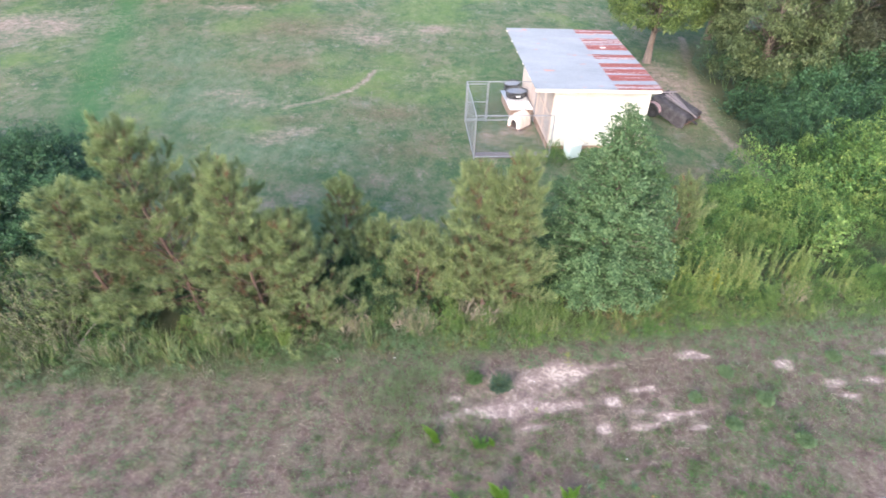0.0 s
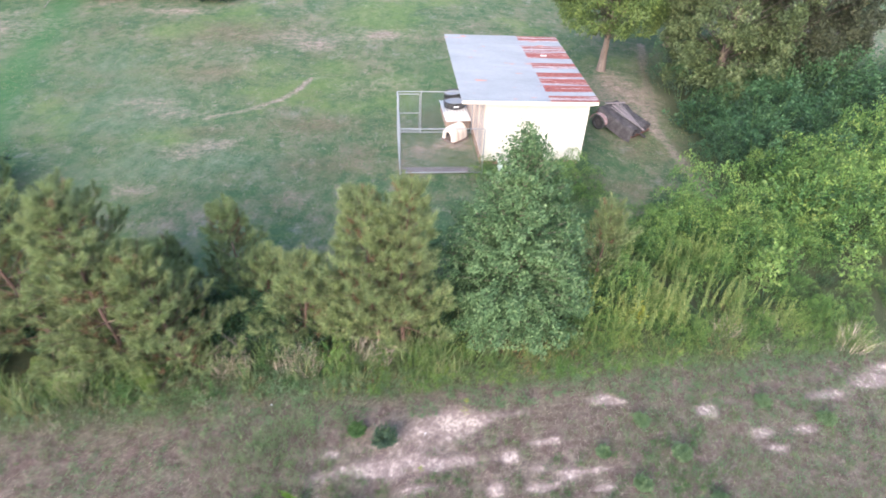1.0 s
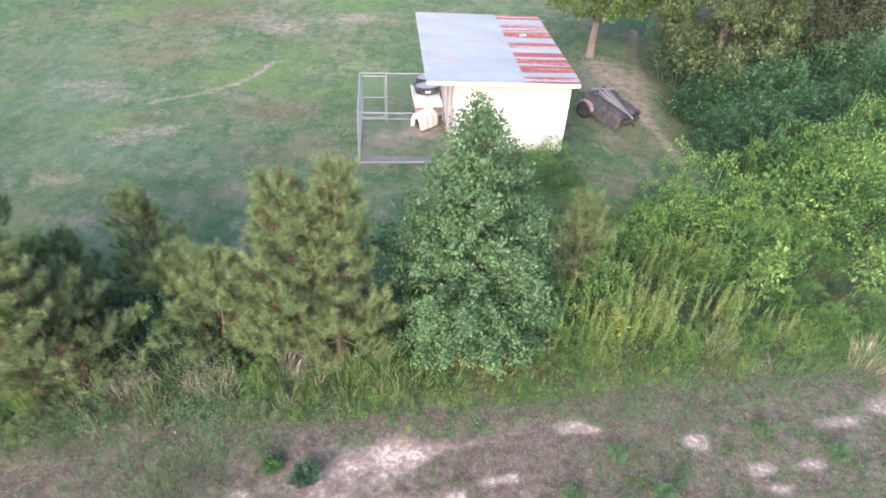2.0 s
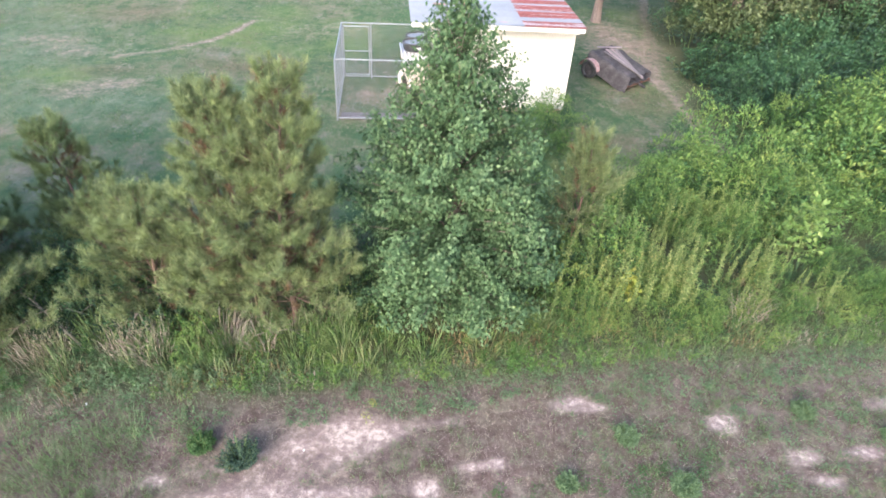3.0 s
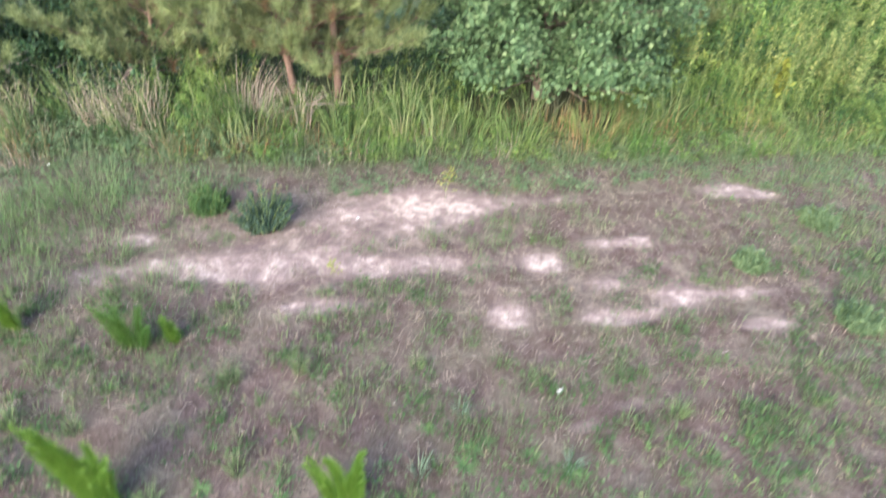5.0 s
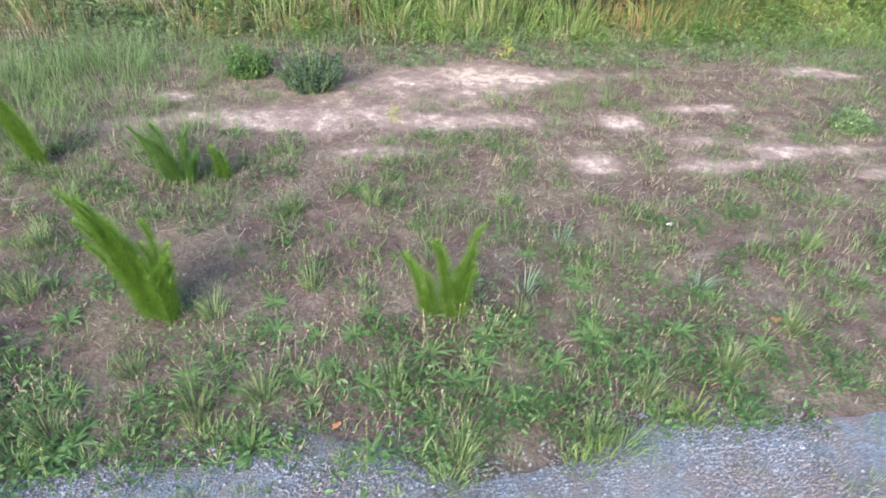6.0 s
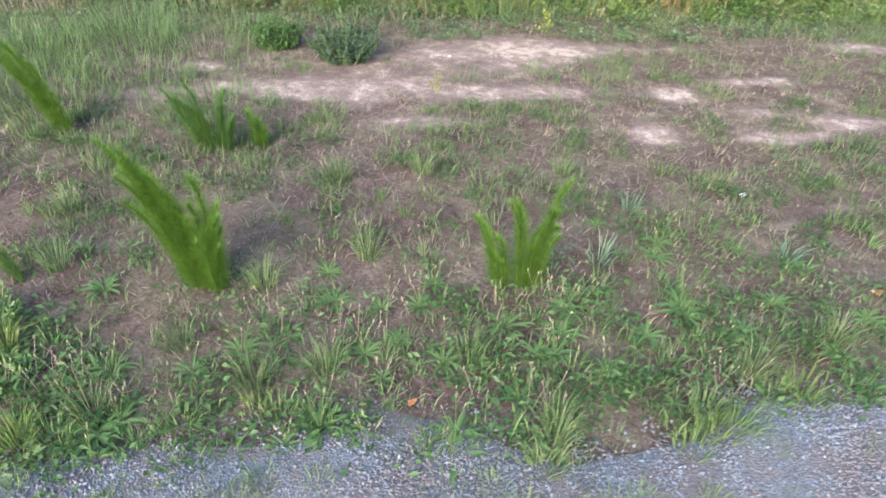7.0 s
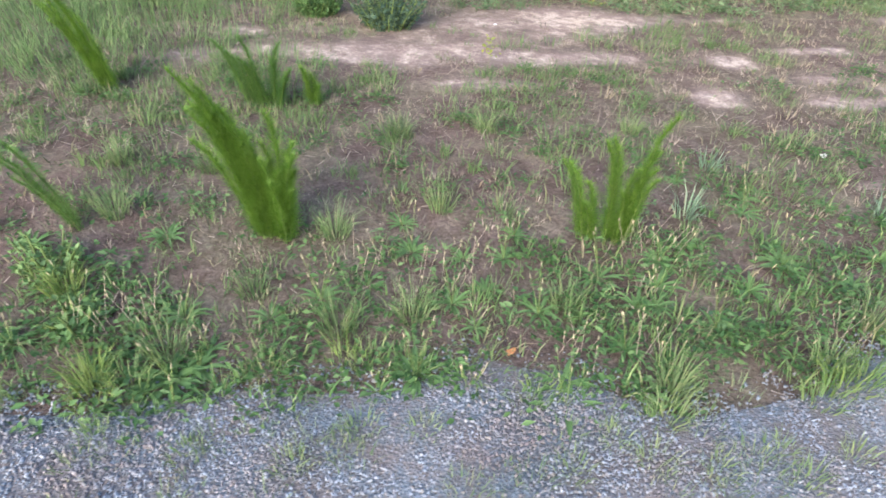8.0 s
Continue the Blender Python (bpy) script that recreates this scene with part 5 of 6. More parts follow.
dead_branch((0.0, 11.35), 1.6, 12, 1, "bleached fallen branch in the hedge grass", 0.2)
dead_branch((-3.7, 11.0), 1.4, 20, 2, "grey dead branch under the dark undergrowth", 0.5)
dead_branch((-2.4, 11.1), 1.2, 150, 3, "grey dead branch under the dark undergrowth", 0.6)
dead_branch((-9.6, 9.6), 1.8, 30, 5, "pale dead stick leaning in the thicket", 0.8)
dead_branch((-1.7, 11.2), 1.1, 60, 6, "bent dead stick in the straw", 0.5)
dead_branch((-22.0, 36.2), 2.0, 80, 7, "pale stick lying at the lawn's far edge", 0.3)


# ---- the dry bank ----
def greenness(x, y):
    """How thickly the bank is grown over: bare in the middle, green to the right, along the drive and the hedge."""
    v = uv(x, y)[1]
    ramp_up = lambda a, lo, hi: min(1.0, max(0.0, (a - lo) / (hi - lo)))
    g = 0.30 + 0.55 * ramp_up(x - 0.45 * (9.0 - v), 5.2, 7.6) + 0.08 * ramp_up(-x, 0.0, 3.0) + 0.35 * ramp_up(-v, -6.2, -5.4) + 0.5 * ramp_up(v, 9.7, 10.6) * ramp_up(x, -9, -4)
    return g - 0.1 + 0.3 * snoise(x, y, 0.7, 2.0) + 0.5 * snoise(x, y, 2.4, 5.0) + 0.7 * snoise(x, y, 6.0, 9.0)


def bank_feet(n, x0, x1, v0, v1, seed, soft=1.2, even=False):
    """Feet on the bank, thinning out towards the ends of the stretch and over bare sand."""
    r = np.random.default_rng(seed)
    out = []
    while len(out) < n:
        x, u = r.uniform(x0, x1), r.uniform(v0, v1)
        y = (u + x * SA) / CA
        fade = min(1.0, (x - x0) / soft, (x1 - x) / soft, (v1 - u) / (0.25 * soft))
        if r.uniform(0, 1) > fade:
            continue
        if sum(s * math.exp(-(((x - a) / (b * 1.1)) ** 2 + ((y - c - 0.2 * (x - a)) / (d * 1.2)) ** 2)) for a, c, b, d, s in SAND) > 0.3 and r.uniform(0, 1) < 0.88:
            continue
        if even or r.uniform(0, 1) < greenness(x, y):
            out.append((x, y, -0.008))
    return np.array(out)


stuff("bank_grass", tufts(bank_feet(8200, -13, 16, 6.0, 10.9, 91), 12, rng.uniform(0.04, 0.17, 8200), 0.07, 1.1, 0.0055), GRASS, "patchy short green grass on the dry bank")
stuff("dry_bank_grass", tufts(bank_feet(7000, -13, 16, 5.2, 10.9, 92, even=True), 6, rng.uniform(0.03, 0.12, 7000), 0.06, 1.3, 0.006), GRASS_DULL, "thin faded grass on the dry bank")
stuff("near_grass", tufts(bank_feet(1300, -3.5, 8.5, 5.0, 9.0, 93), 10, rng.uniform(0.04, 0.13, 1300), 0.05, 1.3, 0.0038, bend=0.8), GRASS_SAGE, "sparse green grass on the bare bank")
stuff("grass_sprigs", tufts(bank_feet(620, -2.6, 7.0, 5.2, 9.2, 107), 11, rng.uniform(0.035, 0.12, 620), 0.03, 0.9, 0.0042, bend=0.7), GRASS_SAGE, "small grey-green grass sprigs scattered over dry soil")
stuff("grass_sprigs", tufts(bank_feet(480, -2.8, 2.6, 6.4, 9.3, 109), 12, rng.uniform(0.04, 0.14, 480), 0.035, 0.8, 0.0045, bend=0.6), GRASS_SAGE, "small grey-green grass sprigs on the upper bank")
stuff("faded_sprigs", tufts(bank_feet(900, -2.6, 7.0, 5.2, 9.2, 108, even=True), 8, rng.uniform(0.03, 0.09, 900), 0.03, 1.0, 0.004, bend=0.7), STRAW, "small bleached grass sprigs scattered over dry soil")
stuff("drive_edge_grass", tufts(bank_feet(340, -2.0, 8.0, 4.95, 6.0, 94), 12, rng.uniform(0.05, 0.16, 340), 0.06, 1.2, 0.0052, bend=0.8), GRASS_FRESH, "ragged fringe of grass along the drive")
stuff("drive_seedlings", tufts(bank_feet(150, -1.0, 6.5, 4.2, 5.15, 95, even=True) + np.array([0, 0, 0.04]), 30, rng.uniform(0.03, 0.085, 150), 0.06, 1.1, 0.0026), GRASS, "small grass sprigs between the stones")


stuff("lance_weeds", tufts(bank_feet(330, -2.0, 8.0, 5.0, 6.4, 90), 10, rng.uniform(0.04, 0.11, 330), 0.03, 1.4, 0.0085, bend=0.85), PLANTAIN, "dense rosettes of lance-leaved weeds near the drive", "weeds")


def thatch(n, x0, x1, v0, v1, seed, material, label, ln=0.09):
    """Dead stalks lying about."""
    P = bank_feet(n, x0, x1, v0, v1, seed, even=True)
    r = np.random.default_rng(seed + 1)
    a, l = r.uniform(0, 2 * np.pi, n), ln * r.uniform(0.3, 1.0, n)
    d = np.stack([np.cos(a), np.sin(a), r.uniform(-0.05, 0.45, n)], 1) * l[:, None]
    s = np.stack([-np.sin(a), np.cos(a), np.zeros(n)], 1) * 0.0018 * r.uniform(0.7, 1.6, (n, 1))
    P = P + np.array([0, 0, 0.012])
    V = np.stack([P - s, P + s, P + d + s * 0.4, P + d - s * 0.4], 1).reshape(-1, 3)
    return stuff("dead_thatch", (V, np.arange(4 * n).reshape(-1, 4)), material, label, "dead grass")


thatch(32000, -3.5, 8.5, 5.0, 9.4, 96, STRAW_DARK, "brown matted dead stalks on the bare soil", 0.06)
thatch(3600, -3.5, 8.5, 4.9, 9.4, 97, STRAW, "bleached dead stalks strewn on the bank", 0.065)
thatch(24000, -13.5, 16, 6.6, 10.7, 98, STRAW, "faded dead grass over the bank", 0.13)


def low_weeds(n, x0, x1, v0, v1, seed, material=CLOVER, big=1.0):
    """Creeping leaflets close to the soil."""
    feet = bank_feet(n, x0, x1, v0, v1, seed)
    r = np.random.default_rng(seed + 1)
    per = 22
    m = n * per
    P = np.repeat(feet, per, 0) + np.stack([r.normal(0, 0.05 * big, m), r.normal(0, 0.05 * big, m), r.uniform(0.012, 0.05, m)], 1)
    a = r.uniform(0, 2 * np.pi, m)
    D = unit(np.stack([np.cos(a), np.sin(a), r.uniform(-0.1, 0.5, m)], 1))
    N = unit(np.array([0, 0, 1.0]) + 0.35 * r.normal(0, 1, (m, 3)))
    return stuff("creeping_weeds", leaves(P, D, N, big * r.uniform(0.016, 0.045, m), big * r.uniform(0.010, 0.02, m)), material, "creeping dark green weeds over the soil", "weeds")


low_weeds(900, -3.5, 8.5, 5.0, 8.2, 99)
low_weeds(150, -2.0, 8.0, 4.95, 6.3, 106, PLANTAIN, 1.1)
low_weeds(600, -13.5, -2.2, 6.2, 10.9, 100, WEED, 1.2)
low_weeds(800, 5.2, 17, 5.8, 10.9, 103, WEED, 1.25)
low_weeds(350, -3, 6, 9.4, 10.9, 105, WEED, 1.5)


def fennel(at, stems, label, seed, tall=1.2, material=FENNEL, thick=1.0, twins=1):
    """Dog fennel: feathery plumes (x, y, height, lean x, lean y) from one foot."""
    r = np.random.default_rng(seed)
    t = thing("dog_fennel", Matrix.Translation((at[0], at[1], 0)), label, "weed", "dog fennel on the bank")
    more = [(fx + r.normal(0, 0.014), fy + r.normal(0, 0.014), h * r.uniform(0.6, 0.97), lx * r.uniform(0.75, 1.05) + r.normal(0, 0.015), ly + r.normal(0, 0.03)) for _ in range(twins) for fx, fy, h, lx, ly in stems]
    for fx, fy, h, lx, ly in stems + more:
        h, lx, ly = h * tall, lx * tall, ly * tall
        s = np.linspace(0, 1, 7)
        path = np.stack([fx + lx * s ** 1.25 + 0.07 * h * np.sign(lx + 1e-6) * s ** 7, fy + ly * s, s * h * (1 - 0.05 * s ** 6) - 0.01], 1)
        st = np_part("stem", tube(path, 0.0035 * (1.1 - s) + 0.001, 4), STEM, t)
        n = int((750 if material is SOFTWEED else 2500) * h) + 120
        k = r.uniform(0.04, 1.0, n)
        c = np.stack([np.interp(k, s, path[:, q]) for q in range(3)], 1)
        a = r.uniform(0, 2 * np.pi, n)
        w = 0.068 * thick * (1.0 - 0.5 * k ** 3) * (0.5 + 0.5 * np.minimum(1, k / 0.15))
        d = np.stack([np.cos(a), np.sin(a), r.uniform(0.2, 1.5, n)], 1)
        d = unit(d) * (w * r.uniform(0.45, 1.3, n))[:, None]
        sd = np.stack([-np.sin(a), np.cos(a), np.zeros(n)], 1) * 0.0012
        V = np.stack([c - sd, c + sd, c + d], 1).reshape(-1, 3)
        np_part("feathery_leaves", (V, np.arange(3 * n).reshape(-1, 3)), material, st)
    return t


fennel((0.89, 6.25), [(0.0, 0.0, 0.73, -0.25, 0.03), (0.01, 0.02, 0.68, -0.2, 0.03), (-0.02, 0.01, 0.58, -0.19, 0.0), (0.02, 0.0, 0.6, -0.12, 0.03), (0.03, 0.02, 0.48, -0.07, 0.02), (0.05, 0.0, 0.4, -0.02, 0.0), (0.07, 0.02, 0.57, -0.01, 0.05), (0.08, 0.0, 0.42, 0.03, 0.02)],
       "bright green feathery dog fennel leaning over dry soil", 111, 1.0, FENNEL, 1.1, 2)
fennel((2.31, 6.46), [(-0.1, 0.0, 0.42, -0.1, -0.03), (-0.06, 0.0, 0.32, -0.05, -0.02), (0.0, 0.0, 0.55, -0.04, -0.06), (0.06, 0.0, 0.66, 0.03, -0.06), (0.06, 0.01, 0.5, 0.02, -0.05), (0.03, 0.0, 0.4, 0.0, -0.03)],
       "small upright feathery dog fennel on bare soil", 112, 1.0, FENNEL, 0.9, 1)
fennel((0.46, 7.5), [(-0.08, 0.0, 0.36, -0.14, 0.02), (0.0, 0.0, 0.38, -0.08, 0.04), (0.06, 0.02, 0.36, 0.02, 0.05), (-0.03, 0.02, 0.3, -0.12, 0.0), (0.1, 0.0, 0.24, 0.06, 0.0)],
       "dull green feathery dog fennel further up the bank", 113, 1.1, FENNEL_DULL)
fennel((-0.5, 7.56), [(-0.02, 0.0, 0.56, -0.22, 0.0), (0.02, 0.0, 0.5, -0.17, 0.0), (0.05, 0.0, 0.4, -0.1, 0.0), (0.0, 0.0, 0.44, -0.2, 0.0)], "tall yellow-green feathery dog fennel leaning aside", 114)
fennel((0.12, 6.2), [(0.0, 0.0, 0.32, -0.26, 0.08), (-0.03, 0.0, 0.26, -0.2, 0.04)], "slender dog fennel bowing over the soil", 115, 1.2, FENNEL_DULL, 0.7)
fennel((0.72, 7.6), [(0.0, 0.0, 0.2, -0.03, 0.0), (0.03, 0.0, 0.16, -0.02, 0.03)], "little dog fennel seedling on the bank", 116)


def bushlet(at, radius, height, material, label, seed, name="small_bush"):
    """A dense rounded weed of upright narrow-leaved shoots."""
    return shrub(name, Matrix.Translation((*at, 0)), radius, height, 85, 30, 0.036, material, label, "", seed, "bush", 0.72)


bushlet((0.92, 9.22), 0.28, 0.34, BLUEBUSH, "round blue-green bush on the sandy bank", 121)
bushlet((0.3, 9.4), 0.22, 0.24, CLOVER, "small green bush beside a blue-green one", 122)
r = np.random.default_rng(555)
for x, y, hh in [(-1.0, 9.2, 0.3), (-1.15, 9.6, 0.28), (0.3, 8.05, 0.2), (-1.5, 8.8, 0.3), (-1.35, 9.15, 0.3), (-1.9, 8.9, 0.34), (-0.85, 9.4, 0.3), (-2.5, 9.2, 0.36), (-1.6, 8.5, 0.32), (-0.3, 9.3, 0.24), (-1.1, 8.2, 0.28), (-2.2, 8.2, 0.3), (-0.5, 8.5, 0.24), (-0.8, 7.9, 0.26), (-1.5, 7.8, 0.28), (0.0, 9.7, 0.2), (-2.8, 8.6, 0.3)]:
    t = thing("soft_weed", Matrix.Translation((x, y, 0)), "soft grey-green feathery weeds in a clump on the bank", "weed", "soft weeds on the bank")
    np_part("foliage", tuft((0, 0, -0.01), 300, hh * 0.95, 0.44, 0.9, 0.0042, bend=0.6), SOFTWEED, t)
for k, (x, y, s) in enumerate([(6.6, 10.2, 0.5), (7.3, 9.4, 0.6), (5.6, 9.3, 0.4), (9.6, 11.0, 0.5), (6.3, 8.6, 0.5), (7.8, 8.3, 0.6), (10.9, 10.6, 0.6)]):
    bushlet((x, y), 0.4 * s + 0.05, 0.22 * s + 0.05, WEED, "low dark green broadleaf weed on the bank", 130 + k, "bank_weed")

T = "tufts on the near bank"
for k, (x, y, h, mt, what) in enumerate([
        (1.16, 6.31, 0.22, GRASS_PALE, "pale fine-bladed grass tuft on bare soil"), (1.58, 6.59, 0.22, GRASS_PALE, "pale upright grass tuft on bare soil"),
        (0.21, 6.30, 0.22, GRASS_PALE, "pale green grass tuft with a lying stalk"), (2.95, 7.22, 0.18, GRASS_BLUE, "blue-green grass tuft on bare soil"),
        (3.7, 6.88, 0.2, GRASS_BLUE, "broad-bladed blue-green grass tuft"), (2.72, 6.72, 0.22, GRASS_BLUE, "blue-green grass tuft with one tall blade"),
        (1.3, 7.3, 0.2, GRASS, "green grass tuft among dead stalks"), (1.75, 7.45, 0.2, GRASS_PALE, "pale green grass tuft among dead stalks"),
        (2.6, 7.6, 0.16, GRASS_PALE, "pale grass tuft high on the bank"), (0.45, 6.75, 0.16, GRASS, "green tuft near dog fennel"),
        (0.0, 6.75, 0.2, GRASS_PALE, "pale tuft on brown soil"), (4.5, 7.4, 0.22, GRASS_PALE, "pale arching grass tuft"),
        (3.0, 5.82, 0.17, GRASS_PALE, "large yellow-green grass clump at the drive's edge"), (2.42, 5.62, 0.2, GRASS_PALE, "seeding grass clump at the drive's edge"),
        (3.25, 6.05, 0.25, GRASS, "thick green clump near the drive"), (0.78, 5.55, 0.22, GRASS, "green clump at the drive's edge"),
        (0.6, 5.42, 0.2, YELGRASS, "yellowish clump at the drive's edge"), (1.3, 5.75, 0.22, GRASS, "green grass clump near the drive"),
        (1.55, 5.85, 0.22, GRASS_PALE, "seeding grass clump near the drive"), (3.7, 6.3, 0.25, GRASS_PALE, "pale thick clump near the drive"),
        (4.1, 6.6, 0.22, GRASS, "green clump beside an orange leaf"), (2.1, 6.0, 0.16, GRASS, "dark green tuft in the weeds"),
        (0.3, 5.8, 0.22, YELGRASS, "bright yellow-green weed clump"), (0.95, 5.9, 0.16, GRASS, "green tuft in the weed fringe"),
        *[(x, y, h, GRASS_PALE, "small grass sprig rooted in the gravel") for x, y, h in ((1.3, 5.19, 0.09), (1.46, 5.34, 0.09), (0.72, 5.23, 0.07), (1.0, 5.2, 0.06), (1.64, 5.36, 0.07), (2.07, 5.28, 0.08), (2.31, 5.33, 0.09), (2.49, 5.34, 0.08), (2.69, 5.42, 0.08), (2.74, 5.33, 0.09), (2.92, 5.44, 0.08), (2.2, 5.4, 0.06), (0.3, 5.1, 0.08))]]):
    t = thing("grass_tuft", Matrix.Translation((x, y, 0.03 if h < 0.1 else 0)), what, "grass tuft", T)
    np_part("grass", tuft((0, 0, -0.008), 34 if mt is GRASS_BLUE else 105 if h > 0.12 else 50, h, 0.05, 0.95, 0.0065 if mt is GRASS_BLUE else 0.0036, bend=0.75), mt, t)


def plantain(at, size, seed, stalks=7, label="plantain rosette with buff seed heads on soil"):
    r = np.random.default_rng(seed)
    t = thing("plantain", Matrix.Translation((at[0], at[1], 0)), label, "weed", "plantains near the drive")
    for i in range(13):
        a = i * 2.399 + r.uniform(-0.2, 0.2)
        ln, w = size * r.uniform(0.7, 1.1), size * 0.16
        s = np.linspace(0, 1, 5)
        rise = r.uniform(0.35, 0.9)
        c = np.stack([np.cos(a) * s * ln, np.sin(a) * s * ln, ln * (rise * s - 0.75 * rise * s ** 2) - 0.004], 1)
        sd = np.array([-math.sin(a), math.cos(a), 0])
        wd = (w * np.array([0.25, 0.8, 1.0, 0.7, 0.05]))[:, None]
        V = np.concatenate([c - sd * wd * 0.5 + (0, 0, 0.004), c, c + sd * wd * 0.5 + (0, 0, 0.004)])
        F = [(k, k + 5, k + 6, k + 1) for k in range(4)] + [(k + 5, k + 10, k + 11, k + 6) for k in range(4)]
        np_part("leaf", (V, np.array(F)), PLANTAIN, t)
    for i in range(stalks):
        a, h = r.uniform(0, 6.28), size * r.uniform(1.0, 1.9)
        e = np.array([math.cos(a) * h * 0.3, math.sin(a) * h * 0.3, h])
        st = np_part("stalk", tube(np.array([(0, 0, 0), e * 0.5 + (0, 0, 0.01), e]), (0.0013, 0.001, 0.001), 3), STEM, t)
        hd = unit(e)
        np_part("seed_head", tube(np.array([e - hd * 0.004, e + hd * 0.004, e + hd * 0.012, e + hd * 0.02]), (0.0007, 0.0022, 0.002, 0.0007), 6), SEED, st)
    return t


for k, (x, y, s) in enumerate([(1.49, 6.24, 0.11), (1.87, 6.26, 0.10), (2.52, 6.34, 0.11), (3.05, 6.44, 0.13), (2.06, 5.6, 0.12), (1.78, 5.57, 0.06), (2.0, 5.95, 0.10), (2.85, 6.2, 0.11), (3.5, 6.5, 0.11),
                               (1.2, 5.9, 0.10), (0.75, 5.75, 0.10), (0.42, 5.6, 0.09), (1.35, 6.0, 0.09), (1.68, 5.95, 0.10), (2.3, 5.8, 0.10), (2.65, 5.95, 0.11), (3.3, 6.3, 0.10), (3.9, 6.45, 0.11), (2.45, 6.05, 0.1), (0.9, 5.6, 0.08), (3.15, 7.0, 0.08), (2.75, 7.05, 0.07)]):
    plantain((x, y), s, 200 + k, 2 + (k * 7) % 4)
for k, (x, y, h, mt) in enumerate([(2.99, 5.70, 0.21, YELGRASS), (2.91, 5.65, 0.22, GRASS_FRESH), (3.09, 5.74, 0.24, GRASS_FRESH), (2.39, 5.51, 0.2, GRASS_PALE), (2.35, 5.49, 0.14, GRASS_FRESH), (2.44, 5.72, 0.20, GRASS_FRESH), (1.99, 5.55, 0.14, YELGRASS), (1.43, 5.61, 0.18, GRASS_FRESH), (1.35, 5.62, 0.16, YELGRASS), (1.58, 5.61, 0.13, GRASS_FRESH), (1.11, 5.54, 0.16, GRASS_FRESH), (0.64, 5.37, 0.20, YELGRASS), (0.73, 5.41, 0.20, GRASS_FRESH), (3.43, 5.98, 0.24, YELGRASS), (3.31, 5.94, 0.20, GRASS_FRESH), (0.99, 5.46, 0.10, GRASS_PALE)]):
    t = thing("grass_tuft", Matrix.Translation((x, y, 0)), "lush yellow-green grass clump at the drive's edge" if mt is YELGRASS else "green arching grass clump at the drive's edge", "grass tuft", "clumps along the drive")
    np_part("grass", tuft((0, 0, -0.008), 60, h * 0.75, 0.06, 0.9, 0.0042, bend=0.7), mt, t)
for k, (x, y, s) in enumerate([(2.07, 5.51, 0.14), (0.84, 5.46, 0.13), (1.59, 5.58, 0.12), (0.90, 5.52, 0.10), (1.76, 5.55, 0.07), (3.04, 6.38, 0.13), (2.25, 6.19, 0.12)]):
    plantain((x, y), s, 240 + k, 4)
for k, (x, y) in enumerate([(2.42, 6.45), (2.55, 6.42), (1.3, 6.1), (1.6, 6.05), (0.65, 5.7), (2.4, 5.75), (3.1, 5.95), (0.5, 5.65), (2.15, 5.75), (1.75, 6.15)]):
    r = np.random.default_rng(300 + k)
    t = thing("clover_flowers", Matrix.Translation((x, y, 0)), "thin seeding stalks with pale heads above weeds", "weed", "seeding stalks by the drive")
    for i in range(7):
        a, h = r.uniform(0, 6.28), r.uniform(0.08, 0.2)
        b = np.array([r.normal(0, 0.05), r.normal(0, 0.04), 0])
        e = b + np.array([math.cos(a) * h * 0.35, math.sin(a) * h * 0.35, h])
        st = np_part("stalk", tube(np.array([b, (b + e) / 2 + (0, 0, 0.01), e]), (0.0012, 0.001, 0.0009), 3), STRAW, t)
        np_part("seed_head", tube(np.array([e - (0, 0, 0.005), e, e + (0, 0, 0.006), e + (0, 0, 0.011)]), (0.0009, 0.0028, 0.0026, 0.0008), 6), SEED, st)


r = np.random.default_rng(777)
for k in range(30):
    u, v = r.uniform(0.4, 5.6), 5.05 + 1.25 * r.uniform(0, 1) ** 1.3
    x, y = xy(u, v)
    plantain((x, y), r.uniform(0.06, 0.12), 500 + k, int(r.integers(0, 5)), "lance-leaved weed rosette in the grassy fringe")


def scrap(name, at, size, material, label, seed, category="litter"):
    r = np.random.default_rng(seed)
    bm = bmesh.new()
    bmesh.ops.create_grid(bm, x_segments=3, y_segments=3, size=size)
    for v in bm.verts:
        v.co += Vector((r.uniform(-1, 1), r.uniform(-1, 1), r.uniform(0.3, 1.6))) * size * 0.3
        v.co.y *= 0.6
    ret = bmesh.ops.extrude_face_region(bm, geom=bm.faces[:])
    bmesh.ops.translate(bm, vec=(0, 0, size * 0.08), verts=[g for g in ret["geom"] if isinstance(g, bmesh.types.BMVert)])
    ob = part(name, bm, material)
    ob.matrix_world = pose(at[0], at[1], 0.006, 0, 0, seed * 37)
    return tagged(ob, label, category)


scrap("litter_scrap", (3.67, 7.5), 0.022, LITTER, "crumpled scrap of white litter on soil", 1)
scrap("litter_scrap", (1.78, 9.48), 0.018, LITTER, "crumpled scrap of white litter on soil", 2)
scrap("litter_scrap", (-1.7, 9.95), 0.024, LITTER, "crumpled scrap of white litter on the bank", 3)
scrap("dead_leaf", (4.06, 6.66), 0.03, ORANGE_LEAF, "curled orange dead leaf among weeds", 5, "leaf")
scrap("dead_leaf", (1.9, 5.73), 0.018, ORANGE_LEAF, "curled orange dead leaf at the drive's edge", 6, "leaf")
scrap("dead_leaf", (0.9, 5.27), 0.022, ORANGE_LEAF, "curled orange dead leaf on gravel", 7, "leaf")

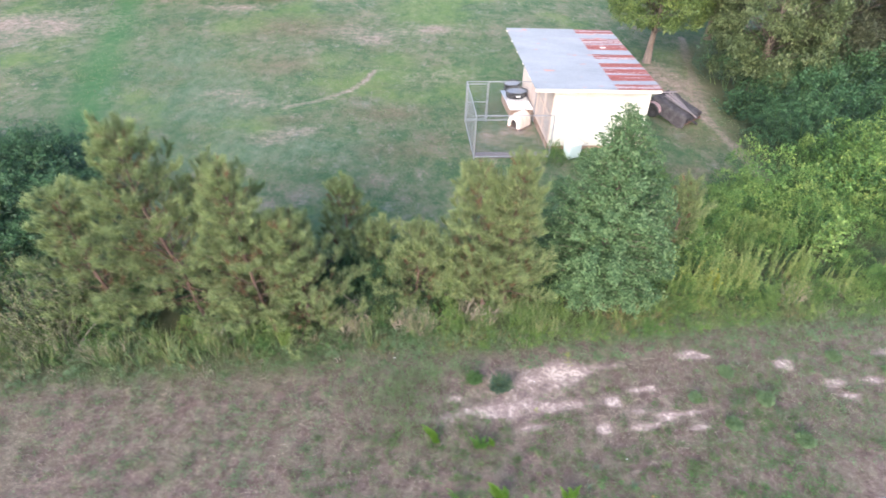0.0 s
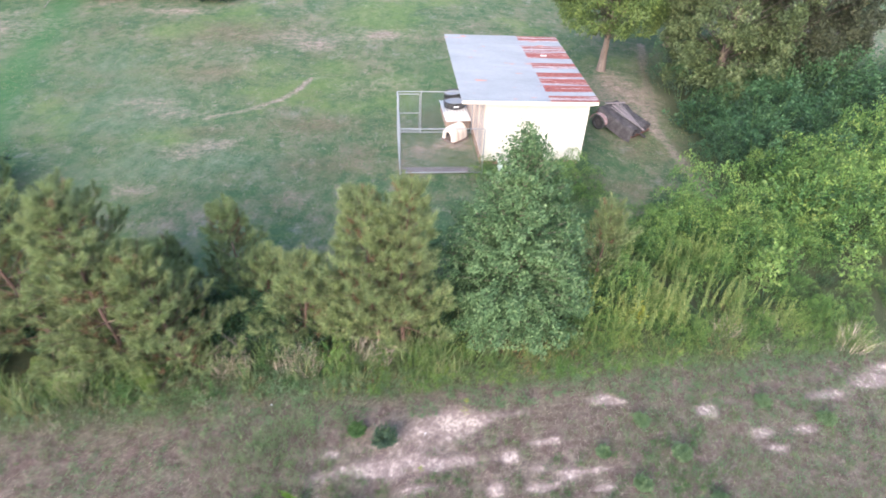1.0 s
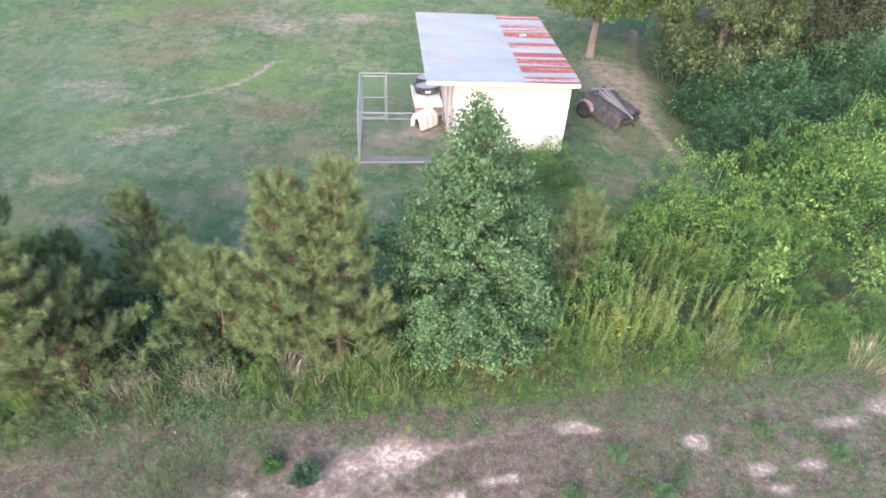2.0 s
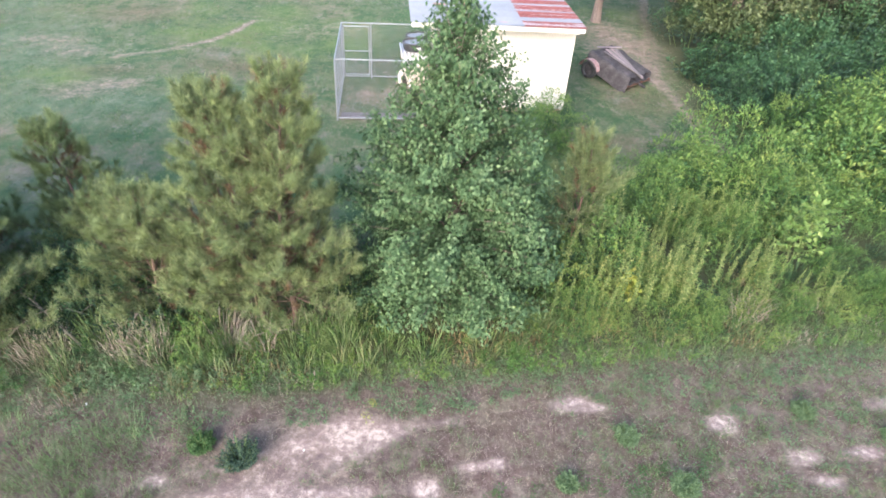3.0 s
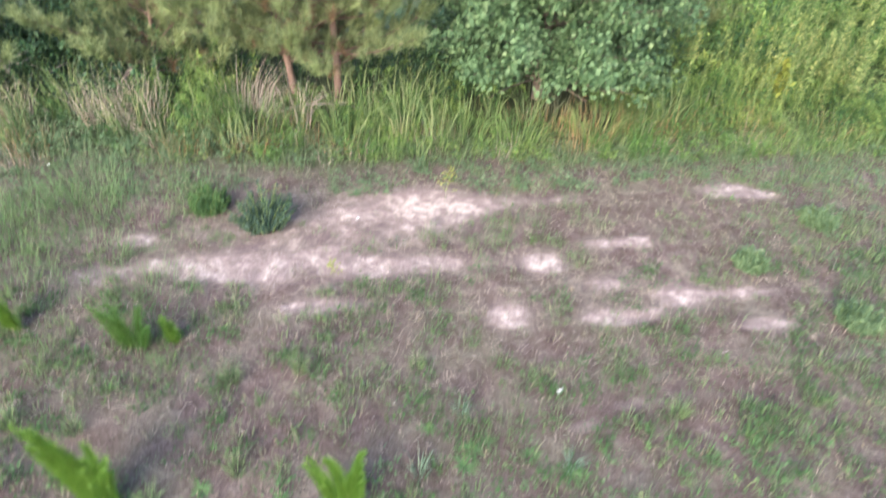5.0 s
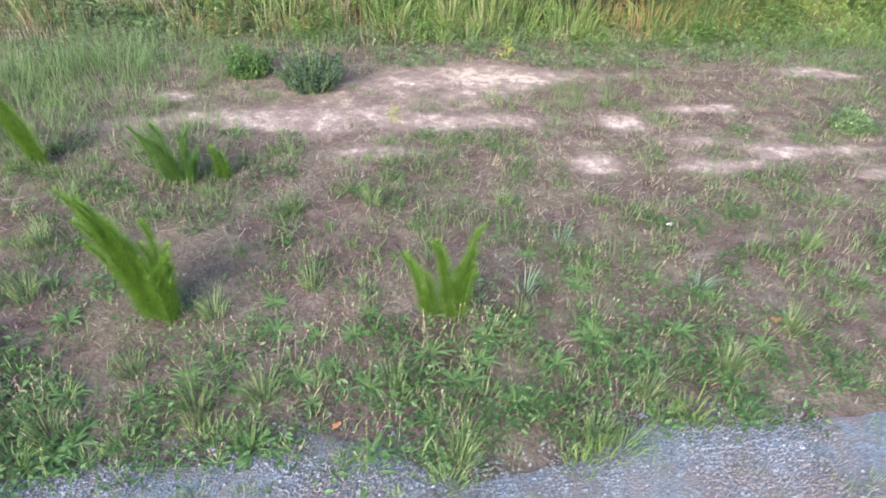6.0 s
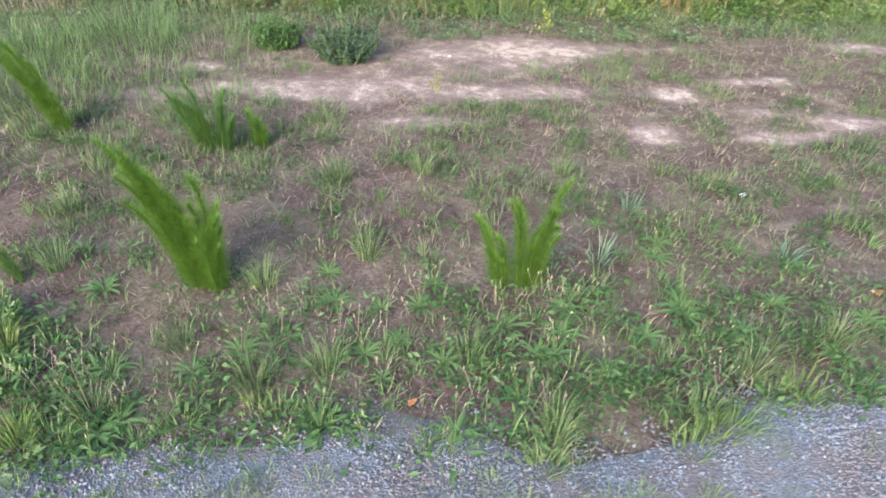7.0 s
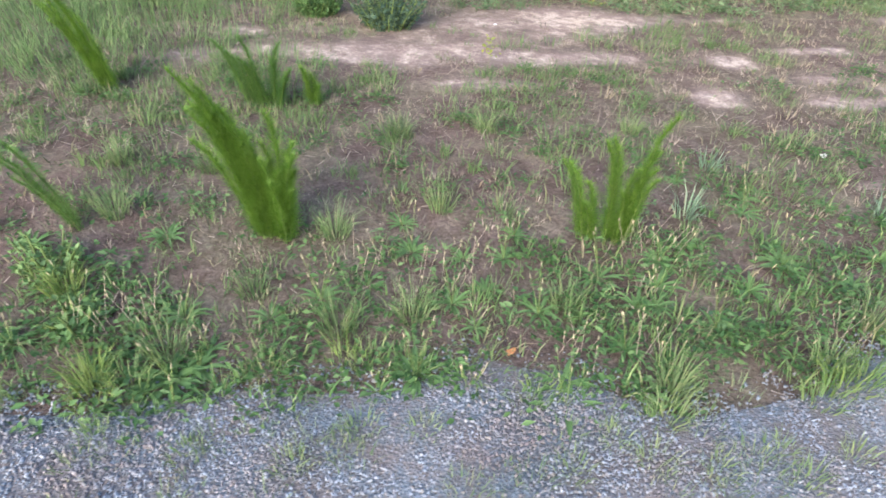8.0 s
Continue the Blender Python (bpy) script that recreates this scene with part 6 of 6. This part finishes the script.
shrub("leafy_weed", Matrix.Translation((0.16, 5.92, 0)), 0.16, 0.16, 26, 18, 0.026, PLANTAIN, "leafy bright green weed beside the drive", "", 151, "weed")
shrub("leafy_weed", Matrix.Translation((0.42, 5.66, 0)), 0.14, 0.1, 20, 14, 0.03, PLANTAIN, "low leafy weed in the fringe", "", 152, "weed")
# seedlings with yellow leaves on the sand
for k, (x, y, h) in enumerate([(2.62, 10.0, 0.34), (1.75, 8.55, 0.2), (2.65, 10.35, 0.2)]):
    sapling((x, y), h, YELLOW, "thin yellowish seedling on bare sand", 140 + k, 0.035, 10)


# ---- lawn ----
def lawn_grass(n, seed, material, h, label):
    r = np.random.default_rng(seed)
    out = []
    while len(out) < n:
        x, y = r.uniform(-22, 11.5), 14.5 + 22 * r.uniform(0, 1) ** 1.3
        lx, ly = (x - 2.98) * 0.9905 + (y - 21.41) * 0.1375, (y - 21.41) * 0.9905 - (x - 2.98) * 0.1375
        if uv(x, y)[1] < 14.3 or (-0.1 < lx < 3.9 and -0.1 < ly < 6.2):
            continue
        if r.uniform(0, 1) < 0.55 + 0.7 * snoise(x, y, 0.25, 6.0):
            out.append((x, y, -0.01))
    return stuff("lawn_grass", tufts(np.array(out), 6, r.uniform(0.5, 1.0, n) * h, 0.16, 1.1, 0.014), material, label)


lawn_grass(6000, 401, GRASS, 0.13, "uneven mown grass of the lawn")
lawn_grass(3500, 402, GRASS_DULL, 0.12, "faded patches of the lawn")


# ---- the shed and its yard ----
SHED = pose(2.983, 21.41, 0, 0, 0, 7.9)
shed = thing("shed", SHED, "white flat-roofed shed with a half rusted tin roof", "shed")
WID, DEP = 3.70, 5.75
RL, RR, RF, RB = -0.99, 3.77, -0.75, 5.85


def roof_z(u):
    """Underside of the roofing at u across the shed."""
    return 2.845 - 0.0115 * (u - RL)


def slab_wall(name, pts, thick, axis, material, label=""):
    """A wall from its outline (a, z), extruded inwards along u or v."""
    bm = bmesh.new()
    if axis == "v":
        vs = [bm.verts.new((a, c, z)) for c in thick for a, z in pts]
    else:
        vs = [bm.verts.new((c, a, z)) for c in thick for a, z in pts]
    n = len(pts)
    bm.faces.new(vs[:n])
    bm.faces.new(vs[n:][::-1])
    for i in range(n):
        j = (i + 1) % n
        bm.faces.new((vs[i], vs[n + i], vs[n + j], vs[j]))
    return part(name, bm, material, shed, label)


top = lambda u: roof_z(u) - 0.13
slab_wall("wall", [(0, 0.16), (WID, 0.16), (WID, top(WID)), (0, top(0))], (0.0, 0.09), "v", WHITE, "white painted end wall")
slab_wall("wall", [(0, 0.16), (WID, 0.16), (WID, top(WID)), (0, top(0))], (DEP - 0.09, DEP), "v", WHITE)
slab_wall("wall", [(0.09, 0.16), (DEP - 0.09, 0.16), (DEP - 0.09, top(WID)), (0.09, top(WID))], (WID - 0.09, WID), "u", WHITE)
slab_wall("wall", [(0.09, 0.16), (DEP - 0.09, 0.16), (DEP - 0.09, top(0)), (0.09, top(0))], (0.0, 0.09), "u", PINKISH, "bare pinkish plywood side wall")
# siding battens on the end wall
for k in range(1, 3):
    box_part("batten", (k * 1.22 - 0.02, -0.018, 0.17), (k * 1.22 + 0.02, 0.0, top(k * 1.22) - 0.01), WHITE, shed, 0.004)
for u in (-0.015, WID - 0.085):
    box_part("corner_board", (u, -0.025, 0.14), (u + 0.1, 0.0, top(u + 0.1) - 0.01), WHITE, shed, 0.004)
box_part("skirt_board", (-0.06, 0.0, 0.0), (-0.01, DEP, 0.2), WOOD_BROWN, shed, 0.006, "dark rotting skirt board")
box_part("sill_beam", (0.02, 0.03, 0.0), (WID - 0.02, 0.13, 0.16), WOOD_BROWN, shed, 0.006)
box_part("sill_beam", (0.02, DEP - 0.13, 0.0), (WID - 0.02, DEP - 0.03, 0.16), WOOD_BROWN, shed, 0.006)
for v in (0.2, 2.6, 5.0):
    box_part("foundation_block", (WID - 0.24, v, 0.0), (WID - 0.03, v + 0.4, 0.16), CONCRETE, shed, 0.01)
# framed wire screens on the side towards the kennel
for v0, v1 in ((0.06, 1.22), (1.26, 2.42)):
    bm = bmesh.new()
    for lo, hi in (((-0.035, v0, 0.25), (-0.004, v0 + 0.07, 2.4)), ((-0.035, v1 - 0.07, 0.25), (-0.004, v1, 2.4)), ((-0.035, v0 + 0.07, 0.25), (-0.004, v1 - 0.07, 0.33)), ((-0.035, v0 + 0.07, 2.32), (-0.004, v1 - 0.07, 2.4)), ((-0.035, v0 + 0.07, 1.28), (-0.004, v1 - 0.07, 1.35))):
        box(bm, lo, hi, 0.004)
    fr = part("screen_frame", bm, PINKISH, shed, "wooden screen frame")
    bm = bmesh.new()
    for z in np.arange(0.36, 2.3, 0.05):
        box(bm, (-0.020, v0 + 0.07, z), (-0.017, v1 - 0.07, z + 0.003))
    for v in np.arange(v0 + 0.1, v1 - 0.07, 0.05):
        box(bm, (-0.0245, v, 0.33), (-0.0215, v + 0.003, 2.32))
    part("wire_mesh", bm, PIPE, fr, "grey welded wire mesh")
# roof timbers
for v in (RF + 0.02, 0.6, 1.9, 3.2, 4.5, RB - 0.07):
    bm = bmesh.new()
    vs = []
    for u, z in ((RL + 0.03, roof_z(RL)), (RR - 0.03, roof_z(RR))):
        vs += [bm.verts.new((u, v, z - 0.125)), bm.verts.new((u, v + 0.045, z - 0.125)), bm.verts.new((u, v + 0.045, z - 0.012)), bm.verts.new((u, v, z - 0.012))]
    bm.faces.new(vs[:4]), bm.faces.new(vs[4:][::-1])
    for i in range(4):
        j = (i + 1) % 4
        bm.faces.new((vs[i], vs[4 + i], vs[4 + j], vs[j]))
    part("rafter" if v > RF + 0.1 else "fascia", bm, WHITE, shed)
box_part("drip_block", (3.42, RF + 0.08, 2.62), (3.62, RF + 0.2, 2.70), WHITE, shed, 0.006)

def roof_sheet(u0, u1, v0, v1, lift, material, label):
    """One corrugated sheet, ribs along u."""
    nv = max(12, int((v1 - v0) * 92))
    vs = np.linspace(v0, v1, nv)
    prof = 0.009 * np.sin((vs - v0) * 2 * math.pi / 0.0762)
    V = []
    for dz in (0.0, -0.0012):
        for u in (u0, (u0 + u1) / 2, u1):
            for v, p in zip(vs, prof):
                V.append((u, v, roof_z(u) + 0.01 + lift + p + dz))
    F = []
    for i in range(2):
        for j in range(nv - 1):
            a = i * nv + j
            F.append((a, a + nv, a + nv + 1, a + 1))
            b = a + 3 * nv
            F.append((b, b + 1, b + nv + 1, b + nv))
    return np_part("roof_sheet", (np.array(V), np.array(F)), material, shed, label)


rows = 10
pitch = (RB - RF) / rows
for i in range(rows):
    v0 = RF + i * pitch
    roof_sheet(RL, 2.06, v0, v0 + pitch + 0.03, 0.003 * (i % 2) + 0.004, ZINC, "grey galvanised corrugated sheet")
# the other half: narrow sheets, rusted and bare by turns
EDGES = [RF, -0.27, 0.08, 0.62, 0.74, 1.28, 1.40, 1.84, 2.28, 2.80, 3.30, 3.92, 4.04, 4.66, 5.2, RB]
for i, kind in enumerate("RZRZRZRZRZRZRZR"):
    roof_sheet(1.99, RR, EDGES[i], EDGES[i + 1] + 0.03, 0.003 * (i % 2), RUSTED if kind == "R" else ZINC, "rust-red corrugated sheet" if kind == "R" else "pale galvanised corrugated sheet")
box_part("roof_weight", (2.62, 3.5, 2.822), (2.86, 3.58, 2.842), LITTER, shed, 0.006, "small white scrap lying on the roof", None)


def pipe_part(name, a, b, r, parent, material=PIPE, label=""):
    return np_part(name, tube(np.array([a, b], float), (r, r), 8), material, parent, label)


def chain_link(a, b, z0, z1, parent, pitch=0.075):
    """Diamond mesh of thin wires between two feet a, b."""
    a, b = np.array([*a, 0.0]), np.array([*b, 0.0])
    length = np.linalg.norm(b - a)
    d = (b - a) / length
    hgt = z1 - z0
    segs = []
    for s in np.arange(-hgt, length, pitch):
        for sg in (1, -1):
            lo, hi = max(0.0, s), min(length, s + hgt)
            if hi - lo < 0.02:
                continue
            za, zb = lo - s, hi - s
            if sg < 0:
                za, zb = hgt - za, hgt - zb
            segs.append(tube(np.array([a + d * lo + (0, 0, z0 + za), a + d * hi + (0, 0, z0 + zb)]), (0.0016, 0.0016), 3))
    return np_part("chain_link", join(*segs), PIPE, parent, "galvanised diamond mesh")


def kennel():
    t = thing("dog_kennel", SHED, "galvanised chain-link dog kennel against the shed", "kennel")
    u0, u1, v0, v1, h = -3.03, -0.09, -0.69, 2.46, 1.79
    for u, v in ((u0, v0), (u0, v1), (u1, v0), (u1, v1), (-2.12, v1)):
        pipe_part("post", (u, v, 0), (u, v, h), 0.024, t)
    for a, b in (((u0, v0), (u1, v0)), ((u0, v0), (u0, v1)), ((u0, v1), (u1, v1))):
        for z in (0.08, h):
            pipe_part("rail", (*a, z), (*b, z), 0.019, t)
    chain_link((u0, v0), (u0, v1), 0.08, h, t)
    chain_link((u0, v0), (u1, v0), 0.08, h, t)
    chain_link((-2.12, v1), (u1, v1), 0.08, h, t)
    g = np_part("gate", join(*[tube(np.array(p, float), (0.018, 0.018), 8) for p in (
        ((-2.98, v1 - 0.03, 0.15), (-2.98, v1 - 0.03, 1.7)), ((-2.18, v1 - 0.03, 0.15), (-2.18, v1 - 0.03, 1.7)),
        ((-2.98, v1 - 0.03, 1.7), (-2.18, v1 - 0.03, 1.7)), ((-2.98, v1 - 0.03, 0.15), (-2.18, v1 - 0.03, 0.15)),
        ((-2.98, v1 - 0.03, 0.92), (-2.18, v1 - 0.03, 0.92)))]), PIPE, t, "closed pipe-framed gate")
    chain_link((-2.98, v1 - 0.05), (-2.18, v1 - 0.05), 0.15, 1.7, g)
    box_part("latch", (-2.2, v1 - 0.07, 0.95), (-2.1, v1 - 0.045, 1.02), PIPE, g, 0.004)
    return t


kennel()
plank = box_part("plank", (-2.95, -0.64, 0.0), (-0.14, -0.24, 0.05), PLANK_GREY, None, 0.006)
plank.matrix_world = SHED
tagged(plank, "grey weathered plank lying along the kennel front", "plank")


def dog_house():
    """A rounded plastic dog house: ribbed shell over a tray, with an arched doorway."""
    t = thing("dog_house", SHED @ pose(-0.78, 2.05, 0, 0, 0, 42), "cream rounded plastic dog house with dark doorway", "dog house")
    L, Wd, H = 0.84, 0.66, 0.62
    ang = np.linspace(0, math.pi, 15)

    def ring(x, k, grow):
        return [(x, -k * Wd / 2 * math.cos(a) * (1.0 if 0.2 < a < math.pi - 0.2 else 1.03), 0.08 + (H - 0.08) * k * (math.sin(a) ** 0.62) + grow) for a in ang]

    xs = [(-L / 2, 0.80), (-L / 2 + 0.03, 0.92), (-L / 6, 1.0), (-L / 6 + 0.02, 0.965), (-L / 6 + 0.06, 0.965), (-L / 6 + 0.08, 1.0), (L / 6, 1.0), (L / 6 + 0.02, 0.965), (L / 6 + 0.06, 0.965), (L / 6 + 0.08, 1.0), (L / 2 - 0.05, 0.95), (L / 2, 0.78)]
    bm = bmesh.new()
    rings = [[bm.verts.new(p) for p in ring(x, k, 0)] for x, k in xs]
    for a, b in zip(rings, rings[1:]):
        for i in range(len(ang) - 1):
            bm.faces.new((a[i], a[i + 1], b[i + 1], b[i]))
    bm.faces.new(rings[-1])
    # the front with its arched doorway
    door = [bm.verts.new((-L / 2, -0.17 * math.cos(a), 0.08 + 0.34 * (math.sin(a) ** 0.7))) for a in ang]
    deep = [bm.verts.new((-L / 2 + 0.09, -0.16 * math.cos(a), 0.08 + 0.33 * (math.sin(a) ** 0.7))) for a in ang]
    for i in range(len(ang) - 1):
        bm.faces.new((rings[0][i], door[i], door[i + 1], rings[0][i + 1]))
        bm.faces.new((door[i], deep[i], deep[i + 1], door[i + 1]))
    shell = part("shell", bm, PLASTIC_BEIGE, t, "", True)
    # added dark shell that imitates the shade behind the doorway
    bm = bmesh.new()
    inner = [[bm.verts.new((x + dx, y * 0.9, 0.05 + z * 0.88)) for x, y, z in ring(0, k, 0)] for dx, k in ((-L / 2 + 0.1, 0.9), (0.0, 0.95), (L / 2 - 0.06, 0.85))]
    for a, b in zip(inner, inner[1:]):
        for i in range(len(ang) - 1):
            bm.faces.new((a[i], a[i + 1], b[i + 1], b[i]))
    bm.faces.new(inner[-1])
    part("shade_shell", bm, PLASTIC_BROWN_AND_SHADE, t, "dark brown inner shell standing in for shade")
    bm = bmesh.new()
    box(bm, (-L / 2 - 0.03, -Wd / 2 - 0.03, 0.0), (L / 2 + 0.02, Wd / 2 + 0.03, 0.085), 0.02)
    part("tray", bm, PLASTIC_BROWN_AND_SHADE, t, "dark brown base tray")
    return t


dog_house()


def tin_box():
    t = thing("dog_box", SHED @ pose(-0.62, 3.72, 0, 0, 0, 3), "low wooden dog box under pale corrugated tin", "dog box")
    for k in range(3):
        box_part("board", (-0.44, -0.90, 0.02 + 0.125 * k), (0.44, -0.865, 0.14 + 0.125 * k), WOOD_BROWN, t, 0.004)
        box_part("board", (-0.44, 0.865, 0.02 + 0.125 * k), (0.44, 0.90, 0.14 + 0.125 * k), WOOD_BROWN, t, 0.004)
        for u in (-0.475, 0.44):
            box_part("board", (u, -0.90, 0.02 + 0.125 * k), (u + 0.035, 0.90, 0.14 + 0.125 * k), WOOD_BROWN, t, 0.004)
    for u in (-0.42, 0.34):
        box_part("skid", (u, -0.86, 0.0), (u + 0.08, 0.86, 0.05), WOOD_BROWN, t, 0.004)
    nu = 60
    us = np.linspace(-0.52, 0.52, nu)
    prof = 0.016 * np.clip(2.2 * np.sin((us + 0.52) * 2 * math.pi / 0.13), -1, 1)
    V = [(u, v, 0.425 + p + dz + 0.02 * (v + 1) / 2) for dz in (0, -0.0015) for v in (-1.0, 1.0) for u, p in zip(us, prof)]
    F = []
    for j in range(nu - 1):
        F += [(j, j + 1, nu + j + 1, nu + j), (2 * nu + j, 3 * nu + j, 3 * nu + j + 1, 2 * nu + j + 1), (j, 2 * nu + j, 2 * nu + j + 1, j + 1), (nu + j, nu + j + 1, 3 * nu + j + 1, 3 * nu + j)]
    np_part("tin_lid", (np.array(V), np.array(F)), TIN_WHITE, t, "pale corrugated tin lid")
    return t


tin_box()


def lathe(profile, sides=28, sx=1.0, sy=1.0):
    """A turned shape from (radius, z) pairs."""
    V, F = [], []
    for r, z in profile:
        for k in range(sides):
            a = 2 * math.pi * k / sides
            V.append((r * sx * math.cos(a), r * sy * math.sin(a), z))
    for i in range(len(profile) - 1):
        for k in range(sides):
            j = (k + 1) % sides
            F.append((i * sides + k, i * sides + j, (i + 1) * sides + j, (i + 1) * sides + k))
    return np.array(V), np.array(F)


def tub(m, r, h, lid, label, bars=False):
    t = thing("stock_tub", m, label, "tub")
    np_part("body", lathe([(0.001, 0.0), (r * 0.9, 0.0), (r * 0.92, 0.02), (r, h - 0.03), (r * 1.05, h - 0.03), (r * 1.05, h), (r * 0.96, h), (r * 0.95, h - 0.06)], 28, 1.15, 0.85), BLACK, t)
    np_part("lid" if lid else "water", lathe([(0.001, h - 0.03), (r * 0.6, h - 0.03), (r * 0.97, h - 0.045)], 28, 1.15, 0.85), GREYLID, t, "dull grey-blue cover")
    if bars:
        for k in (-1, 1):
            box_part("label_bar", (k * 0.055 - 0.045, -r * 0.86 - 0.012, 0.10), (k * 0.055 + 0.045, -r * 0.86 + 0.03, 0.17), LITTER, t, 0.003, "plain white label bar")
    return t


tub(SHED @ pose(-0.60, 4.05, 0.455, 0, 0, 6), 0.42, 0.28, True, "black rubber stock tub on a tin-topped dog box", True)
tub(SHED @ pose(-0.55, 5.35, 0.0, 0, 0, 30), 0.36, 0.55, True, "dark round tub standing beside the shed")


def mint_box():
    t = thing("storage_box", SHED @ pose(0.84, -0.55, 0, 0, 0, 24), "pale mint plastic storage box against the shed", "box")
    bm = bmesh.new()
    vs = box(bm, (-0.30, -0.22, 0.0), (0.30, 0.22, 0.55), 0.03)
    for v in bm.verts:
        k = 0.9 + 0.1 * v.co.z / 0.55
        v.co.x *= k
        v.co.y *= k
    part("body", bm, MINT, t)
    box_part("lid", (-0.33, -0.25, 0.55), (0.33, 0.25, 0.61), WHITE, t, 0.02, "white lid")
    return t


mint_box()


# ---- the old trailer beside the shed ----
def trailer():
    t = thing("utility_trailer", pose(8.83, 25.1, 0, 0, 0, -47), "derelict utility trailer with a rotten dark bed", "trailer")
    tilt = Matrix.Translation((0, 0, 0.38)) @ Matrix.Rotation(radians(12), 4, "Y")
    for k in range(6):
        box_part("bed_board", (-0.95, -0.60 + 0.2 * k, 0.03), (0.95 - 0.06 * (k % 2), -0.408 + 0.2 * k, 0.065), DARKBED, t, 0.004, "", tilt)
    for y in (-0.62, 0.57):
        box_part("side_rail", (-0.98, y, -0.03), (0.95, y + 0.05, 0.03), RUST_ORANGE, t, 0.004, "", tilt)
    for x in (-0.98, 0.0, 0.9):
        box_part("cross_member", (x, -0.57, -0.03), (x + 0.05, 0.57, 0.025), RUST_ORANGE, t, 0.004, "", tilt)
    for y in (-0.62, 0.57):
        box_part("side_board", (-0.95, y, 0.07), (0.9, y + 0.03, 0.26), DARKBED, t, 0.004, "", tilt)
    box_part("tongue", (0.94, -0.04, -0.04), (1.2, 0.04, 0.02), DARKBED, t, 0.004, "", tilt)
    for y in (-0.78, 0.78):
        w = np_part("wheel", lathe([(0.17, -0.07), (0.26, -0.085), (0.30, -0.06), (0.31, 0.0), (0.30, 0.06), (0.26, 0.085), (0.17, 0.07), (0.17, -0.07)], 24), BLACK, t, "perished black tyre")
        w.matrix_parent_inverse = Matrix.Identity(4)
        w.matrix_basis = pose(-0.62, y, 0.31, 90, 0, 0)
        np_part("rim", lathe([(0.001, 0.02), (0.06, 0.03), (0.10, 0.0), (0.168, 0.05), (0.168, -0.05), (0.10, -0.02), (0.001, -0.02)], 20), DARKBED, w, "dull dark rim")
        bm = bmesh.new()
        n = 9
        prof = [(-0.62 + 0.40 * math.cos(a), 0.31 + 0.37 * math.sin(a)) for a in np.linspace(0.15, math.pi - 0.15, n)]
        s = math.copysign(1, y)
        g = [[bm.verts.new((px + ex * 0.0, y + s * oy, pz + ex)) for px, pz in prof] for oy, ex in ((-0.09, 0.0), (0.12, 0.0), (0.12, -0.006), (-0.09, -0.006))]
        for q in range(4):
            for i in range(n - 1):
                bm.faces.new((g[q][i], g[q][i + 1], g[(q + 1) % 4][i + 1], g[(q + 1) % 4][i]))
        part("fender", bm, REDPAINT if y < 0 else DARKBED, t, "flaking red and white fender" if y < 0 else "dark dented fender")
    pipe_part("axle", (-0.62, -0.72, 0.31), (-0.62, 0.72, 0.31), 0.025, t, RUST_ORANGE)
    return t


trailer()
TR = pose(8.83, 25.1, 0, 0, 0, -47)


def tarpaulin():
    """A stiff old sheet sagging over the trailer bed and its near side."""
    nx, ny = 26, 22
    V, F = [], []
    for i in range(nx):
        for j in range(ny):
            x, y = -0.80 + 1.75 * i / (nx - 1), -0.98 + 1.45 * j / (ny - 1)
            bed = 0.70 - 0.212 * x
            drop = max(0.0, -0.64 - y)
            z = bed - 1.5 * drop + 0.06 * snoise(x, y, 3.0, 9.0) + 0.03 * snoise(x, y, 9.0, 2.0) - 0.05 * math.exp(-((x - 0.1) / 0.4) ** 2 - (y / 0.25) ** 2)
            V.append((x, y + 0.6 * drop, z))
    for i in range(nx - 1):
        for j in range(ny - 1):
            a = i * ny + j
            F.append((a, a + ny, a + ny + 1, a + 1))
    n = len(V)
    V += [(x, y, z - 0.004) for x, y, z in V]
    F += [(a + n, d + n, c + n, b + n) for a, b, c, d in F[:]]
    ob = new("tarpaulin", np_mesh("tarpaulin", np.array(V), np.array(F), DARKBED))
    ob.matrix_world = TR
    for p in ob.data.polygons:
        p.use_smooth = True
    return tagged(ob, "stiff grey-black sheet draped over a derelict trailer", "tarpaulin")


tarpaulin()
for k, (x, y, ln, wd, turn) in enumerate([(0.28, 0.065, 1.8, 0.08, -20.3), (0.28, -0.025, 1.9, 0.07, -14.8), (0.28, -0.105, 1.7, 0.08, -9.7), (0.28, -0.175, 1.8, 0.07, -5.0), (0.28, -0.275, 1.6, 0.08, 1.7), (-0.62, 0.1, 0.95, 0.1, 70)]):
    bm = bmesh.new()
    box(bm, (-ln / 2, -wd / 2, -0.014), (ln / 2, wd / 2, 0.014), 0.004)
    b = part("board", bm, WOOD_GREY if k % 2 else PLANK_GREY)
    b.matrix_world = TR @ pose(x, y, 0.735 + 0.012 * k - 0.212 * x, 0, 12 * math.cos(radians(turn)), turn)
    tagged(b, "loose grey weathered board heaped on a trailer", "board", "boards on the trailer")
